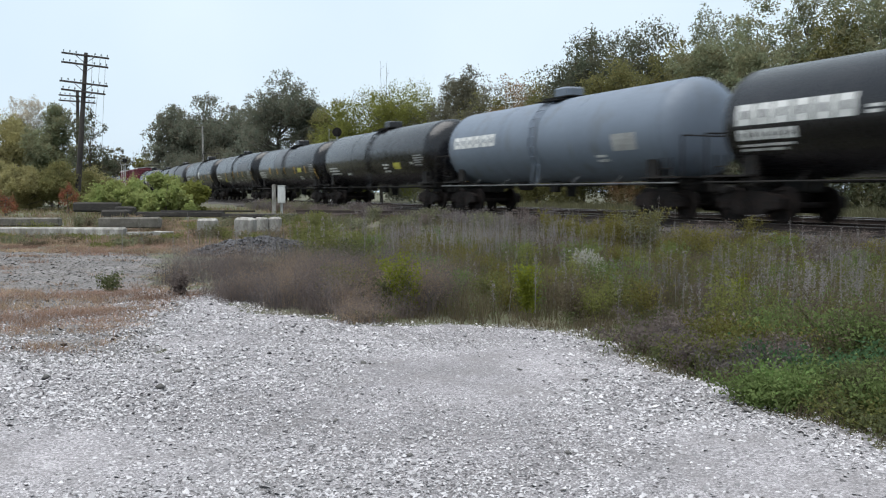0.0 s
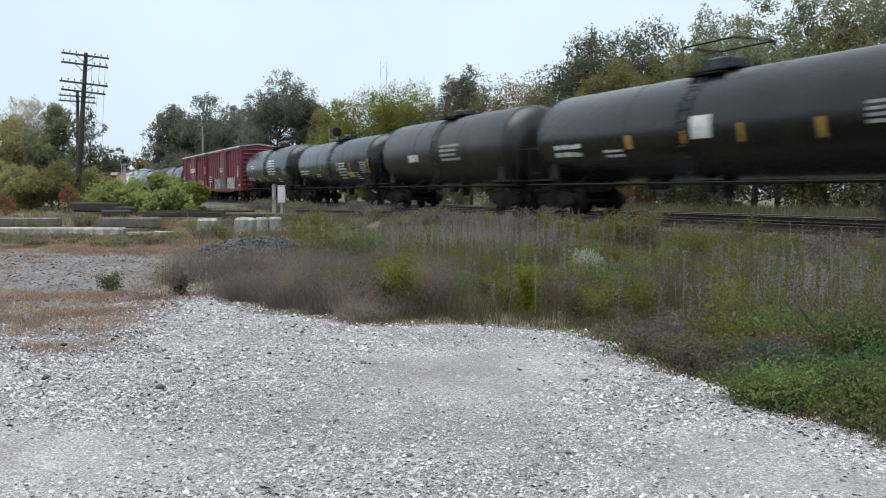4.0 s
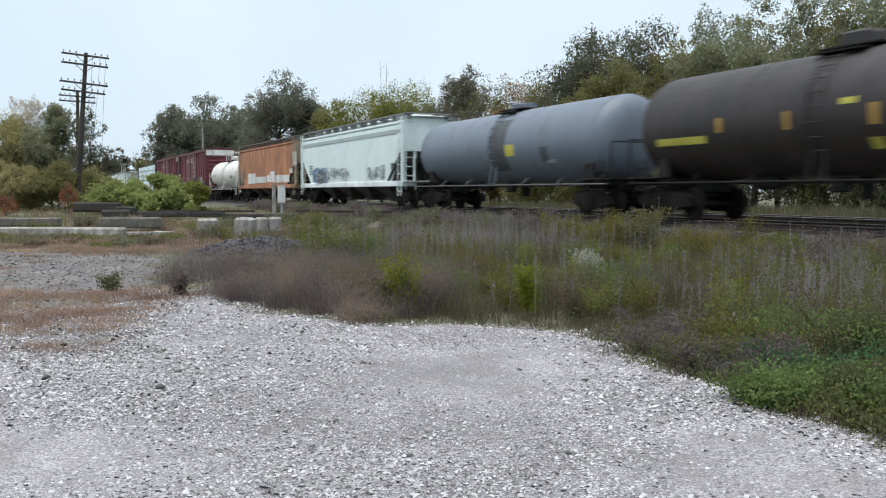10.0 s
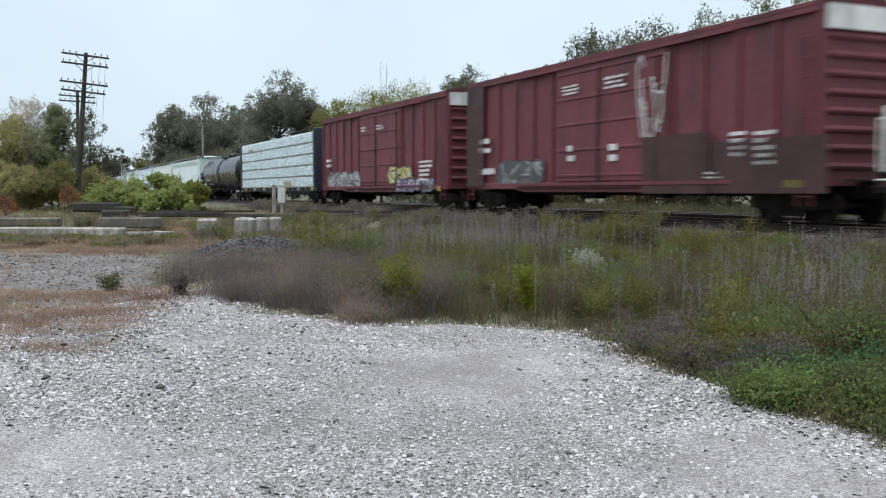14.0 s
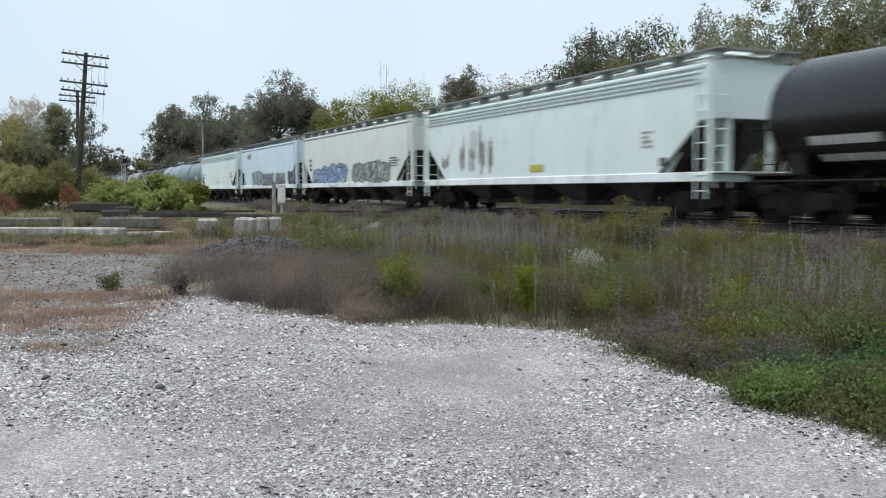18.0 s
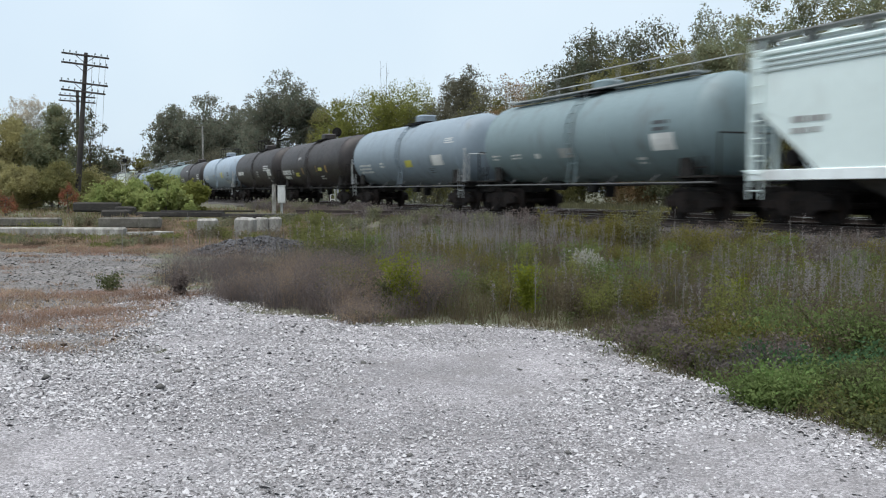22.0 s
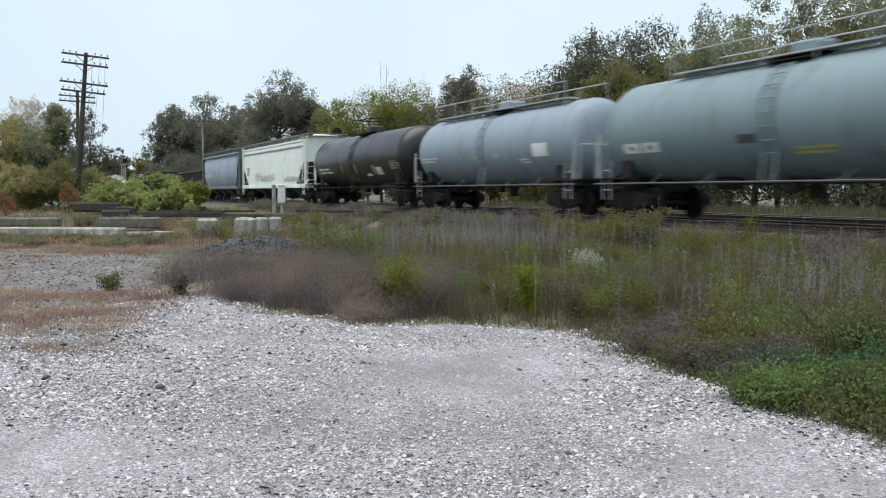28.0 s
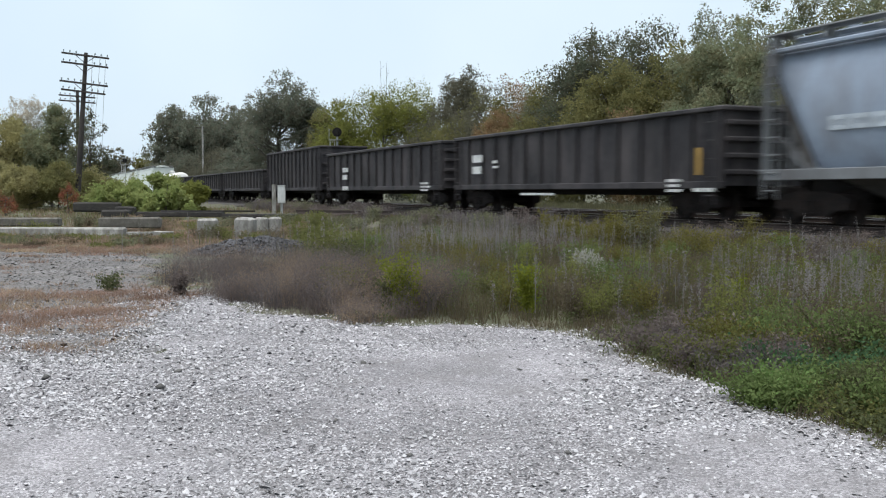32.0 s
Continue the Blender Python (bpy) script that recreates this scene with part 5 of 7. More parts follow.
L_GREY = leaf_mat("grey_green_leaves", (0.190, 0.207, 0.135), 0.4, (0.255, 0.255, 0.190))
L_BROWNGREY = leaf_mat("grey_brown_leaves", (0.148, 0.139, 0.096), 0.45, (0.105, 0.105, 0.078))
L_PALE = leaf_mat("pale_dry_leaves", (0.444, 0.402, 0.328), 0.3)
G_GREEN = leaf_mat("weed_green", (0.122, 0.120, 0.062), 0.5, (0.1430, 0.1079, 0.0640))
G_DRY = leaf_mat("weed_dry", (0.150, 0.122, 0.080), 0.5, (0.105, 0.088, 0.062))
G_STRAW = leaf_mat("weed_straw", (0.3300, 0.2467, 0.1638), 0.4)
G_RUST = leaf_mat("weed_rust", (0.2750, 0.1815, 0.1375), 0.4)
G_BROWN = leaf_mat("weed_brown", (0.1656, 0.1346, 0.1229), 0.45)
G_HERB = leaf_mat("herb_green", (0.100, 0.111, 0.050), 0.5)
G_FRESH = leaf_mat("fresh_green", (0.150, 0.200, 0.070), 0.45)
G_SPROUT = leaf_mat("bright_sprout_green", (0.165, 0.255, 0.08), 0.45)
G_MINT = leaf_mat("mint_green", (0.073, 0.138, 0.064), 0.4)
G_LIME = leaf_mat("lime_bloom", (0.1860, 0.2070, 0.0277), 0.35)
G_OLIVE = leaf_mat("olive_weed", (0.155, 0.160, 0.056), 0.45)
G_MEADOW = leaf_mat("meadow_yellow_green", (0.190, 0.200, 0.062), 0.45)
G_GOLD = leaf_mat("goldenrod", (0.161, 0.144, 0.042), 0.45)
G_TWIG = leaf_mat("grey_twigs", (0.1461, 0.1267, 0.1244), 0.4)
G_STRAWDULL = leaf_mat("dull_straw", (0.2703, 0.2044, 0.1443), 0.4)
G_GREY = leaf_mat("grey_stalk", (0.225, 0.207, 0.2), 0.4)
G_ASTER = leaf_mat("white_aster", (0.386, 0.376, 0.330), 0.45)
G_VERGE = leaf_mat("verge_straw", (0.155, 0.147, 0.088), 0.5, (0.105, 0.108, 0.055))
G_BRUSH = leaf_mat("grey_brush", (0.1677, 0.1677, 0.1014), 0.4)


def tree(x, y, height, width, leaf, seed, label, name="tree", trunk=0.35, n=9000, size=0.14, low=0.15, gaps=0.35, lean=0.0, trunk_r=None, whips=0):
    """trunk: share of the height that is bare stem."""
    rng = np.random.default_rng(seed)
    n, size, width = int(n * 3.5), size * 0.64, width * 1.1
    z0 = float(ground_z(x, y)) - 0.1
    root = thing(name, label, "tree" if name == "tree" else "bush", pose(x, y, z0))
    r0 = trunk_r or max(0.05, height * 0.017)
    tr = Shape()
    pts = [Vector((0, 0, 0))]
    for i in range(1, 6):
        pts.append(Vector((lean * i / 5 * height * 0.2 + rng.normal() * 0.02 * height, rng.normal() * 0.02 * height, height * 0.82 * i / 5)))
    for i, (a, b) in enumerate(zip(pts, pts[1:])):
        tr.tube(a, b, r0 * (1 - i * 0.17), 8, r0 * (1 - (i + 1) * 0.17))
    tips = []
    limbs = int(8 + height * 0.8)
    for i in range(limbs):
        k = rng.uniform(trunk, 0.95)
        j = min(int(k * 5), 4)
        base = pts[j].lerp(pts[j + 1], k * 5 - j)
        az, reach = rng.uniform(0, 2 * math.pi), width / 2 * rng.uniform(0.45, 0.95) * (1.15 - 0.55 * k)
        tip = base + Vector((math.cos(az) * reach, math.sin(az) * reach, reach * rng.uniform(0.25, 0.9)))
        mid = base.lerp(tip, 0.5) + Vector((0, 0, -0.06 * reach))
        tr.tube(base, mid, r0 * 0.42 * (1 - k * 0.5), 5, r0 * 0.25)
        tr.tube(mid, tip, r0 * 0.25, 5, r0 * 0.06)
        tips += [np.array(tip), np.array(mid)]
        for q in range(2):
            t2 = mid + Vector(rng.normal(size=3)) * reach * 0.35
            tr.tube(mid, t2, r0 * 0.14, 4, r0 * 0.03)
            tips.append(np.array(t2))
    part("trunk", tr, M_BARK, root, "grey-brown trunk and limbs")
    # whips: long bare shoots over the crown
    if whips:
        wp = Shape()
        for i in range(whips):
            p0 = Vector((rng.normal() * width * 0.22, rng.normal() * width * 0.22, height * rng.uniform(0.7, 0.9)))
            p1 = p0 + Vector((rng.normal() * 0.5, rng.normal() * 0.5, height * rng.uniform(0.16, 0.34)))
            wp.tube(p0, p1, 0.02, 4, 0.006)
            for q in range(3):
                p2 = p0.lerp(p1, rng.uniform(0.4, 0.8))
                wp.tube(p2, p2 + Vector((rng.normal() * 0.5, rng.normal() * 0.4, rng.uniform(0.4, 0.9))), 0.012, 4, 0.004)
        tagged(part("bare_shoots", wp, M_BARK, root, "thin bare grey shoots"), kind="stuff")
    # the crown: lumps of leaves round a crown form, with open places and loose shoots
    half_h, mid_z = height * (1 - low) / 2, height * (low + 1) / 2
    lumps = int(24 + 1.8 * height)
    d = rng.normal(size=(lumps, 3))
    d /= np.linalg.norm(d, axis=1)[:, None]
    d *= rng.uniform(0.3, 0.84, lumps)[:, None]
    taper = 1 - 0.3 * np.maximum(d[:, 2], 0)
    ctr = np.stack([d[:, 0] * width / 2 * taper, d[:, 1] * width / 2 * taper, mid_z + d[:, 2] * half_h], 1)
    lr = rng.uniform(0.19, 0.37, lumps) * min(width / 2, half_h) * 1.05
    share = lr ** 2 / (lr ** 2).sum()
    pick = rng.choice(lumps, n, p=share)
    d = rng.normal(size=(n, 3))
    d /= np.linalg.norm(d, axis=1)[:, None]
    r = np.where(rng.random(n) < 0.955, rng.random(n) ** 0.4, 1 + np.abs(rng.normal(0, 0.1, n)))
    c = ctr[pick] + d * (lr[pick] * r)[:, None] * np.array([1, 1, 0.85])
    # leaves gather in sprays
    sp = rng.integers(0, n, n)
    pull = rng.random(n) < 0.8
    sp = sp - sp % 42
    c = np.where(pull[:, None], c[sp] + rng.normal(0, 0.017 * width + 0.04, (n, 3)), c)
    f = 5.2 / width
    g = np.sin(f * c[:, 0] * 2.1 + seed) * np.sin(f * c[:, 1] * 1.7 + 2 * seed) + 0.7 * np.sin(f * c[:, 2] * 2.9 + c[:, 0] * f * 1.3 + seed) + rng.normal(0, 0.25, n)
    c[:, 2] = mid_z + (c[:, 2] - mid_z) * (half_h / (np.quantile(c[:, 2], 0.996) - mid_z))
    c[:, :2] *= width / 2 / np.quantile(np.hypot(c[:, 0], c[:, 1]), 0.985)
    c = c[(g > -2.0 + 1.15 * gaps) & (c[:, 2] > 0.05)]
    part("crown", leaf_mesh("crown", c, size, rng, leaf, tri=True), leaf, root)
    return root


def stand(px_x, depth, height, width, leaf, seed, label, **k):
    """A tree at a bearing (sideways metres for each metre forwards) and a distance."""
    return tree(px_x * depth, depth, height, width, leaf, seed, label, **k)


# beyond the tracks, to the right
stand(0.148, 63, 11.5, 6.4, L_DARK, 1, "dark green oak beyond the tracks", n=9000, size=0.13)
stand(0.208, 64, 12.3, 5.8, L_DARK, 2, "tall dark green oak beyond the tracks", n=10000, size=0.13)
stand(0.184, 58, 8.9, 7.4, L_OLIVE, 3, "olive-yellow maple in front of darker oaks", n=14000, size=0.12, low=0.05)
stand(0.248, 55, 9.8, 5.5, L_OLIVE, 4, "olive tree turning brown beyond the tracks", n=9000, size=0.12, low=0.05)
stand(0.283, 57, 11.9, 4.4, L_GREY, 5, "grey-green poplar with thin leaves", n=5000, size=0.11)
stand(0.330, 54, 12.8, 4.6, L_GREEN, 6, "tall green tree beyond the tracks", n=6000, size=0.12, gaps=0.35)
stand(0.385, 50, 12.2, 4.6, L_GREEN, 7, "tall green tree with an open crown", n=5500, size=0.12, gaps=0.35)
stand(0.440, 50, 12.8, 5.2, L_KHAKI, 8, "tall olive-yellow tree beyond the tracks", n=5500, size=0.12, gaps=0.35)
stand(0.490, 48, 12.6, 5.4, L_GREEN, 9, "tall green tree beyond the tracks", n=5000, size=0.12)
for i, (b, d, h, w, lf) in enumerate(((0.10, 66, 6.6, 6, "o"), (0.05, 70, 6.9, 5, "b"), (0.145, 60, 5.6, 6, "o"), (0.215, 52, 5.6, 6, "b"), (0.275, 48, 6.3, 6, "g"), (0.33, 45, 6.0, 6, "d"), (0.40, 42, 5.6, 6, "o"), (0.465, 41, 6.2, 6, "g"), (0.53, 40, 6.5, 6, "d"))):
    stand(b, d, h, w, {"o": L_OLIVE, "b": L_BROWN, "g": L_GREEN, "d": L_DARK}[lf], 20 + i, "shrubby roadside tree with mixed autumn leaves", n=6500, size=0.11, low=0.0, trunk=0.1)
for i, (b, d, h, w, lf) in enumerate(((0.272, 52, 9.0, 4.5, "g"), (0.305, 50, 10.2, 5.0, "g"), (0.355, 47, 9.6, 5.0, "g"), (0.41, 46, 9.8, 5.0, "o"), (0.465, 45, 11.0, 5.5, "g"), (0.51, 44, 11.0, 5.0, "g"))):
    stand(b, d, h, w, {"o": L_OLIVE, "g": L_GREEN, "d": L_DARK}[lf], 130 + i, "leafy green-brown tree beyond the far track", n=6000, size=0.12, low=0.15, gaps=0.3)
# middle
stand(-0.065, 93, 11.6, 10.6, L_YELLOW, 31, "broad yellow-green willow beyond the train", whips=9, n=15000, size=0.13, low=0.1)
stand(-0.118, 102, 10.8, 6.0, L_OLIVE, 32, "olive tree beside a willow", n=7000, size=0.14)
stand(0.019, 88, 12.5, 5.2, L_BROWNGREY, 33, "sparse grey-brown tree beyond the train", n=6500, size=0.13, gaps=0.5)
stand(-0.103, 90, 9.6, 5.6, L_YELLOW, 37, "low rounded yellow-green willow", n=6500, size=0.12, low=0.05, whips=5)
stand(-0.020, 92, 10.6, 6.5, L_YELLOW, 34, "yellow-green tree beyond the train", n=6000, size=0.14)
stand(0.055, 76, 8.6, 4.6, L_OLIVE, 35, "small olive tree beyond the train", n=6000, size=0.13, low=0.05)
stand(0.092, 72, 8.3, 4.6, L_GREY, 36, "thin grey-green tree beyond the train", n=6000, size=0.12, low=0.05, whips=6)
for i, (b, d, h, w) in enumerate(((0.03, 82, 9.6, 8.5), (0.06, 79, 10.2, 8.5), (0.085, 74, 9.8, 7.5), (0.112, 70, 9.6, 7), (-0.005, 86, 9.5, 8))):
    stand(b, d, h, w, (L_OLIVE, L_BROWNGREY, L_BROWN)[i % 3], 110 + i, "mixed autumn scrub tree beyond the train", n=6500, size=0.12, low=0.0, trunk=0.1)
# dark oaks, farther left
stand(-0.279, 168, 16.0, 10.8, L_HAZEOAK, 41, "dark oak far down the line", n=8000, size=0.28, gaps=0.4)
stand(-0.240, 166, 17.8, 13.8, L_HAZEOAK, 42, "broad dark oak far down the line", n=10000, size=0.28, gaps=0.4)
stand(-0.170, 126, 16.6, 11.6, L_HAZEOAK, 43, "tall dark oak with a pale forked trunk", n=11000, size=0.2, gaps=0.4, trunk_r=0.4)
stand(-0.210, 164, 15.5, 10.0, L_HAZEOAK, 44, "dark tree behind taller oaks", n=7000, size=0.28)
stand(-0.135, 124, 13.0, 6.5, L_HAZEOAK, 45, "dark tree beside a tall oak", n=7000, size=0.24)
for i, b in enumerate((-0.272, -0.245, -0.21, -0.16, -0.12, -0.08, -0.03)):
    stand(b, 160 - 9 * i, 8.5 - 0.45 * i, 12.5, (L_HAZEOAK, L_BROWNGREY)[i % 2], 50 + i, "dark brushy understory tree", n=5500, size=0.2, low=0.0, trunk=0.1)
for i, b in enumerate((-0.40, -0.37, -0.345, -0.315)):
    stand(b, 330, 16.0 - (i % 2) * 2, 13, (L_BROWNGREY, L_OLIVE)[i % 2], 60 + i, "distant hazy autumn trees down the line", whips=4, n=3500, size=0.5, low=0.0)
# unseen woods added behind the camera, to cut low sky light on the train
for i in range(9):
    tree(-60 + 15 * i, -42 - 5 * (i % 3), 11.0 + 2 * (i % 2), 13, (L_GREEN, L_OLIVE, L_DARK)[i % 3], 150 + i, "unseen tree added behind the camera to block low sky", n=450, size=0.9, low=0.02)
# left, on this side of the line
stand(-0.455, 76, 7.2, 7.6, L_KHAKI, 71, "olive-brown tree behind the poles", n=14000, size=0.13, low=0.0, gaps=0.0)
stand(-0.415, 74, 8.0, 4.4, L_GREEN, 72, "green tree behind the telegraph pole", n=7000, size=0.12, low=0.15)
stand(-0.495, 78, 7.4, 7.4, L_KHAKI, 73, "yellow-brown tree at the edge of the lot", n=13000, size=0.13, low=0.0, gaps=0.0)
stand(-0.440, 84, 9.6, 4.0, L_PALE, 74, "nearly bare pale tree", n=2600, size=0.11, low=0.45, gaps=0.8)
stand(-0.375, 72, 7.6, 3.6, L_DARK, 75, "sparse dark tree with drooping branches", n=1800, size=0.12, low=0.2, gaps=0.9)
for i, (b, d, h, w) in enumerate(((-0.49, 64, 3.4, 5), (-0.45, 62, 3.0, 4.5), (-0.41, 63, 3.3, 4.5), (-0.53, 60, 3.4, 5), (-0.437, 66, 2.6, 5), (-0.385, 68, 2.7, 5.5), (-0.36, 70, 3.0, 5))):
    stand(b, d, h, w, (L_KHAKI, L_OLIVE)[i % 3 == 2], 80 + i, "scrubby brown bush under the trees", name="bush", n=5000, size=0.1, low=0.0, trunk=0.05)
for i, (b, d, h, w, lf) in enumerate(((-0.338, 56, 2.0, 4.0, 0), (-0.300, 55, 2.4, 3.8, 0), (-0.268, 54, 1.9, 2.4, 1), (-0.284, 53, 1.7, 2.4, 1), (-0.294, 51, 1.6, 3.4, 0))):
    stand(b, d, h, w, (L_BRIGHT, L_YELLOW)[lf], 90 + i, "bright green sumac bush beside the line", name="bush", n=3800, size=0.14, low=0.0, trunk=0.05, gaps=0.8)
for i, (b, d, h, w) in enumerate(((-0.465, 52, 1.5, 1.7), (-0.398, 55, 1.9, 1.5))):
    stand(b, d, h, w, L_RED, 96 + i, "small red-leaved sumac bush", name="bush", n=330, size=0.07, low=0.1, trunk=0.05)


# ---- poles, signals and the lineside box ----
def telegraph_pole(bearing, depth, height, arms, lean, roll, name="telegraph_pole"):
    x, y = bearing * depth, depth
    root = thing(name, "dark wooden telegraph pole with crossarms and insulators", "telegraph pole",
                 Matrix.Translation((x, y, float(ground_z(x, y)) - 0.05)) @ pose(0, 0, 0, 0, lean, 12), group="telegraph poles")
    sh = Shape()
    sh.soft = True
    part("pole", sh.lathe([(0, 0.19), (0, 0.2), (height * 0.5, 0.17), (height, 0.125), (height + 0.03, 0.02)], "z", (0, 0, 0), 12), M_POLE, root)
    for z, half in arms:
        arm = part("crossarm", Shape().box(0, 0, 0, 2 * half, 0.1, 0.12, 0.01), M_POLE, root, "weathered wooden crossarm", pose(0, -0.17, z, 0, roll, 0))
        for i in range(8):
            q = -half + 0.12 + (2 * half - 0.24) * i / 7
            if abs(q) < 0.2:
                continue
            ins = Shape()
            ins.soft = True
            ins.lathe([(0.05, 0.0), (0.05, 0.016), (0.13, 0.016), (0.13, 0.05), (0.2, 0.045), (0.24, 0.02), (0.245, 0.0)], "z", (q, 0, 0), 8)
            part("insulator", ins, M_GLASSY, arm)
        for k in (-1, 1):
            part("brace", Shape().tube((k * 0.6, -0.17, z - 0.04), (0, -0.19, z - 0.5), 0.02, 5), M_STEEL, root)
    top, reach = arms[0]
    for q, low_, away in ((0.86, 0.42, 0.1), (0.62, 0.3, -0.25), (0.3, 0.55, 0.2)):
        pts = [(reach * q + away * t * t, -0.2, top * (1 - (1 - low_) * t)) for t in (0, 0.3, 0.65, 1.0)]
        part("loose_wire", Shape().path(pts, 0.009, 4), M_STEEL, root, "thin wire hanging slack from a crossarm")
    return root


M_GLASSY = mat("dark_insulator_glass", (0.12, 0.15, 0.15), 0.25, vary=0.2)
telegraph_pole(-0.3892, 63, 10.52, ((10.32, 1.5), (9.72, 1.48), (8.48, 1.52), (7.93, 1.4)), 4.4, 1.6)
telegraph_pole(-0.3868, 82, 9.9, ((9.5, 1.5), (9.05, 1.5)), 0.5, 3.5)

ux = -0.2543 * 150
util = thing("utility_pole", "thin grey wooden utility pole behind the line", "utility pole", pose(ux, 150, 0.4))
part("pole", Shape().lathe([(0, 0.0), (0, 0.17), (11.6, 0.13), (11.62, 0)], "z", (0, 0, 0), 10), M_CONCRETE, util)
part("crossarm", Shape().box(-0.4, 0, 11.3, 1.4, 0.12, 0.12), M_POLE, util)


def signal(bearing, depth, height):
    x = bearing * depth
    root = thing("railway_signal", "black-headed railway signal on a ladder mast", "railway signal", pose(x, depth, float(ground_z(x, depth))), group="railway signals")
    part("mast", Shape().lathe([(0, 0.0), (0, 0.09), (height - 0.4, 0.08), (height - 0.38, 0)], "z", (0, 0, 0), 10), M_GREYSTEEL, root)
    hd = Shape()
    hd.soft = True
    hd.lathe([(-0.06, 0), (-0.06, 0.42), (0.0, 0.42), (0.0, 0)], "y", (0, -0.18, height - 0.45), 20)
    part("backboard", hd, M_STEEL, root)
    hous = Shape()
    for dz in (-0.2, 0.05):
        hous.lathe([(-0.4, 0.13), (-0.4, 0.14), (0, 0.14), (0, 0.0)], "y", (0, -0.24, height - 0.38 + dz), 10)
    part("lamp_hood", hous, M_STEEL, root)
    part("ladder", ladder(Shape(), -0.45, 0, 0.2, height - 1.1, 0.4, r=0.03), M_WHITE, root, "white access ladder")
    part("platform", Shape().box(-0.2, 0, height - 1.15, 1.1, 0.6, 0.06).path([(-0.7, -0.3, height - 1.1), (-0.7, -0.3, height - 0.2), (-0.7, 0.3, height - 0.2)], 0.025), M_GREYSTEEL, root)


signal(-0.1118, 85, 6.9)
signal(-0.3368, 165, 7.0)

bx, by = -0.1755 * 50, 50
box = thing("relay_box", "white lineside relay cabinet on a post", "relay cabinet", pose(bx, by, 0.55, 0, 0, 8))
part("cabinet", Shape().box(0.2, 0, 0.86, 0.4, 0.36, 0.92, 0.025), PAINTS["panel_white"], box)
part("lid", Shape().box(0.2, 0, 1.335, 0.46, 0.42, 0.03), PAINTS["panel_white"], box)
part("door", Shape().box(0.2, -0.186, 0.86, 0.33, 0.012, 0.8), PAINTS["panel_white"], box)
part("pedestal", Shape().box(0.2, 0, 0.0, 0.12, 0.12, 0.82), M_GREYSTEEL, box)
part("post", Shape().box(-0.2, 0.05, 0.45, 0.2, 0.2, 1.88, 0.02), M_CONCRETE, box, "grey weathered timber post")


# ---- timbers, concrete and rails dumped beside the line ----
M_CREOSOTE = mat("creosoted_timber", (0.0292, 0.0260, 0.0234), 0.9, vary=0.4, dirt=(0.0585, 0.0520, 0.0423), dirty=0.3, streak=0.3)
M_TIMBER = mat("grey_weathered_timber", (0.1232, 0.1122, 0.0978), 0.9, vary=0.35, dirt=(0.0646, 0.0612, 0.0433), dirty=0.4)


def lump(rng, sx, sy, sz, rough_=0.05):
    """A worn block: a chamfered box with shifted corners."""
    sh = Shape().box(0, 0, sz / 2, sx, sy, sz, min(sx, sy, sz) * 0.14)
    sh.v = [(a + rng.uniform(-1, 1) * rough_, b + rng.uniform(-1, 1) * rough_, max(c + rng.uniform(-1, 1) * rough_ * 0.8, -0.05)) for a, b, c in sh.v]
    return sh


def dumped(name, label, category, b0, b1, depth, z, thick, deep, material, turn=0.0, seed=0, group=""):
    """A block or beam between two bearings, standing z over the zero level."""
    w = (b1 - b0) * depth
    thing(name, label, category, pose((b0 + b1) / 2 * depth, depth, z, 0, 0, turn), group, lump(random.Random(seed), w, deep, thick, 0.02), material)


Z33 = float(ground_z(-10, 33))
dumped("concrete_beam", "long weathered pale concrete beam lying on the ground", "concrete beam", -0.49, -0.338, 32.5, Z33 - 0.02, 0.34, 0.4, M_CONCRETE, 0.5, 1, "concrete beams")
dumped("concrete_beam", "short pale concrete beam lying in weeds", "concrete beam", -0.336, -0.309, 32.4, Z33 - 0.02, 0.20, 0.35, M_CONCRETE, -1, 2, "concrete beams")
dumped("concrete_beam", "short pale concrete beam lying in weeds", "concrete beam", -0.308, -0.288, 32.8, Z33 - 0.02, 0.19, 0.35, M_CONCRETE, 1, 3, "concrete beams")
dumped("concrete_beam", "grey concrete beam behind the others", "concrete beam", -0.52, -0.407, 37, 0.2, 0.34, 0.4, M_TIMBER, 0.6, 4, "concrete beams")
dumped("concrete_beam", "grey stained concrete wall piece in weeds", "concrete beam", -0.365, -0.30, 36, 0.16, 0.42, 0.4, M_TIMBER, 0.4, 5, "concrete beams")
dumped("concrete_block", "pale concrete block standing in weeds", "concrete block", -0.2605, -0.240, 32.2, Z33 + 0.08, 0.56, 0.5, M_CONCRETE, 6, 6, "concrete blocks")
dumped("concrete_block", "pale rounded concrete block in weeds", "concrete block", -0.2205, -0.2, 30.5, 0.1, 0.62, 0.5, M_CONCRETE, -5, 7, "concrete blocks")
dumped("concrete_block", "grey concrete block in weeds", "concrete block", -0.1995, -0.186, 32.5, 0.15, 0.52, 0.45, M_CONCRETE, 3, 8, "concrete blocks")
dumped("concrete_block", "grey concrete block in weeds", "concrete block", -0.185, -0.1725, 32.7, 0.15, 0.53, 0.45, M_CONCRETE, -2, 9, "concrete blocks")
for i, (b0, b1, d, z, h) in enumerate(((-0.326, -0.232, 45.5, 0.34, 0.26), (-0.235, -0.155, 44.0, 0.3, 0.22), (-0.30, -0.2, 45.8, 0.59, 0.06))):
    dumped("timber_beam", "long dark weathered bridge timber stacked by the line", "timber", b0, b1, d, z, h, 0.35, M_CREOSOTE, -2.5, 20 + i, "timbers")
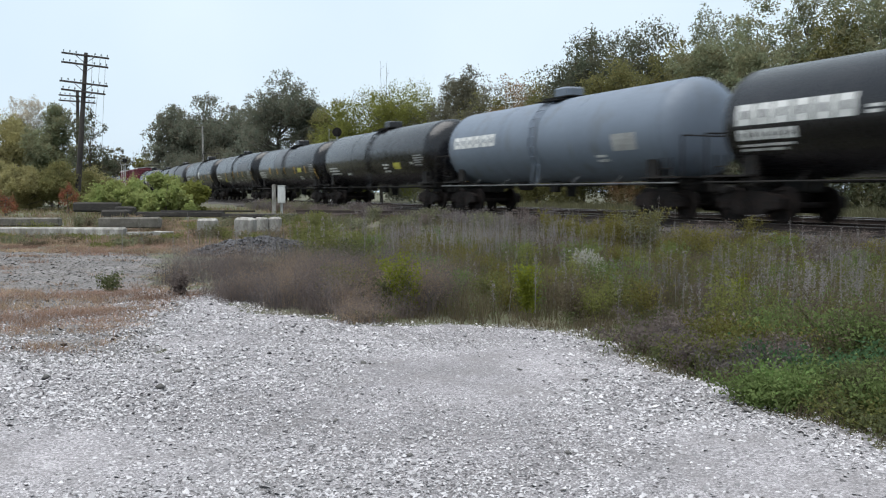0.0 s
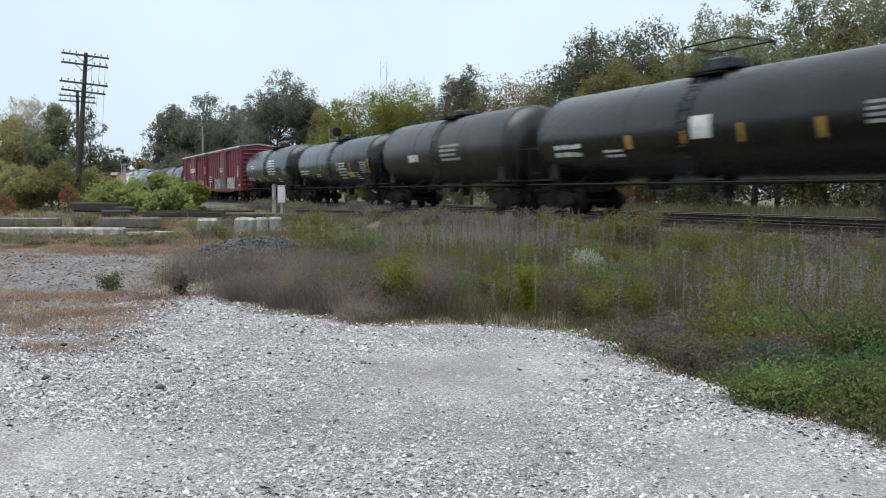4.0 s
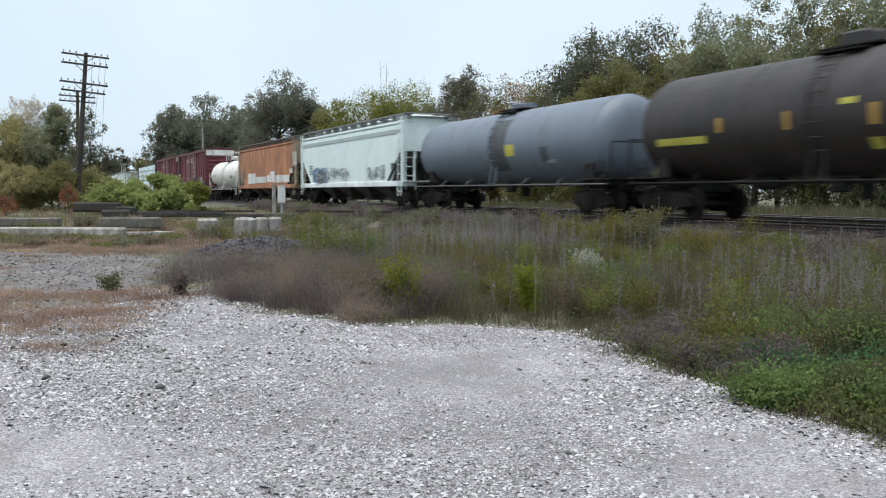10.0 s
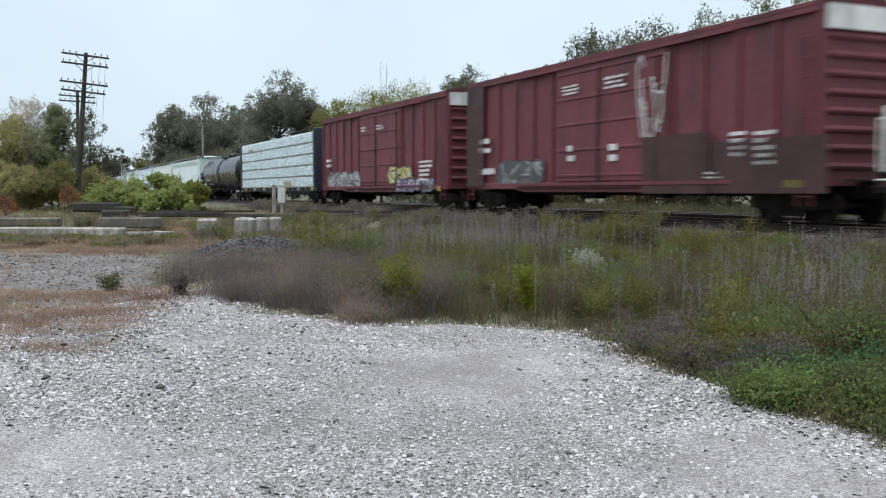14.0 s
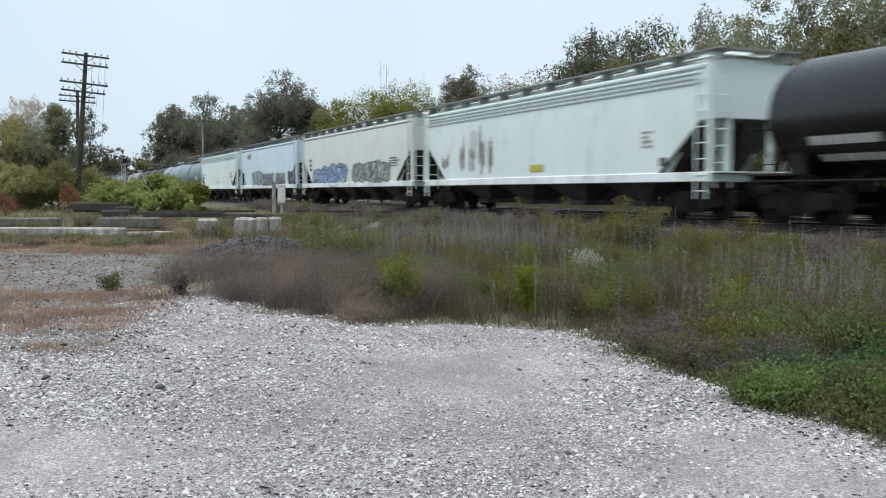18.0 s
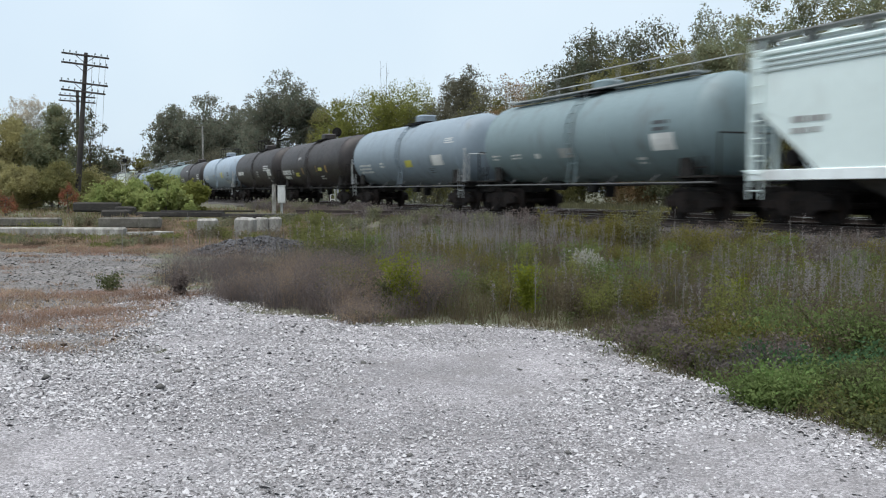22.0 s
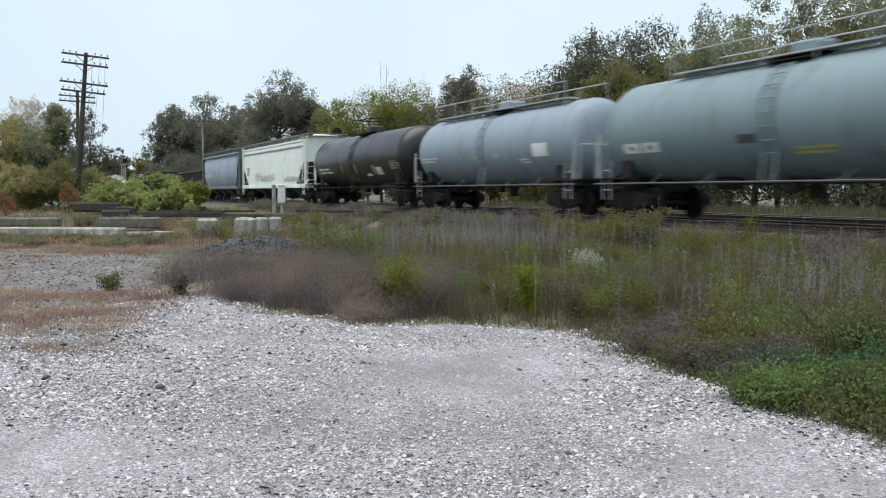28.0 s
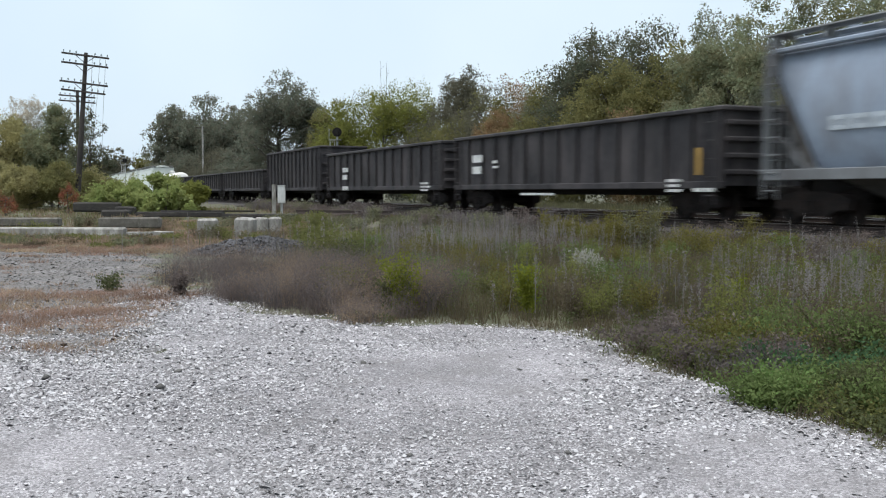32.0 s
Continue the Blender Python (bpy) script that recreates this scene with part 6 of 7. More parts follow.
for i, (b0, b1, d, z, h) in enumerate(((-0.392, -0.343, 50, 0.5, 0.5), (-0.348, -0.327, 48, 0.3, 0.5), (-0.362, -0.333, 47, 0.2, 0.45))):
    dumped("timber_beam", "short dark creosoted timber in a rough stack", "timber", b0, b1, d, z, h, 0.5, M_CREOSOTE, 4 - 3 * i, 30 + i, "timbers")
ra, rb_ = (-0.156 * 43.5, 43.5), (0.14 * 37.5, 37.5)
thing("spare_rail", "rusty spare rail lying in weeds beside the line", "rail", shape=Shape().loft([[(p[0] + a * 0.2, p[1] + a, 0.56 + b) for a, b in
      ((-0.07, 0), (0.07, 0), (0.03, 0.05), (0.035, 0.16), (-0.035, 0.16), (-0.03, 0.05))] for p in (ra, rb_)]), material=M_RUST)


# ---- stones ----
def stones(name, label, xy, z, size, material, seed, kind="stuff", category="stones"):
    rng = np.random.default_rng(seed)
    n = len(xy)
    base = np.array([(1, 0, 0), (0, 1, 0), (-1, 0, 0), (0, -1, 0), (0, 0, 1), (0, 0, -1.0)])
    tri = np.array([(0, 1, 4), (1, 2, 4), (2, 3, 4), (3, 0, 4), (1, 0, 5), (2, 1, 5), (3, 2, 5), (0, 3, 5)])
    if kind == "stuff":       # bedded chips: no underside
        base, tri = base[:5], tri[:4]
    k = len(base)
    v = base[None] * rng.uniform(0.65, 1.3, (n, k, 1)) + rng.normal(0, 0.16, (n, k, 3))
    v[:, :, 2] *= rng.uniform(0.25, 0.6, n)[:, None]
    a = rng.uniform(0, 6.28, n)
    c, s_ = np.cos(a)[:, None], np.sin(a)[:, None]
    v = np.stack([v[:, :, 0] * c - v[:, :, 1] * s_, v[:, :, 0] * s_ + v[:, :, 1] * c, v[:, :, 2]], -1)
    tilt = rng.normal(0, 0.28, (n, 2))
    v[:, :, 2] += v[:, :, 0] * tilt[:, :1] + v[:, :, 1] * tilt[:, 1:]
    v = v * size[:, None, None] + np.concatenate([xy, z[:, None]], 1)[:, None]
    me = raw_mesh(name, v.reshape(-1, 3), (tri[None] + k * np.arange(n)[:, None, None]).reshape(-1, 3))
    me.materials.append(material)
    return tagged(new(name, me), label, category, kind=kind)


rng = np.random.default_rng(11)
n = 230000
yy = 4.2 + 11.5 * rng.random(n) ** 1.4
xx = (rng.random(n) * 2 - 1) * (yy * 0.5 + 0.3)
edge = gap_to(LOT, xx, yy) + 0.12 * ripple(xx, yy, 2.3)
keep = edge > rng.normal(-0.05, 0.14, n) - np.where(xx < -2.4, np.abs(rng.normal(0, 0.9, n)), 0)
worn = smooth(-0.2, 0.7, ripple(xx * 0.5 + 0.4 * yy, yy * 0.35, 1.2))
keep &= rng.random(n) < 0.9 + 0.1 * worn
xx, yy = xx[keep], yy[keep]
sz = np.clip(rng.lognormal(-5.02, 0.45, len(xx)), 0.004, 0.02) * (0.85 + 0.03 * yy)
reach = smooth(-0.5, 0.6, 0.45 * ripple(xx * 0.45 + 1.7, yy * 0.6, 1.1) + 0.5 * smooth(0.5, -2.5, xx) * smooth(5.2, 7.5, yy) + 0.6 * smooth(0.2, 1.5, xx) - 0.15 * smooth(6.2, 5.0, yy))
sz = sz * (0.74 + 0.42 * reach)
grey = rng.random(len(xx)) < 0.17 - 0.08 * reach
for name_, lab, sel, m in (("gravel_stones", "loose pale crushed limestone chips", ~grey, M_STONE), ("grey_gravel_stones", "loose mid-grey crushed stone chips", grey, M_GREYCHIP)):
    stones(name_, lab, np.stack([xx[sel], yy[sel]], 1), ground_z(xx[sel], yy[sel]) + 0.012 + sz[sel] * 0.26, sz[sel], m, 12)
n = 26000
xx, yy = rng.uniform(-8, -2.2, n), 8 + 6 * rng.random(n) ** 1.5
keep = (gap_to(LOT, xx, yy) < 0.1) & (gap_to(LANE, xx, yy) > rng.normal(0.1, 0.1, n)) & (ripple(xx * 1.3, yy * 1.7, 1.3) + rng.normal(0, 0.5, n) > 0.1 + 0.7 * smooth(10.5, 13, yy))
xx, yy = xx[keep], yy[keep]
sz = rng.uniform(0.006, 0.02, len(xx))
stones("scattered_chips", "scattered white limestone chips on worn ground", np.stack([xx, yy], 1), ground_z(xx, yy) + 0.006 + sz * 0.2, sz, M_STONE, 16)
n = 30000
xx, yy = rng.uniform(-16, -3, n), rng.uniform(9, 27, n)
keep = ~inside(LOT, xx, yy) & (inside(LANE, xx, yy) | (rng.random(n) < 0.25)) & (xx < -3.0 - 0.1 * (yy - 9))
xx, yy = xx[keep], yy[keep]
sz = rng.uniform(0.012, 0.04, len(xx))
stones("lane_stones", "thin grey gravel on an old track", np.stack([xx, yy], 1), ground_z(xx, yy) + sz * 0.2, sz, M_LANE, 13)
n = 16000
ss, dd = rng.uniform(2, 75, n), LINE - rng.uniform(0.8, 3.1, n)
q = np.array([along(a, b) for a, b in zip(ss, dd)])
zb = np.interp(LINE - dd, [0.8, 1.45, 1.7, 2.3, 2.9, 3.2], [0.56, 0.56, 0.545, 0.4, 0.3, 0.26])
sz = rng.uniform(0.02, 0.045, n)
stones("ballast_stones", "dark crushed ballast stones on the track shoulder", q[:, :2], np.maximum(zb, ground_z(q[:, 0], q[:, 1])) + 0.005, sz, M_BALLAST, 14)
for i, (x, y, r) in enumerate(((-0.71, 8.35, 0.035), (-2.2, 7.25, 0.05), (-2.26, 7.95, 0.042), (-3.27, 7.65, 0.045), (0.66, 8.02, 0.036), (2.12, 6.5, 0.042), (-0.19, 5.4, 0.028), (0.73, 5.42, 0.03), (1.16, 7.6, 0.03), (-0.72, 6.2, 0.03), (-2.55, 8.6, 0.03), (0.62, 4.75, 0.025))):
    stones("stone", "loose dark grey stone lying on pale gravel", np.array([[x, y]]), np.array([0.012 + r * 0.35]), np.array([r]), M_DARKSTONE, 40 + i, kind="thing", category="stone")["group"] = "dark stones"
n = 10000
aa, rr = rng.uniform(0, 6.283, n), np.sqrt(rng.random(n))
mx, my = -4.6 + 1.9 * rr * np.cos(aa), 24.0 + 1.7 * rr * np.sin(aa)
mz = ground_z(mx, my) + 0.38 * (1 - rr ** 1.6) + 0.05 * ripple(mx, my, 3)
stones("gravel_heap", "low heap of dark grey crushed stone", np.stack([mx, my], 1), mz, rng.uniform(0.02, 0.052, n), M_HEAP, 15, category="gravel heap")


# ---- weeds ----
def blades(xy, h, w, rng, lean=0.35):
    """Bent three-cornered blades: root, middle, tip."""
    n = len(xy)
    a = rng.uniform(0, 6.283, n)
    side = np.stack([np.cos(a), np.sin(a), 0 * a], 1) * (w / 2)[:, None]
    b = rng.uniform(0, 6.283, n)
    off = np.stack([np.cos(b), np.sin(b), 0 * b], 1) * (h * np.abs(rng.normal(0, lean, n)))[:, None]
    root = np.concatenate([xy, ground_z(xy[:, 0], xy[:, 1])[:, None] - 0.01], 1)
    up = np.array([0, 0, 1.0])
    mid = root + off * 0.35 + up * (h * 0.6)[:, None]
    tip = root + off + up * h[:, None]
    v = np.stack([root - side, root + side, mid + side * 0.7, mid - side * 0.7, tip + side * 0.12, tip - side * 0.12], 1).reshape(-1, 3)
    k = 6 * np.arange(n)[:, None]
    return v, np.concatenate([k + [0, 1, 2, 3], k + [3, 2, 4, 5]]), tip


def tuft(xy, per, spread, rng):
    return np.repeat(xy, per, 0) + rng.normal(0, spread, (len(xy) * per, 2))


def stuff(name, label, v, f, material):
    me = raw_mesh(name, v, f)
    me.materials.append(material)
    return tagged(new(name, me), label, name.replace("_", " "), kind="stuff")


def leaves_on(stems, h, count, size, rng, low=0.1):
    """Leaf centres up the stems of herbs."""
    n = len(stems)
    k = rng.uniform(low, 1, (n, count))
    c = np.repeat(np.concatenate([stems, ground_z(stems[:, 0], stems[:, 1])[:, None]], 1)[:, None], count, 1)
    c[:, :, 2] += k * h[:, None]
    sp = (0.05 + 0.16 * h)[:, None] * (1.1 - 0.6 * k)
    c[:, :, 0] += rng.normal(0, 1, (n, count)) * sp
    c[:, :, 1] += rng.normal(0, 1, (n, count)) * sp
    return c.reshape(-1, 3)


def field(n, seed, x0=-16, x1=19, y0=4.6, y1=46, power=1.6):
    """Places among the weeds, thicker near the lot."""
    r = np.random.default_rng(seed)
    y = y0 + (y1 - y0) * r.random(n) ** power
    x = np.clip(y * 0.53 + 0.6, 0, x1) * (2 * r.random(n) - 1)
    d = x * CT + y * ST
    ok = (gap_to(LOT, x, y) < r.normal(-0.06, 0.09, n)) & (d < 15.2 + r.normal(0, 0.25, n)) & (x > x0)
    return np.stack([x[ok], y[ok]], 1), r


def tall(x, y):
    """How high the weeds stand, by place."""
    e = -gap_to(LOT, x, y)
    h = 0.22 + 0.38 * smooth(0.1, 1.6, e)
    west = smooth(-3.3, -4.3, x + 0.05 * (y - 10))
    h = h * (1 - west) + 0.10 * west
    d = x * CT + y * ST
    return h * (1 - 0.35 * smooth(12.5, 15, d)) * (0.8 + 0.35 * ripple(x, y, 0.8))


def brown_zone(x, y):
    return smooth(1.25, 0.7, np.hypot((x + 2.0) / 1.75, (y - 13.3) / 2.4))


def west_zone(x, y):
    return smooth(-3.1, -4.0, x + 0.06 * (y - 10))


p, rng = field(26000, 101)
x, y = p.T
bz, wz = brown_zone(x, y), west_zone(x, y)
pick = (rng.random(len(p)) < (1 - bz) * (1 - 0.93 * wz)) & (x > -2.4 + 0.04 * (y - 9) - 1.2 * (y > 14))
q = tuft(p[pick], 9, 0.06, rng)
h = np.maximum(tall(*q.T), 0.08) * rng.uniform(0.35, 1.0, len(q)) * (0.72 + 0.5 * ripple(q[:, 0] + 5, q[:, 1], 1.9))
h = np.maximum(h, 0.05)
half = rng.random(len(q)) < (0.5 + 0.3 * ripple(q[:, 0], q[:, 1], 0.7)) * smooth(0.1, 0.9, -gap_to(LOT, *q.T) + 0.5 * smooth(1.2, 2.4, q[:, 0]))
for nm, lab, sel, m in (("green_grass", "rank green grass and weeds", half, G_GREEN), ("dry_grass", "dry straw-brown grass among weeds", ~half, G_DRY)):
    v, f, _ = blades(q[sel], h[sel], np.full(sel.sum(), 0.008) * (0.7 + q[sel][:, 1] * 0.05), rng, 0.6)
    stuff(nm, lab, v, f, m)
# straw and rust grass on the worn ground to the west
wp, rng = field(30000, 102, power=1.2)
x, y = wp.T
patch = 0.6 * ripple(x * 0.55 + 3, y * 1.1, 1.25) + 0.45 * ripple(x, y * 1.6, 2.3)
band = smooth(10.6, 12.2, y) * smooth(15.2, 13.6, y) + smooth(22.5, 24.5, y) - 0.25 * smooth(11.5, 9.5, y) - 0.7 * smooth(15, 16, y) * smooth(23, 22, y)
sel = (west_zone(x, y) > rng.random(len(wp))) & (patch + 0.75 * band + rng.normal(0, 0.16, len(wp)) > 0.16)
q = tuft(wp[sel], 18, 0.085, rng)
h = rng.uniform(0.02, 0.075, len(q)) * (1 + 0.5 * ripple(*q.T, 0.9))
half = rng.random(len(q)) < 0.3 + 0.45 * ripple(q[:, 0], q[:, 1], 0.8)
for nm, lab, s2, m in (("straw_grass", "short bleached straw grass", half, G_STRAW), ("rust_grass", "short rusty pink grass", ~half, G_RUST)):
    v, f, _ = blades(q[s2], np.abs(h[s2]) + 0.03, np.full(s2.sum(), 0.006) * (0.7 + q[s2][:, 1] * 0.05), rng, 1.7)
    stuff(nm, lab, v, f, m)
# bare brown weeds in front of the heap
sx, sy = rng.uniform(-5.6, 0.2, 600), rng.uniform(10.9, 19.5, 600)
ok = (gap_to(LOT, sx, sy) < -0.12) & (np.hypot((sx + 1.75) / 1.75, (sy - 13.2) / 2.5) < 1.05)
ok |= (np.hypot((sx + 4.6) / 0.9, (sy - 17.2) / 1.8) < 1) & (rng.random(600) < 0.25)
sx, sy = sx[ok][:130], sy[ok][:130]
sh_ = rng.uniform(0.3, 0.74, len(sx)) * (0.5 + 0.5 * smooth(0.0, 0.9, -gap_to(LOT, sx, sy)))
kinds = rng.choice(3, len(sx), p=(0.46, 0.32, 0.22))
for kind, (nm, lab, m, per) in enumerate((("brown_weeds", "bare brown-grey dead weeds", G_BROWN, 150), ("grey_twigs", "dark grey twiggy dead weeds", G_TWIG, 130), ("straw_weeds", "pale straw-coloured dead weeds", G_STRAWDULL, 170))):
    k = np.repeat(np.flatnonzero(kinds == kind), per)
    hh = sh_[k] * rng.uniform(0.35, 1.05, len(k))
    q = np.stack([sx[k], sy[k]], 1) + rng.normal(0, 0.13, (len(k), 2))
    v, f, tip = blades(q, hh, np.full(len(q), 0.005), rng, 0.6)
    stuff(nm, lab, v, f, m)
    c = np.repeat(tip, 9, 0) + rng.normal(0, 1, (len(tip) * 9, 3)) * [0.06, 0.06, 0.08] - [0, 0, 0.08]
    tagged(new(nm.replace("weeds", "seeds").replace("twigs", "seeds"), leaf_mesh("seed_heads", c, 0.0085, rng, m, tri=True)), "fine seed heads on " + lab, "seed heads", kind="stuff")
# rough growth between the lot and the line, to the left
n = 9000
fx, fy = rng.uniform(-36, 2, n), rng.uniform(27, 66, n)
ok = (fx * CT + fy * ST < 15.0) & (fx > -0.56 * fy) & (ripple(fx * 0.3, fy * 0.3, 1.0) + rng.normal(0, 0.5, n) > -0.3)
q = tuft(np.stack([fx[ok], fy[ok]], 1), 7, 0.16, rng)
h = np.clip(rng.normal(0.2, 0.1, len(q)), 0.05, 0.55) * (0.8 + 0.4 * ripple(*q.T, 0.35))
k = rng.random(len(q))
for nm, lab, s2, m in (("rough_grass", "rough olive grass beside the line", k < 0.4, G_OLIVE), ("faded_grass", "faded brown grass beside the line", k >= 0.4, G_STRAWDULL)):
    v, f, _ = blades(q[s2], np.abs(h[s2]), np.full(s2.sum(), 0.03), rng, 0.4)
    stuff(nm, lab, v, f, m)
# leafy herbs, thickest at the lot's edge
p, rng = field(16000, 103)
x, y = p.T
e = -gap_to(LOT, x, y)
near = smooth(2.6, 0.2, e) * smooth(0.6, 1.6, x) * smooth(10.5, 8.5, y)
sel = rng.random(len(p)) < (0.12 + 0.42 * near) * (1 - brown_zone(x, y)) * (1 - 0.95 * west_zone(x, y)) * (x > -2.2)
p = p[sel]
h = np.maximum(tall(*p.T), 0.1) * rng.uniform(0.5, 0.95, len(p)) + 0.05
c = leaves_on(p, h, 70, 0.03, rng)
tagged(new("leafy_herbs", leaf_mesh("leafy_herbs", c, 0.014, rng, G_HERB)), "low dark green leafy herbs", "herbs", kind="stuff")
v, f, _ = blades(p, h, np.full(len(p), 0.008), rng, 0.15)
stuff("herb_stems", "green stems of leafy herbs", v, f, G_HERB)
# tall grey seed stalks
pts = []
for cx, cy, sx, sy, k in ((0.7, 21.5, 1.9, 2.2, 480), (5.9, 13.4, 1.2, 1.1, 110), (3.6, 12.0, 1.6, 1.6, 60), (2.2, 16.5, 2.5, 2.5, 70), (7.2, 15.5, 1.5, 1.5, 60), (4.35, 11.0, 0.5, 0.5, 48), (-4.5, 20, 1.5, 1.5, 30)):
    pts.append(np.stack([rng.normal(cx, sx, k), rng.normal(cy, sy, k)], 1))
p = np.concatenate(pts)
p = p[(gap_to(LOT, *p.T) < -0.3) & (p[:, 0] * CT + p[:, 1] * ST < 15.0)]
h = np.clip(rng.normal(0.6, 0.13, len(p)) + 0.22 * smooth(16, 19, p[:, 1]), 0.3, 1.05)
v, f, tip = blades(p, h, np.full(len(p), 0.011), rng, 0.1)
stuff("grey_stalks", "upright dry grey weed stalks", v, f, G_GREY)
root = np.concatenate([p, ground_z(*p.T)[:, None]], 1)
k = rng.uniform(0.45, 1.02, (len(p), 46, 1))
c = (root[:, None] + (tip - root)[:, None] * k + rng.normal(0, 0.015, (len(p), 46, 3))).reshape(-1, 3)
tagged(new("grey_seed_heads", leaf_mesh("grey_seed_heads", c, 0.0115, rng, G_GREY)), "fluffy grey seed heads", "seed heads", kind="stuff")


BRUSH = {}


def brush(x, y, h, w, m, n, size, seed):
    """One clump of the growth along the line; all of a colour are joined later."""
    r = np.random.default_rng(seed)
    k = max(7, int(w * 9))
    z0 = float(ground_z(x, y)) - 0.02
    a, b = r.normal(0, w * 0.14, (k, 2)), r.normal(0, w * 0.3, (k, 2))
    z = h * r.uniform(0.7, 1.0, k)
    pick, t = r.integers(0, k, n), r.uniform(0.15, 1.0, n)
    xy = a[pick] + (b[pick] - a[pick]) * t[:, None] + r.normal(0, 0.07 * w + 0.03, (n, 2))
    leaves = np.stack([x + xy[:, 0], y + xy[:, 1], z0 + z[pick] * t + r.normal(0, 0.03, n)], 1)
    BRUSH.setdefault(m.name, (m, [], [], [], []))
    for store, part_ in zip(BRUSH[m.name][1:], (leaves, np.full(n, size * 0.66), np.stack([x + a[:, 0], y + a[:, 1]], 1), z)):
        store.append(part_)


def grow_brush():
    r = np.random.default_rng(17)
    for m, leaves, size, stems, z in BRUSH.values():
        c, sz = np.concatenate(leaves), np.concatenate(size)
        colour = m.name.replace("_", " ")
        tagged(new("lineside_brush", leaf_mesh("lineside_brush", c, sz, r, m, tri=True)), "low leafy %s brush along the line" % colour, "brush", kind="stuff")
        v, f, _ = blades(np.concatenate(stems), np.concatenate(z), np.full(len(np.concatenate(z)), 0.012), r, 0.2)
        stuff("brush_stems", "thin stems of %s brush along the line" % colour, v, f, m)


def weed_clump(x, y, h, w, m, label, n, size=0.03, seed=0):
    r = np.random.default_rng(seed)
    root = thing("weed_clump", label, "weed", pose(x, y, float(ground_z(x, y)) - 0.02), group="weed clumps")
    st = Shape()
    k = max(7, int(w * 9))
    stems = [(r.normal(0, w * 0.14), r.normal(0, w * 0.14), r.normal(0, w * 0.3), r.normal(0, w * 0.3), h * r.uniform(0.7, 1.0)) for _ in range(k)]
    for a, b, c_, d, z in stems:
        st.tube((a, b, 0), (c_, d, z), 0.007, 4, 0.003)
    tagged(part("stalk", st, m, root), kind="stuff")
    c = []
    for i in range(int(1.8 * n)):
        a, b, c_, d, z = stems[r.integers(0, k)]
        t = r.uniform(0.15, 1.0)
        s_ = 0.07 * w + 0.03
        c.append((a + (c_ - a) * t + r.normal(0, s_), b + (d - b) * t + r.normal(0, s_), z * t + r.normal(0, 0.03)))
    part("foliage", leaf_mesh("foliage", np.array(c), size * 0.66, r, m, tri=y > 10), m, root)


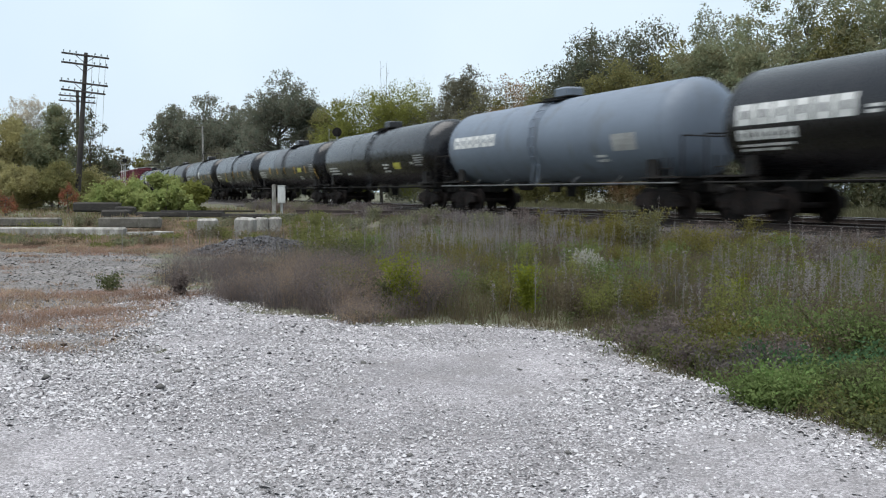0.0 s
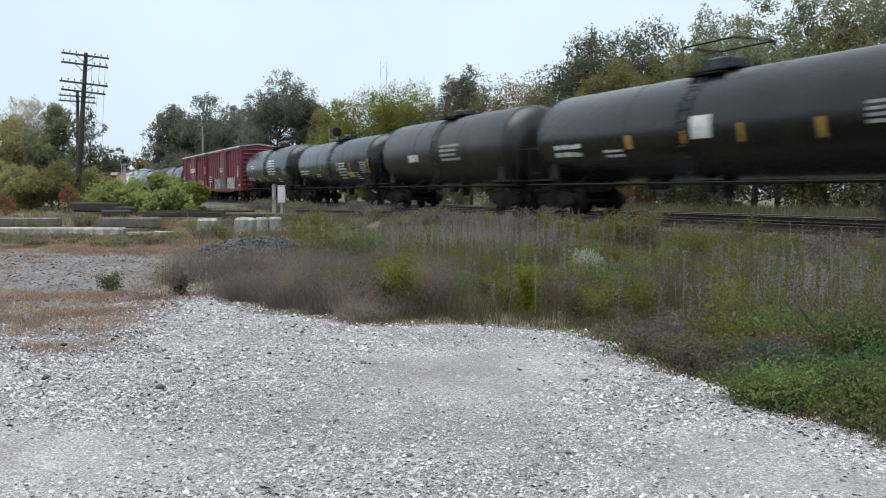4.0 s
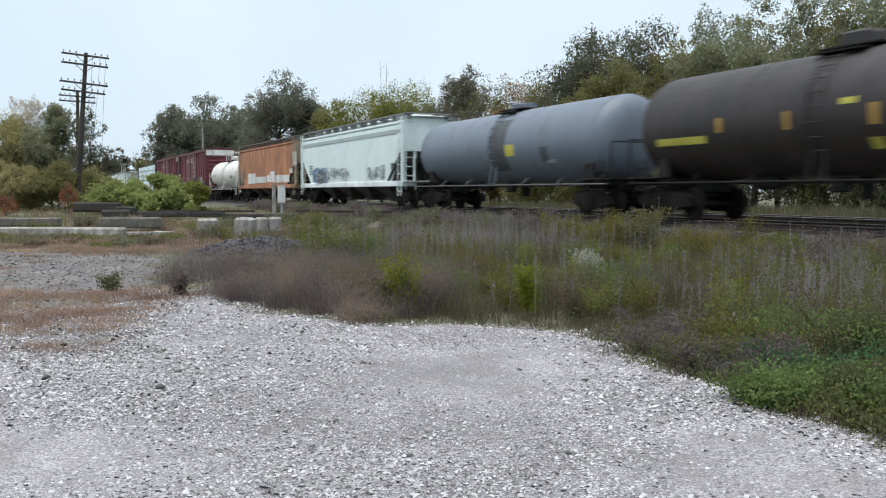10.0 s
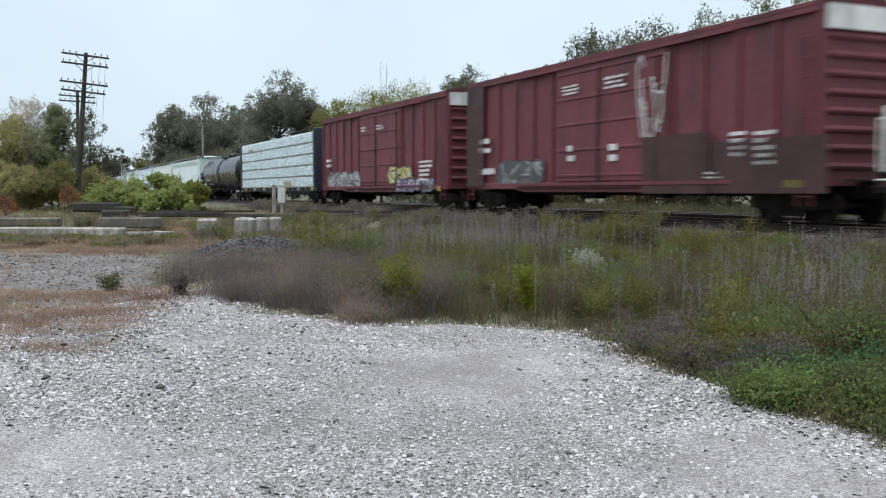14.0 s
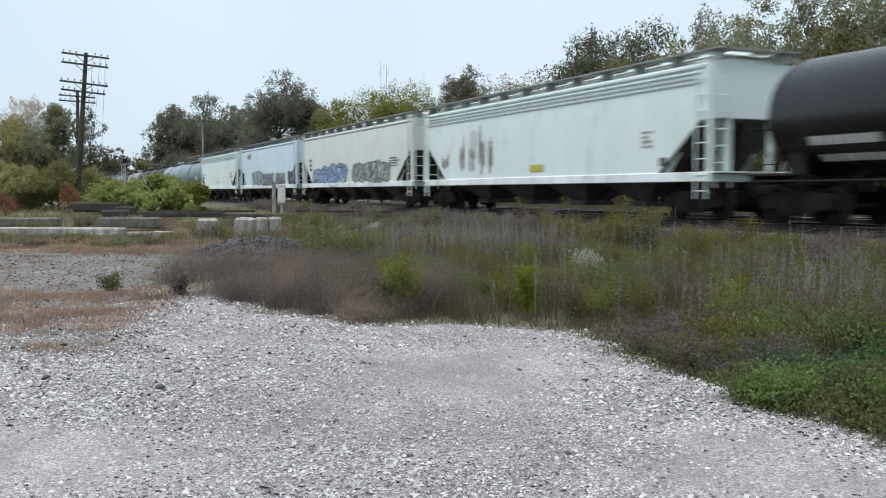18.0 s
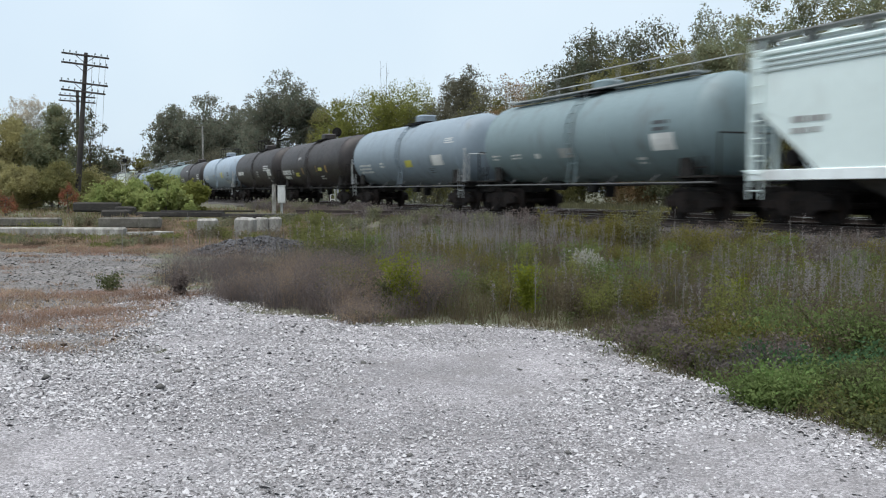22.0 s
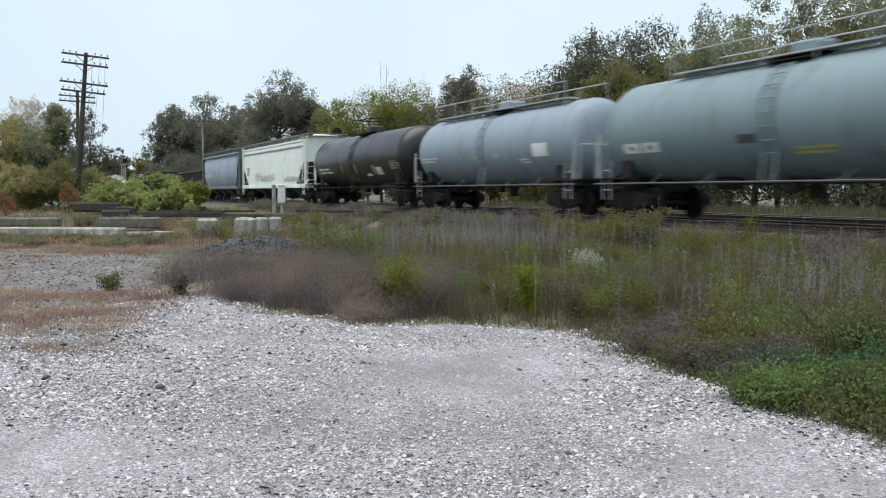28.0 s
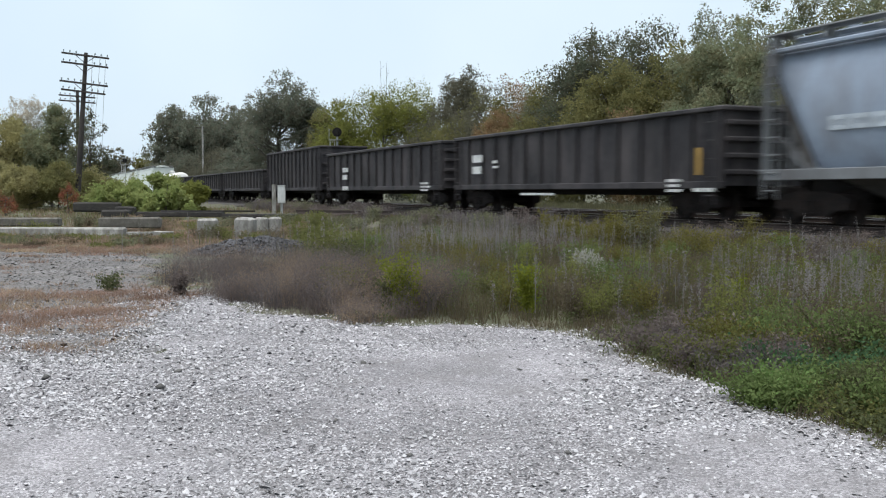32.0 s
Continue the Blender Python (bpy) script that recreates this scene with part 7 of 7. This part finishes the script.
for i, (b, d, h, w, m, lab, n) in enumerate((
        (0.0915, 11.6, 0.74, 0.24, G_LIME, "bright lime-yellow weed in bloom", 700), (-0.042, 11.75, 0.84, 0.42, G_LIME, "tall yellow-green weed clump at the lot's edge", 900),
        (-0.055, 12.0, 0.55, 0.5, G_HERB, "dark green weed clump at the lot's edge", 900), (0.060, 13.0, 0.5, 0.5, G_OLIVE, "dull olive weed clump in the field", 600),
        (0.315, 11.5, 0.62, 0.25, G_LIME, "thin lime-yellow goldenrod in bloom", 160), (-0.142, 24.5, 0.85, 1.3, G_OLIVE, "leafy olive weed clump near the heap", 1500),
        (-0.115, 21.0, 0.75, 1.6, G_OLIVE, "broad olive weed clump by the heap", 1700), (-0.105, 17.5, 0.7, 1.0, G_HERB, "dark green leafy weed clump", 1300),
        (-0.128, 26.5, 1.05, 0.8, G_OLIVE, "tall yellow-green weed clump", 1100), (0.215, 21.5, 1.12, 1.5, G_GOLD, "olive goldenrod clump by the track", 1800),
        (0.125, 24.5, 1.0, 1.2, G_GOLD, "olive goldenrod clump by the track", 1500), (0.168, 22.5, 0.85, 1.3, G_GOLD, "low olive goldenrod by the track", 1300),
        (0.275, 19.0, 0.8, 1.6, G_GOLD, "low olive goldenrod by the track", 1600), (0.33, 17.2, 0.72, 1.3, G_OLIVE, "low weed clump by the track", 1300),
        (0.148, 15.6, 0.62, 0.72, G_ASTER, "clump of small white asters", 700), (0.218, 21.0, 1.18, 1.1, G_BRUSH, "pale seedy goldenrod gone over by the track", 900), (0.12, 15.0, 0.4, 1.2, G_OLIVE, "olive weed clump in the field", 1200),
        (-0.166, 40, 0.62, 1.9, G_BRUSH, "grey-green brush beside the line", 900), (-0.125, 39, 0.62, 1.5, G_BRUSH, "grey-green brush beside the line", 900),
        (-0.095, 37, 0.55, 1.9, G_BRUSH, "grey-green brush beside the line", 900), (-0.05, 36, 0.62, 1.9, G_BRUSH, "grey-green brush beside the line", 900),
        (-0.355, 14.6, 0.32, 0.4, G_HERB, "small green weed on the old lane", 300), (-0.283, 14.0, 0.42, 0.3, G_BROWN, "dead brown weed at the lot's edge", 500),
        (0.222, 9.1, 0.3, 0.6, G_BROWN, "dead brown weed at the lot's edge", 700), (0.262, 8.5, 0.3, 0.6, G_BROWN, "dead brown weed at the lot's edge", 700), (0.40, 7.4, 0.38, 0.7, G_MINT, "blue-green leafy weed at the lot's edge", 900), (0.375, 7.6, 0.36, 0.5, G_BROWN, "dark dead weed at the lot's edge", 700),
        (0.345, 7.5, 0.22, 0.7, G_FRESH, "fresh green low herb at the lot's edge", 900), (0.435, 7.0, 0.3, 0.7, G_FRESH, "fresh green low herb at the lot's edge", 900),
        (0.47, 6.3, 0.36, 0.7, G_HERB, "dark green herb at the lot's edge", 1000), (0.30, 9.2, 0.42, 0.8, G_HERB, "dark green herb clump", 900), (0.24, 9.6, 0.4, 0.9, G_BROWN, "dead brown weed clump", 900),
        (0.36, 8.8, 0.45, 0.9, G_FRESH, "fresh green herb clump", 1100), (0.42, 8.6, 0.5, 0.9, G_FRESH, "fresh green herb clump", 1100), (0.46, 8.2, 0.5, 0.9, G_HERB, "dark green herb clump", 1100))):
    weed_clump(b * d, d, h, w, m, lab, n, 0.016 + 0.0011 * d, 200 + i)
# fresh green herbs hanging over the lot's edge
fr = np.random.default_rng(58)
for i in range(18):
    y = fr.uniform(6.0, 7.0)
    x = np.interp(y, [5.9, 6.3, 6.8, 7.3, 7.9, 8.4, 9.0], [2.66, 2.46, 2.24, 2.2, 2.02, 1.9, 1.95]) + 0.08 + 1.35 * fr.random() ** 1.3
    m, lab = ((G_FRESH, "fresh green low herb at the lot's edge"), (G_FRESH, "fresh green low herb at the lot's edge"), (G_SPROUT, "bright young leafy weed at the lot's edge"), (G_OLIVE, "olive-green leafy weed at the lot's edge"))[i % 4]
    weed_clump(x, y, fr.uniform(0.16, 0.4), fr.uniform(0.4, 0.7), m, lab, 620, 0.021, 300 + i)
for i in range(12):
    y = fr.uniform(7.2, 9.4)
    x = np.interp(y, [7.2, 7.9, 8.4, 9.0, 9.5], [2.2, 2.02, 1.9, 1.95, 1.75]) + 0.1 + 0.7 * fr.random()
    m, lab = ((G_TWIG, "dark grey twiggy weed at the lot's edge"), (G_BROWN, "dead brown weed at the lot's edge"), (G_OLIVE, "olive-green leafy weed at the lot's edge"))[i % 3]
    weed_clump(x, y, fr.uniform(0.25, 0.42), fr.uniform(0.4, 0.7), m, lab, 520, 0.02, 340 + i)
# a strip of brush before the near track
for i in range(64):
    lat, s_ = fr.uniform(13.6, 14.9), 24 + 40 * fr.random()
    x, y, _ = along(s_, lat)
    m = (G_BRUSH, G_TWIG, G_BROWN)[i % 3]
    brush(x, y, fr.uniform(0.45, 0.8), fr.uniform(0.8, 1.6), m, 750, 0.05, 1200 + i)
# weeds before and among the dumped beams
br = np.random.default_rng(91)
for i in range(60):
    d = br.uniform(26, 31.8) if i % 3 else br.uniform(34, 44)
    bb = br.uniform(-0.49, -0.15)
    m, lab = ((G_OLIVE, "olive weed clump before dumped beams"), (G_DRY, "dry brown weed clump before dumped beams"), (G_BRUSH, "grey-green brush among dumped beams"), (G_STRAWDULL, "pale straw weed clump among dumped beams"))[i % 4]
    weed_clump(bb * d, d, br.uniform(0.3, 0.62) * (0.42 if d < 33 and bb < -0.27 else 1.0), br.uniform(0.6, 1.4), m, lab, 320, 0.045, 900 + i)
for i in range(84):
    lat, s_ = br.uniform(13.2, 14.9), br.uniform(2, 26) if i < 46 else br.uniform(1, 15)
    x, y, _ = along(s_, lat)
    m = (G_BROWN, G_TWIG, G_GOLD)[i % 3]
    brush(x, y, br.uniform(0.3, 0.62), br.uniform(0.6, 1.2), m, 750, 0.028, 1000 + i)
grow_brush()
# many more mixed clumps, so that the growth is uneven
wr = np.random.default_rng(77)
made = 0
while made < 150:
    d = 8.0 + 17 * wr.random() ** 1.2
    bb = wr.uniform(-0.12, 0.52)
    wx, lat = bb * d, bb * d * CT + d * ST
    if lat > 14.6 or float(gap_to(LOT, np.array([wx]), np.array([d]))[0]) > -0.25:
        continue
    kind = wr.integers(0, 6)
    m, lab = ((G_BROWN, "dead brown weed clump in the field"), (G_OLIVE, "olive weed clump in the field"), (G_MEADOW, "yellow-green weed clump in the field"), (G_DRY, "dry straw-coloured weed clump in the field"),
              (G_GOLD, "olive-gold weed clump in the field"), (G_FRESH, "fresh green weed clump in the field"))[kind]
    weed_clump(wx, d, wr.uniform(0.35, 0.72), wr.uniform(0.4, 1.0), m, lab, int(wr.uniform(350, 700)), 0.013 + 0.0009 * d, 500 + made)
    made += 1
n = 10000
s_, d_ = 2 + 52 * rng.random(n) ** 1.4, 26.2 + 9 * rng.random(n) ** 1.5
q = np.array([along(a, c_)[:2] for a, c_ in zip(s_, d_)])
q = tuft(q, 3, 0.15, rng)
v, f, _ = blades(q, rng.uniform(0.25, 0.75, len(q)), np.full(len(q), 0.03), rng, 0.4)
stuff("verge_grass", "rank faded olive grass beyond the far track", v, f, G_VERGE)


# ---- motion ----
def motions():
    # every wheel rolls at the train's speed: one turn for all the axles
    rate = math.degrees(SPEED / 0.457)
    walk(AXLES[0], [(i / FPS, pose(0, 0, 0, 0, rate * i / FPS, 0)) for i in range(32 * FPS + 1)])
    rolling = AXLES[0].animation_data
    for axle in AXLES[1:]:
        axle.rotation_mode = "QUATERNION"
        mine = axle.animation_data_create()
        mine.action = rolling.action
        mine.action_slot = rolling.action_slot
    for car, s in TRAIN:
        walk(car, [(t, Matrix.Translation(along(s - SPEED * t, LINE, RAIL)) @ pose(0, 0, 0, 0, 0, TURN - 90)) for t in (0, 32)])


motions()
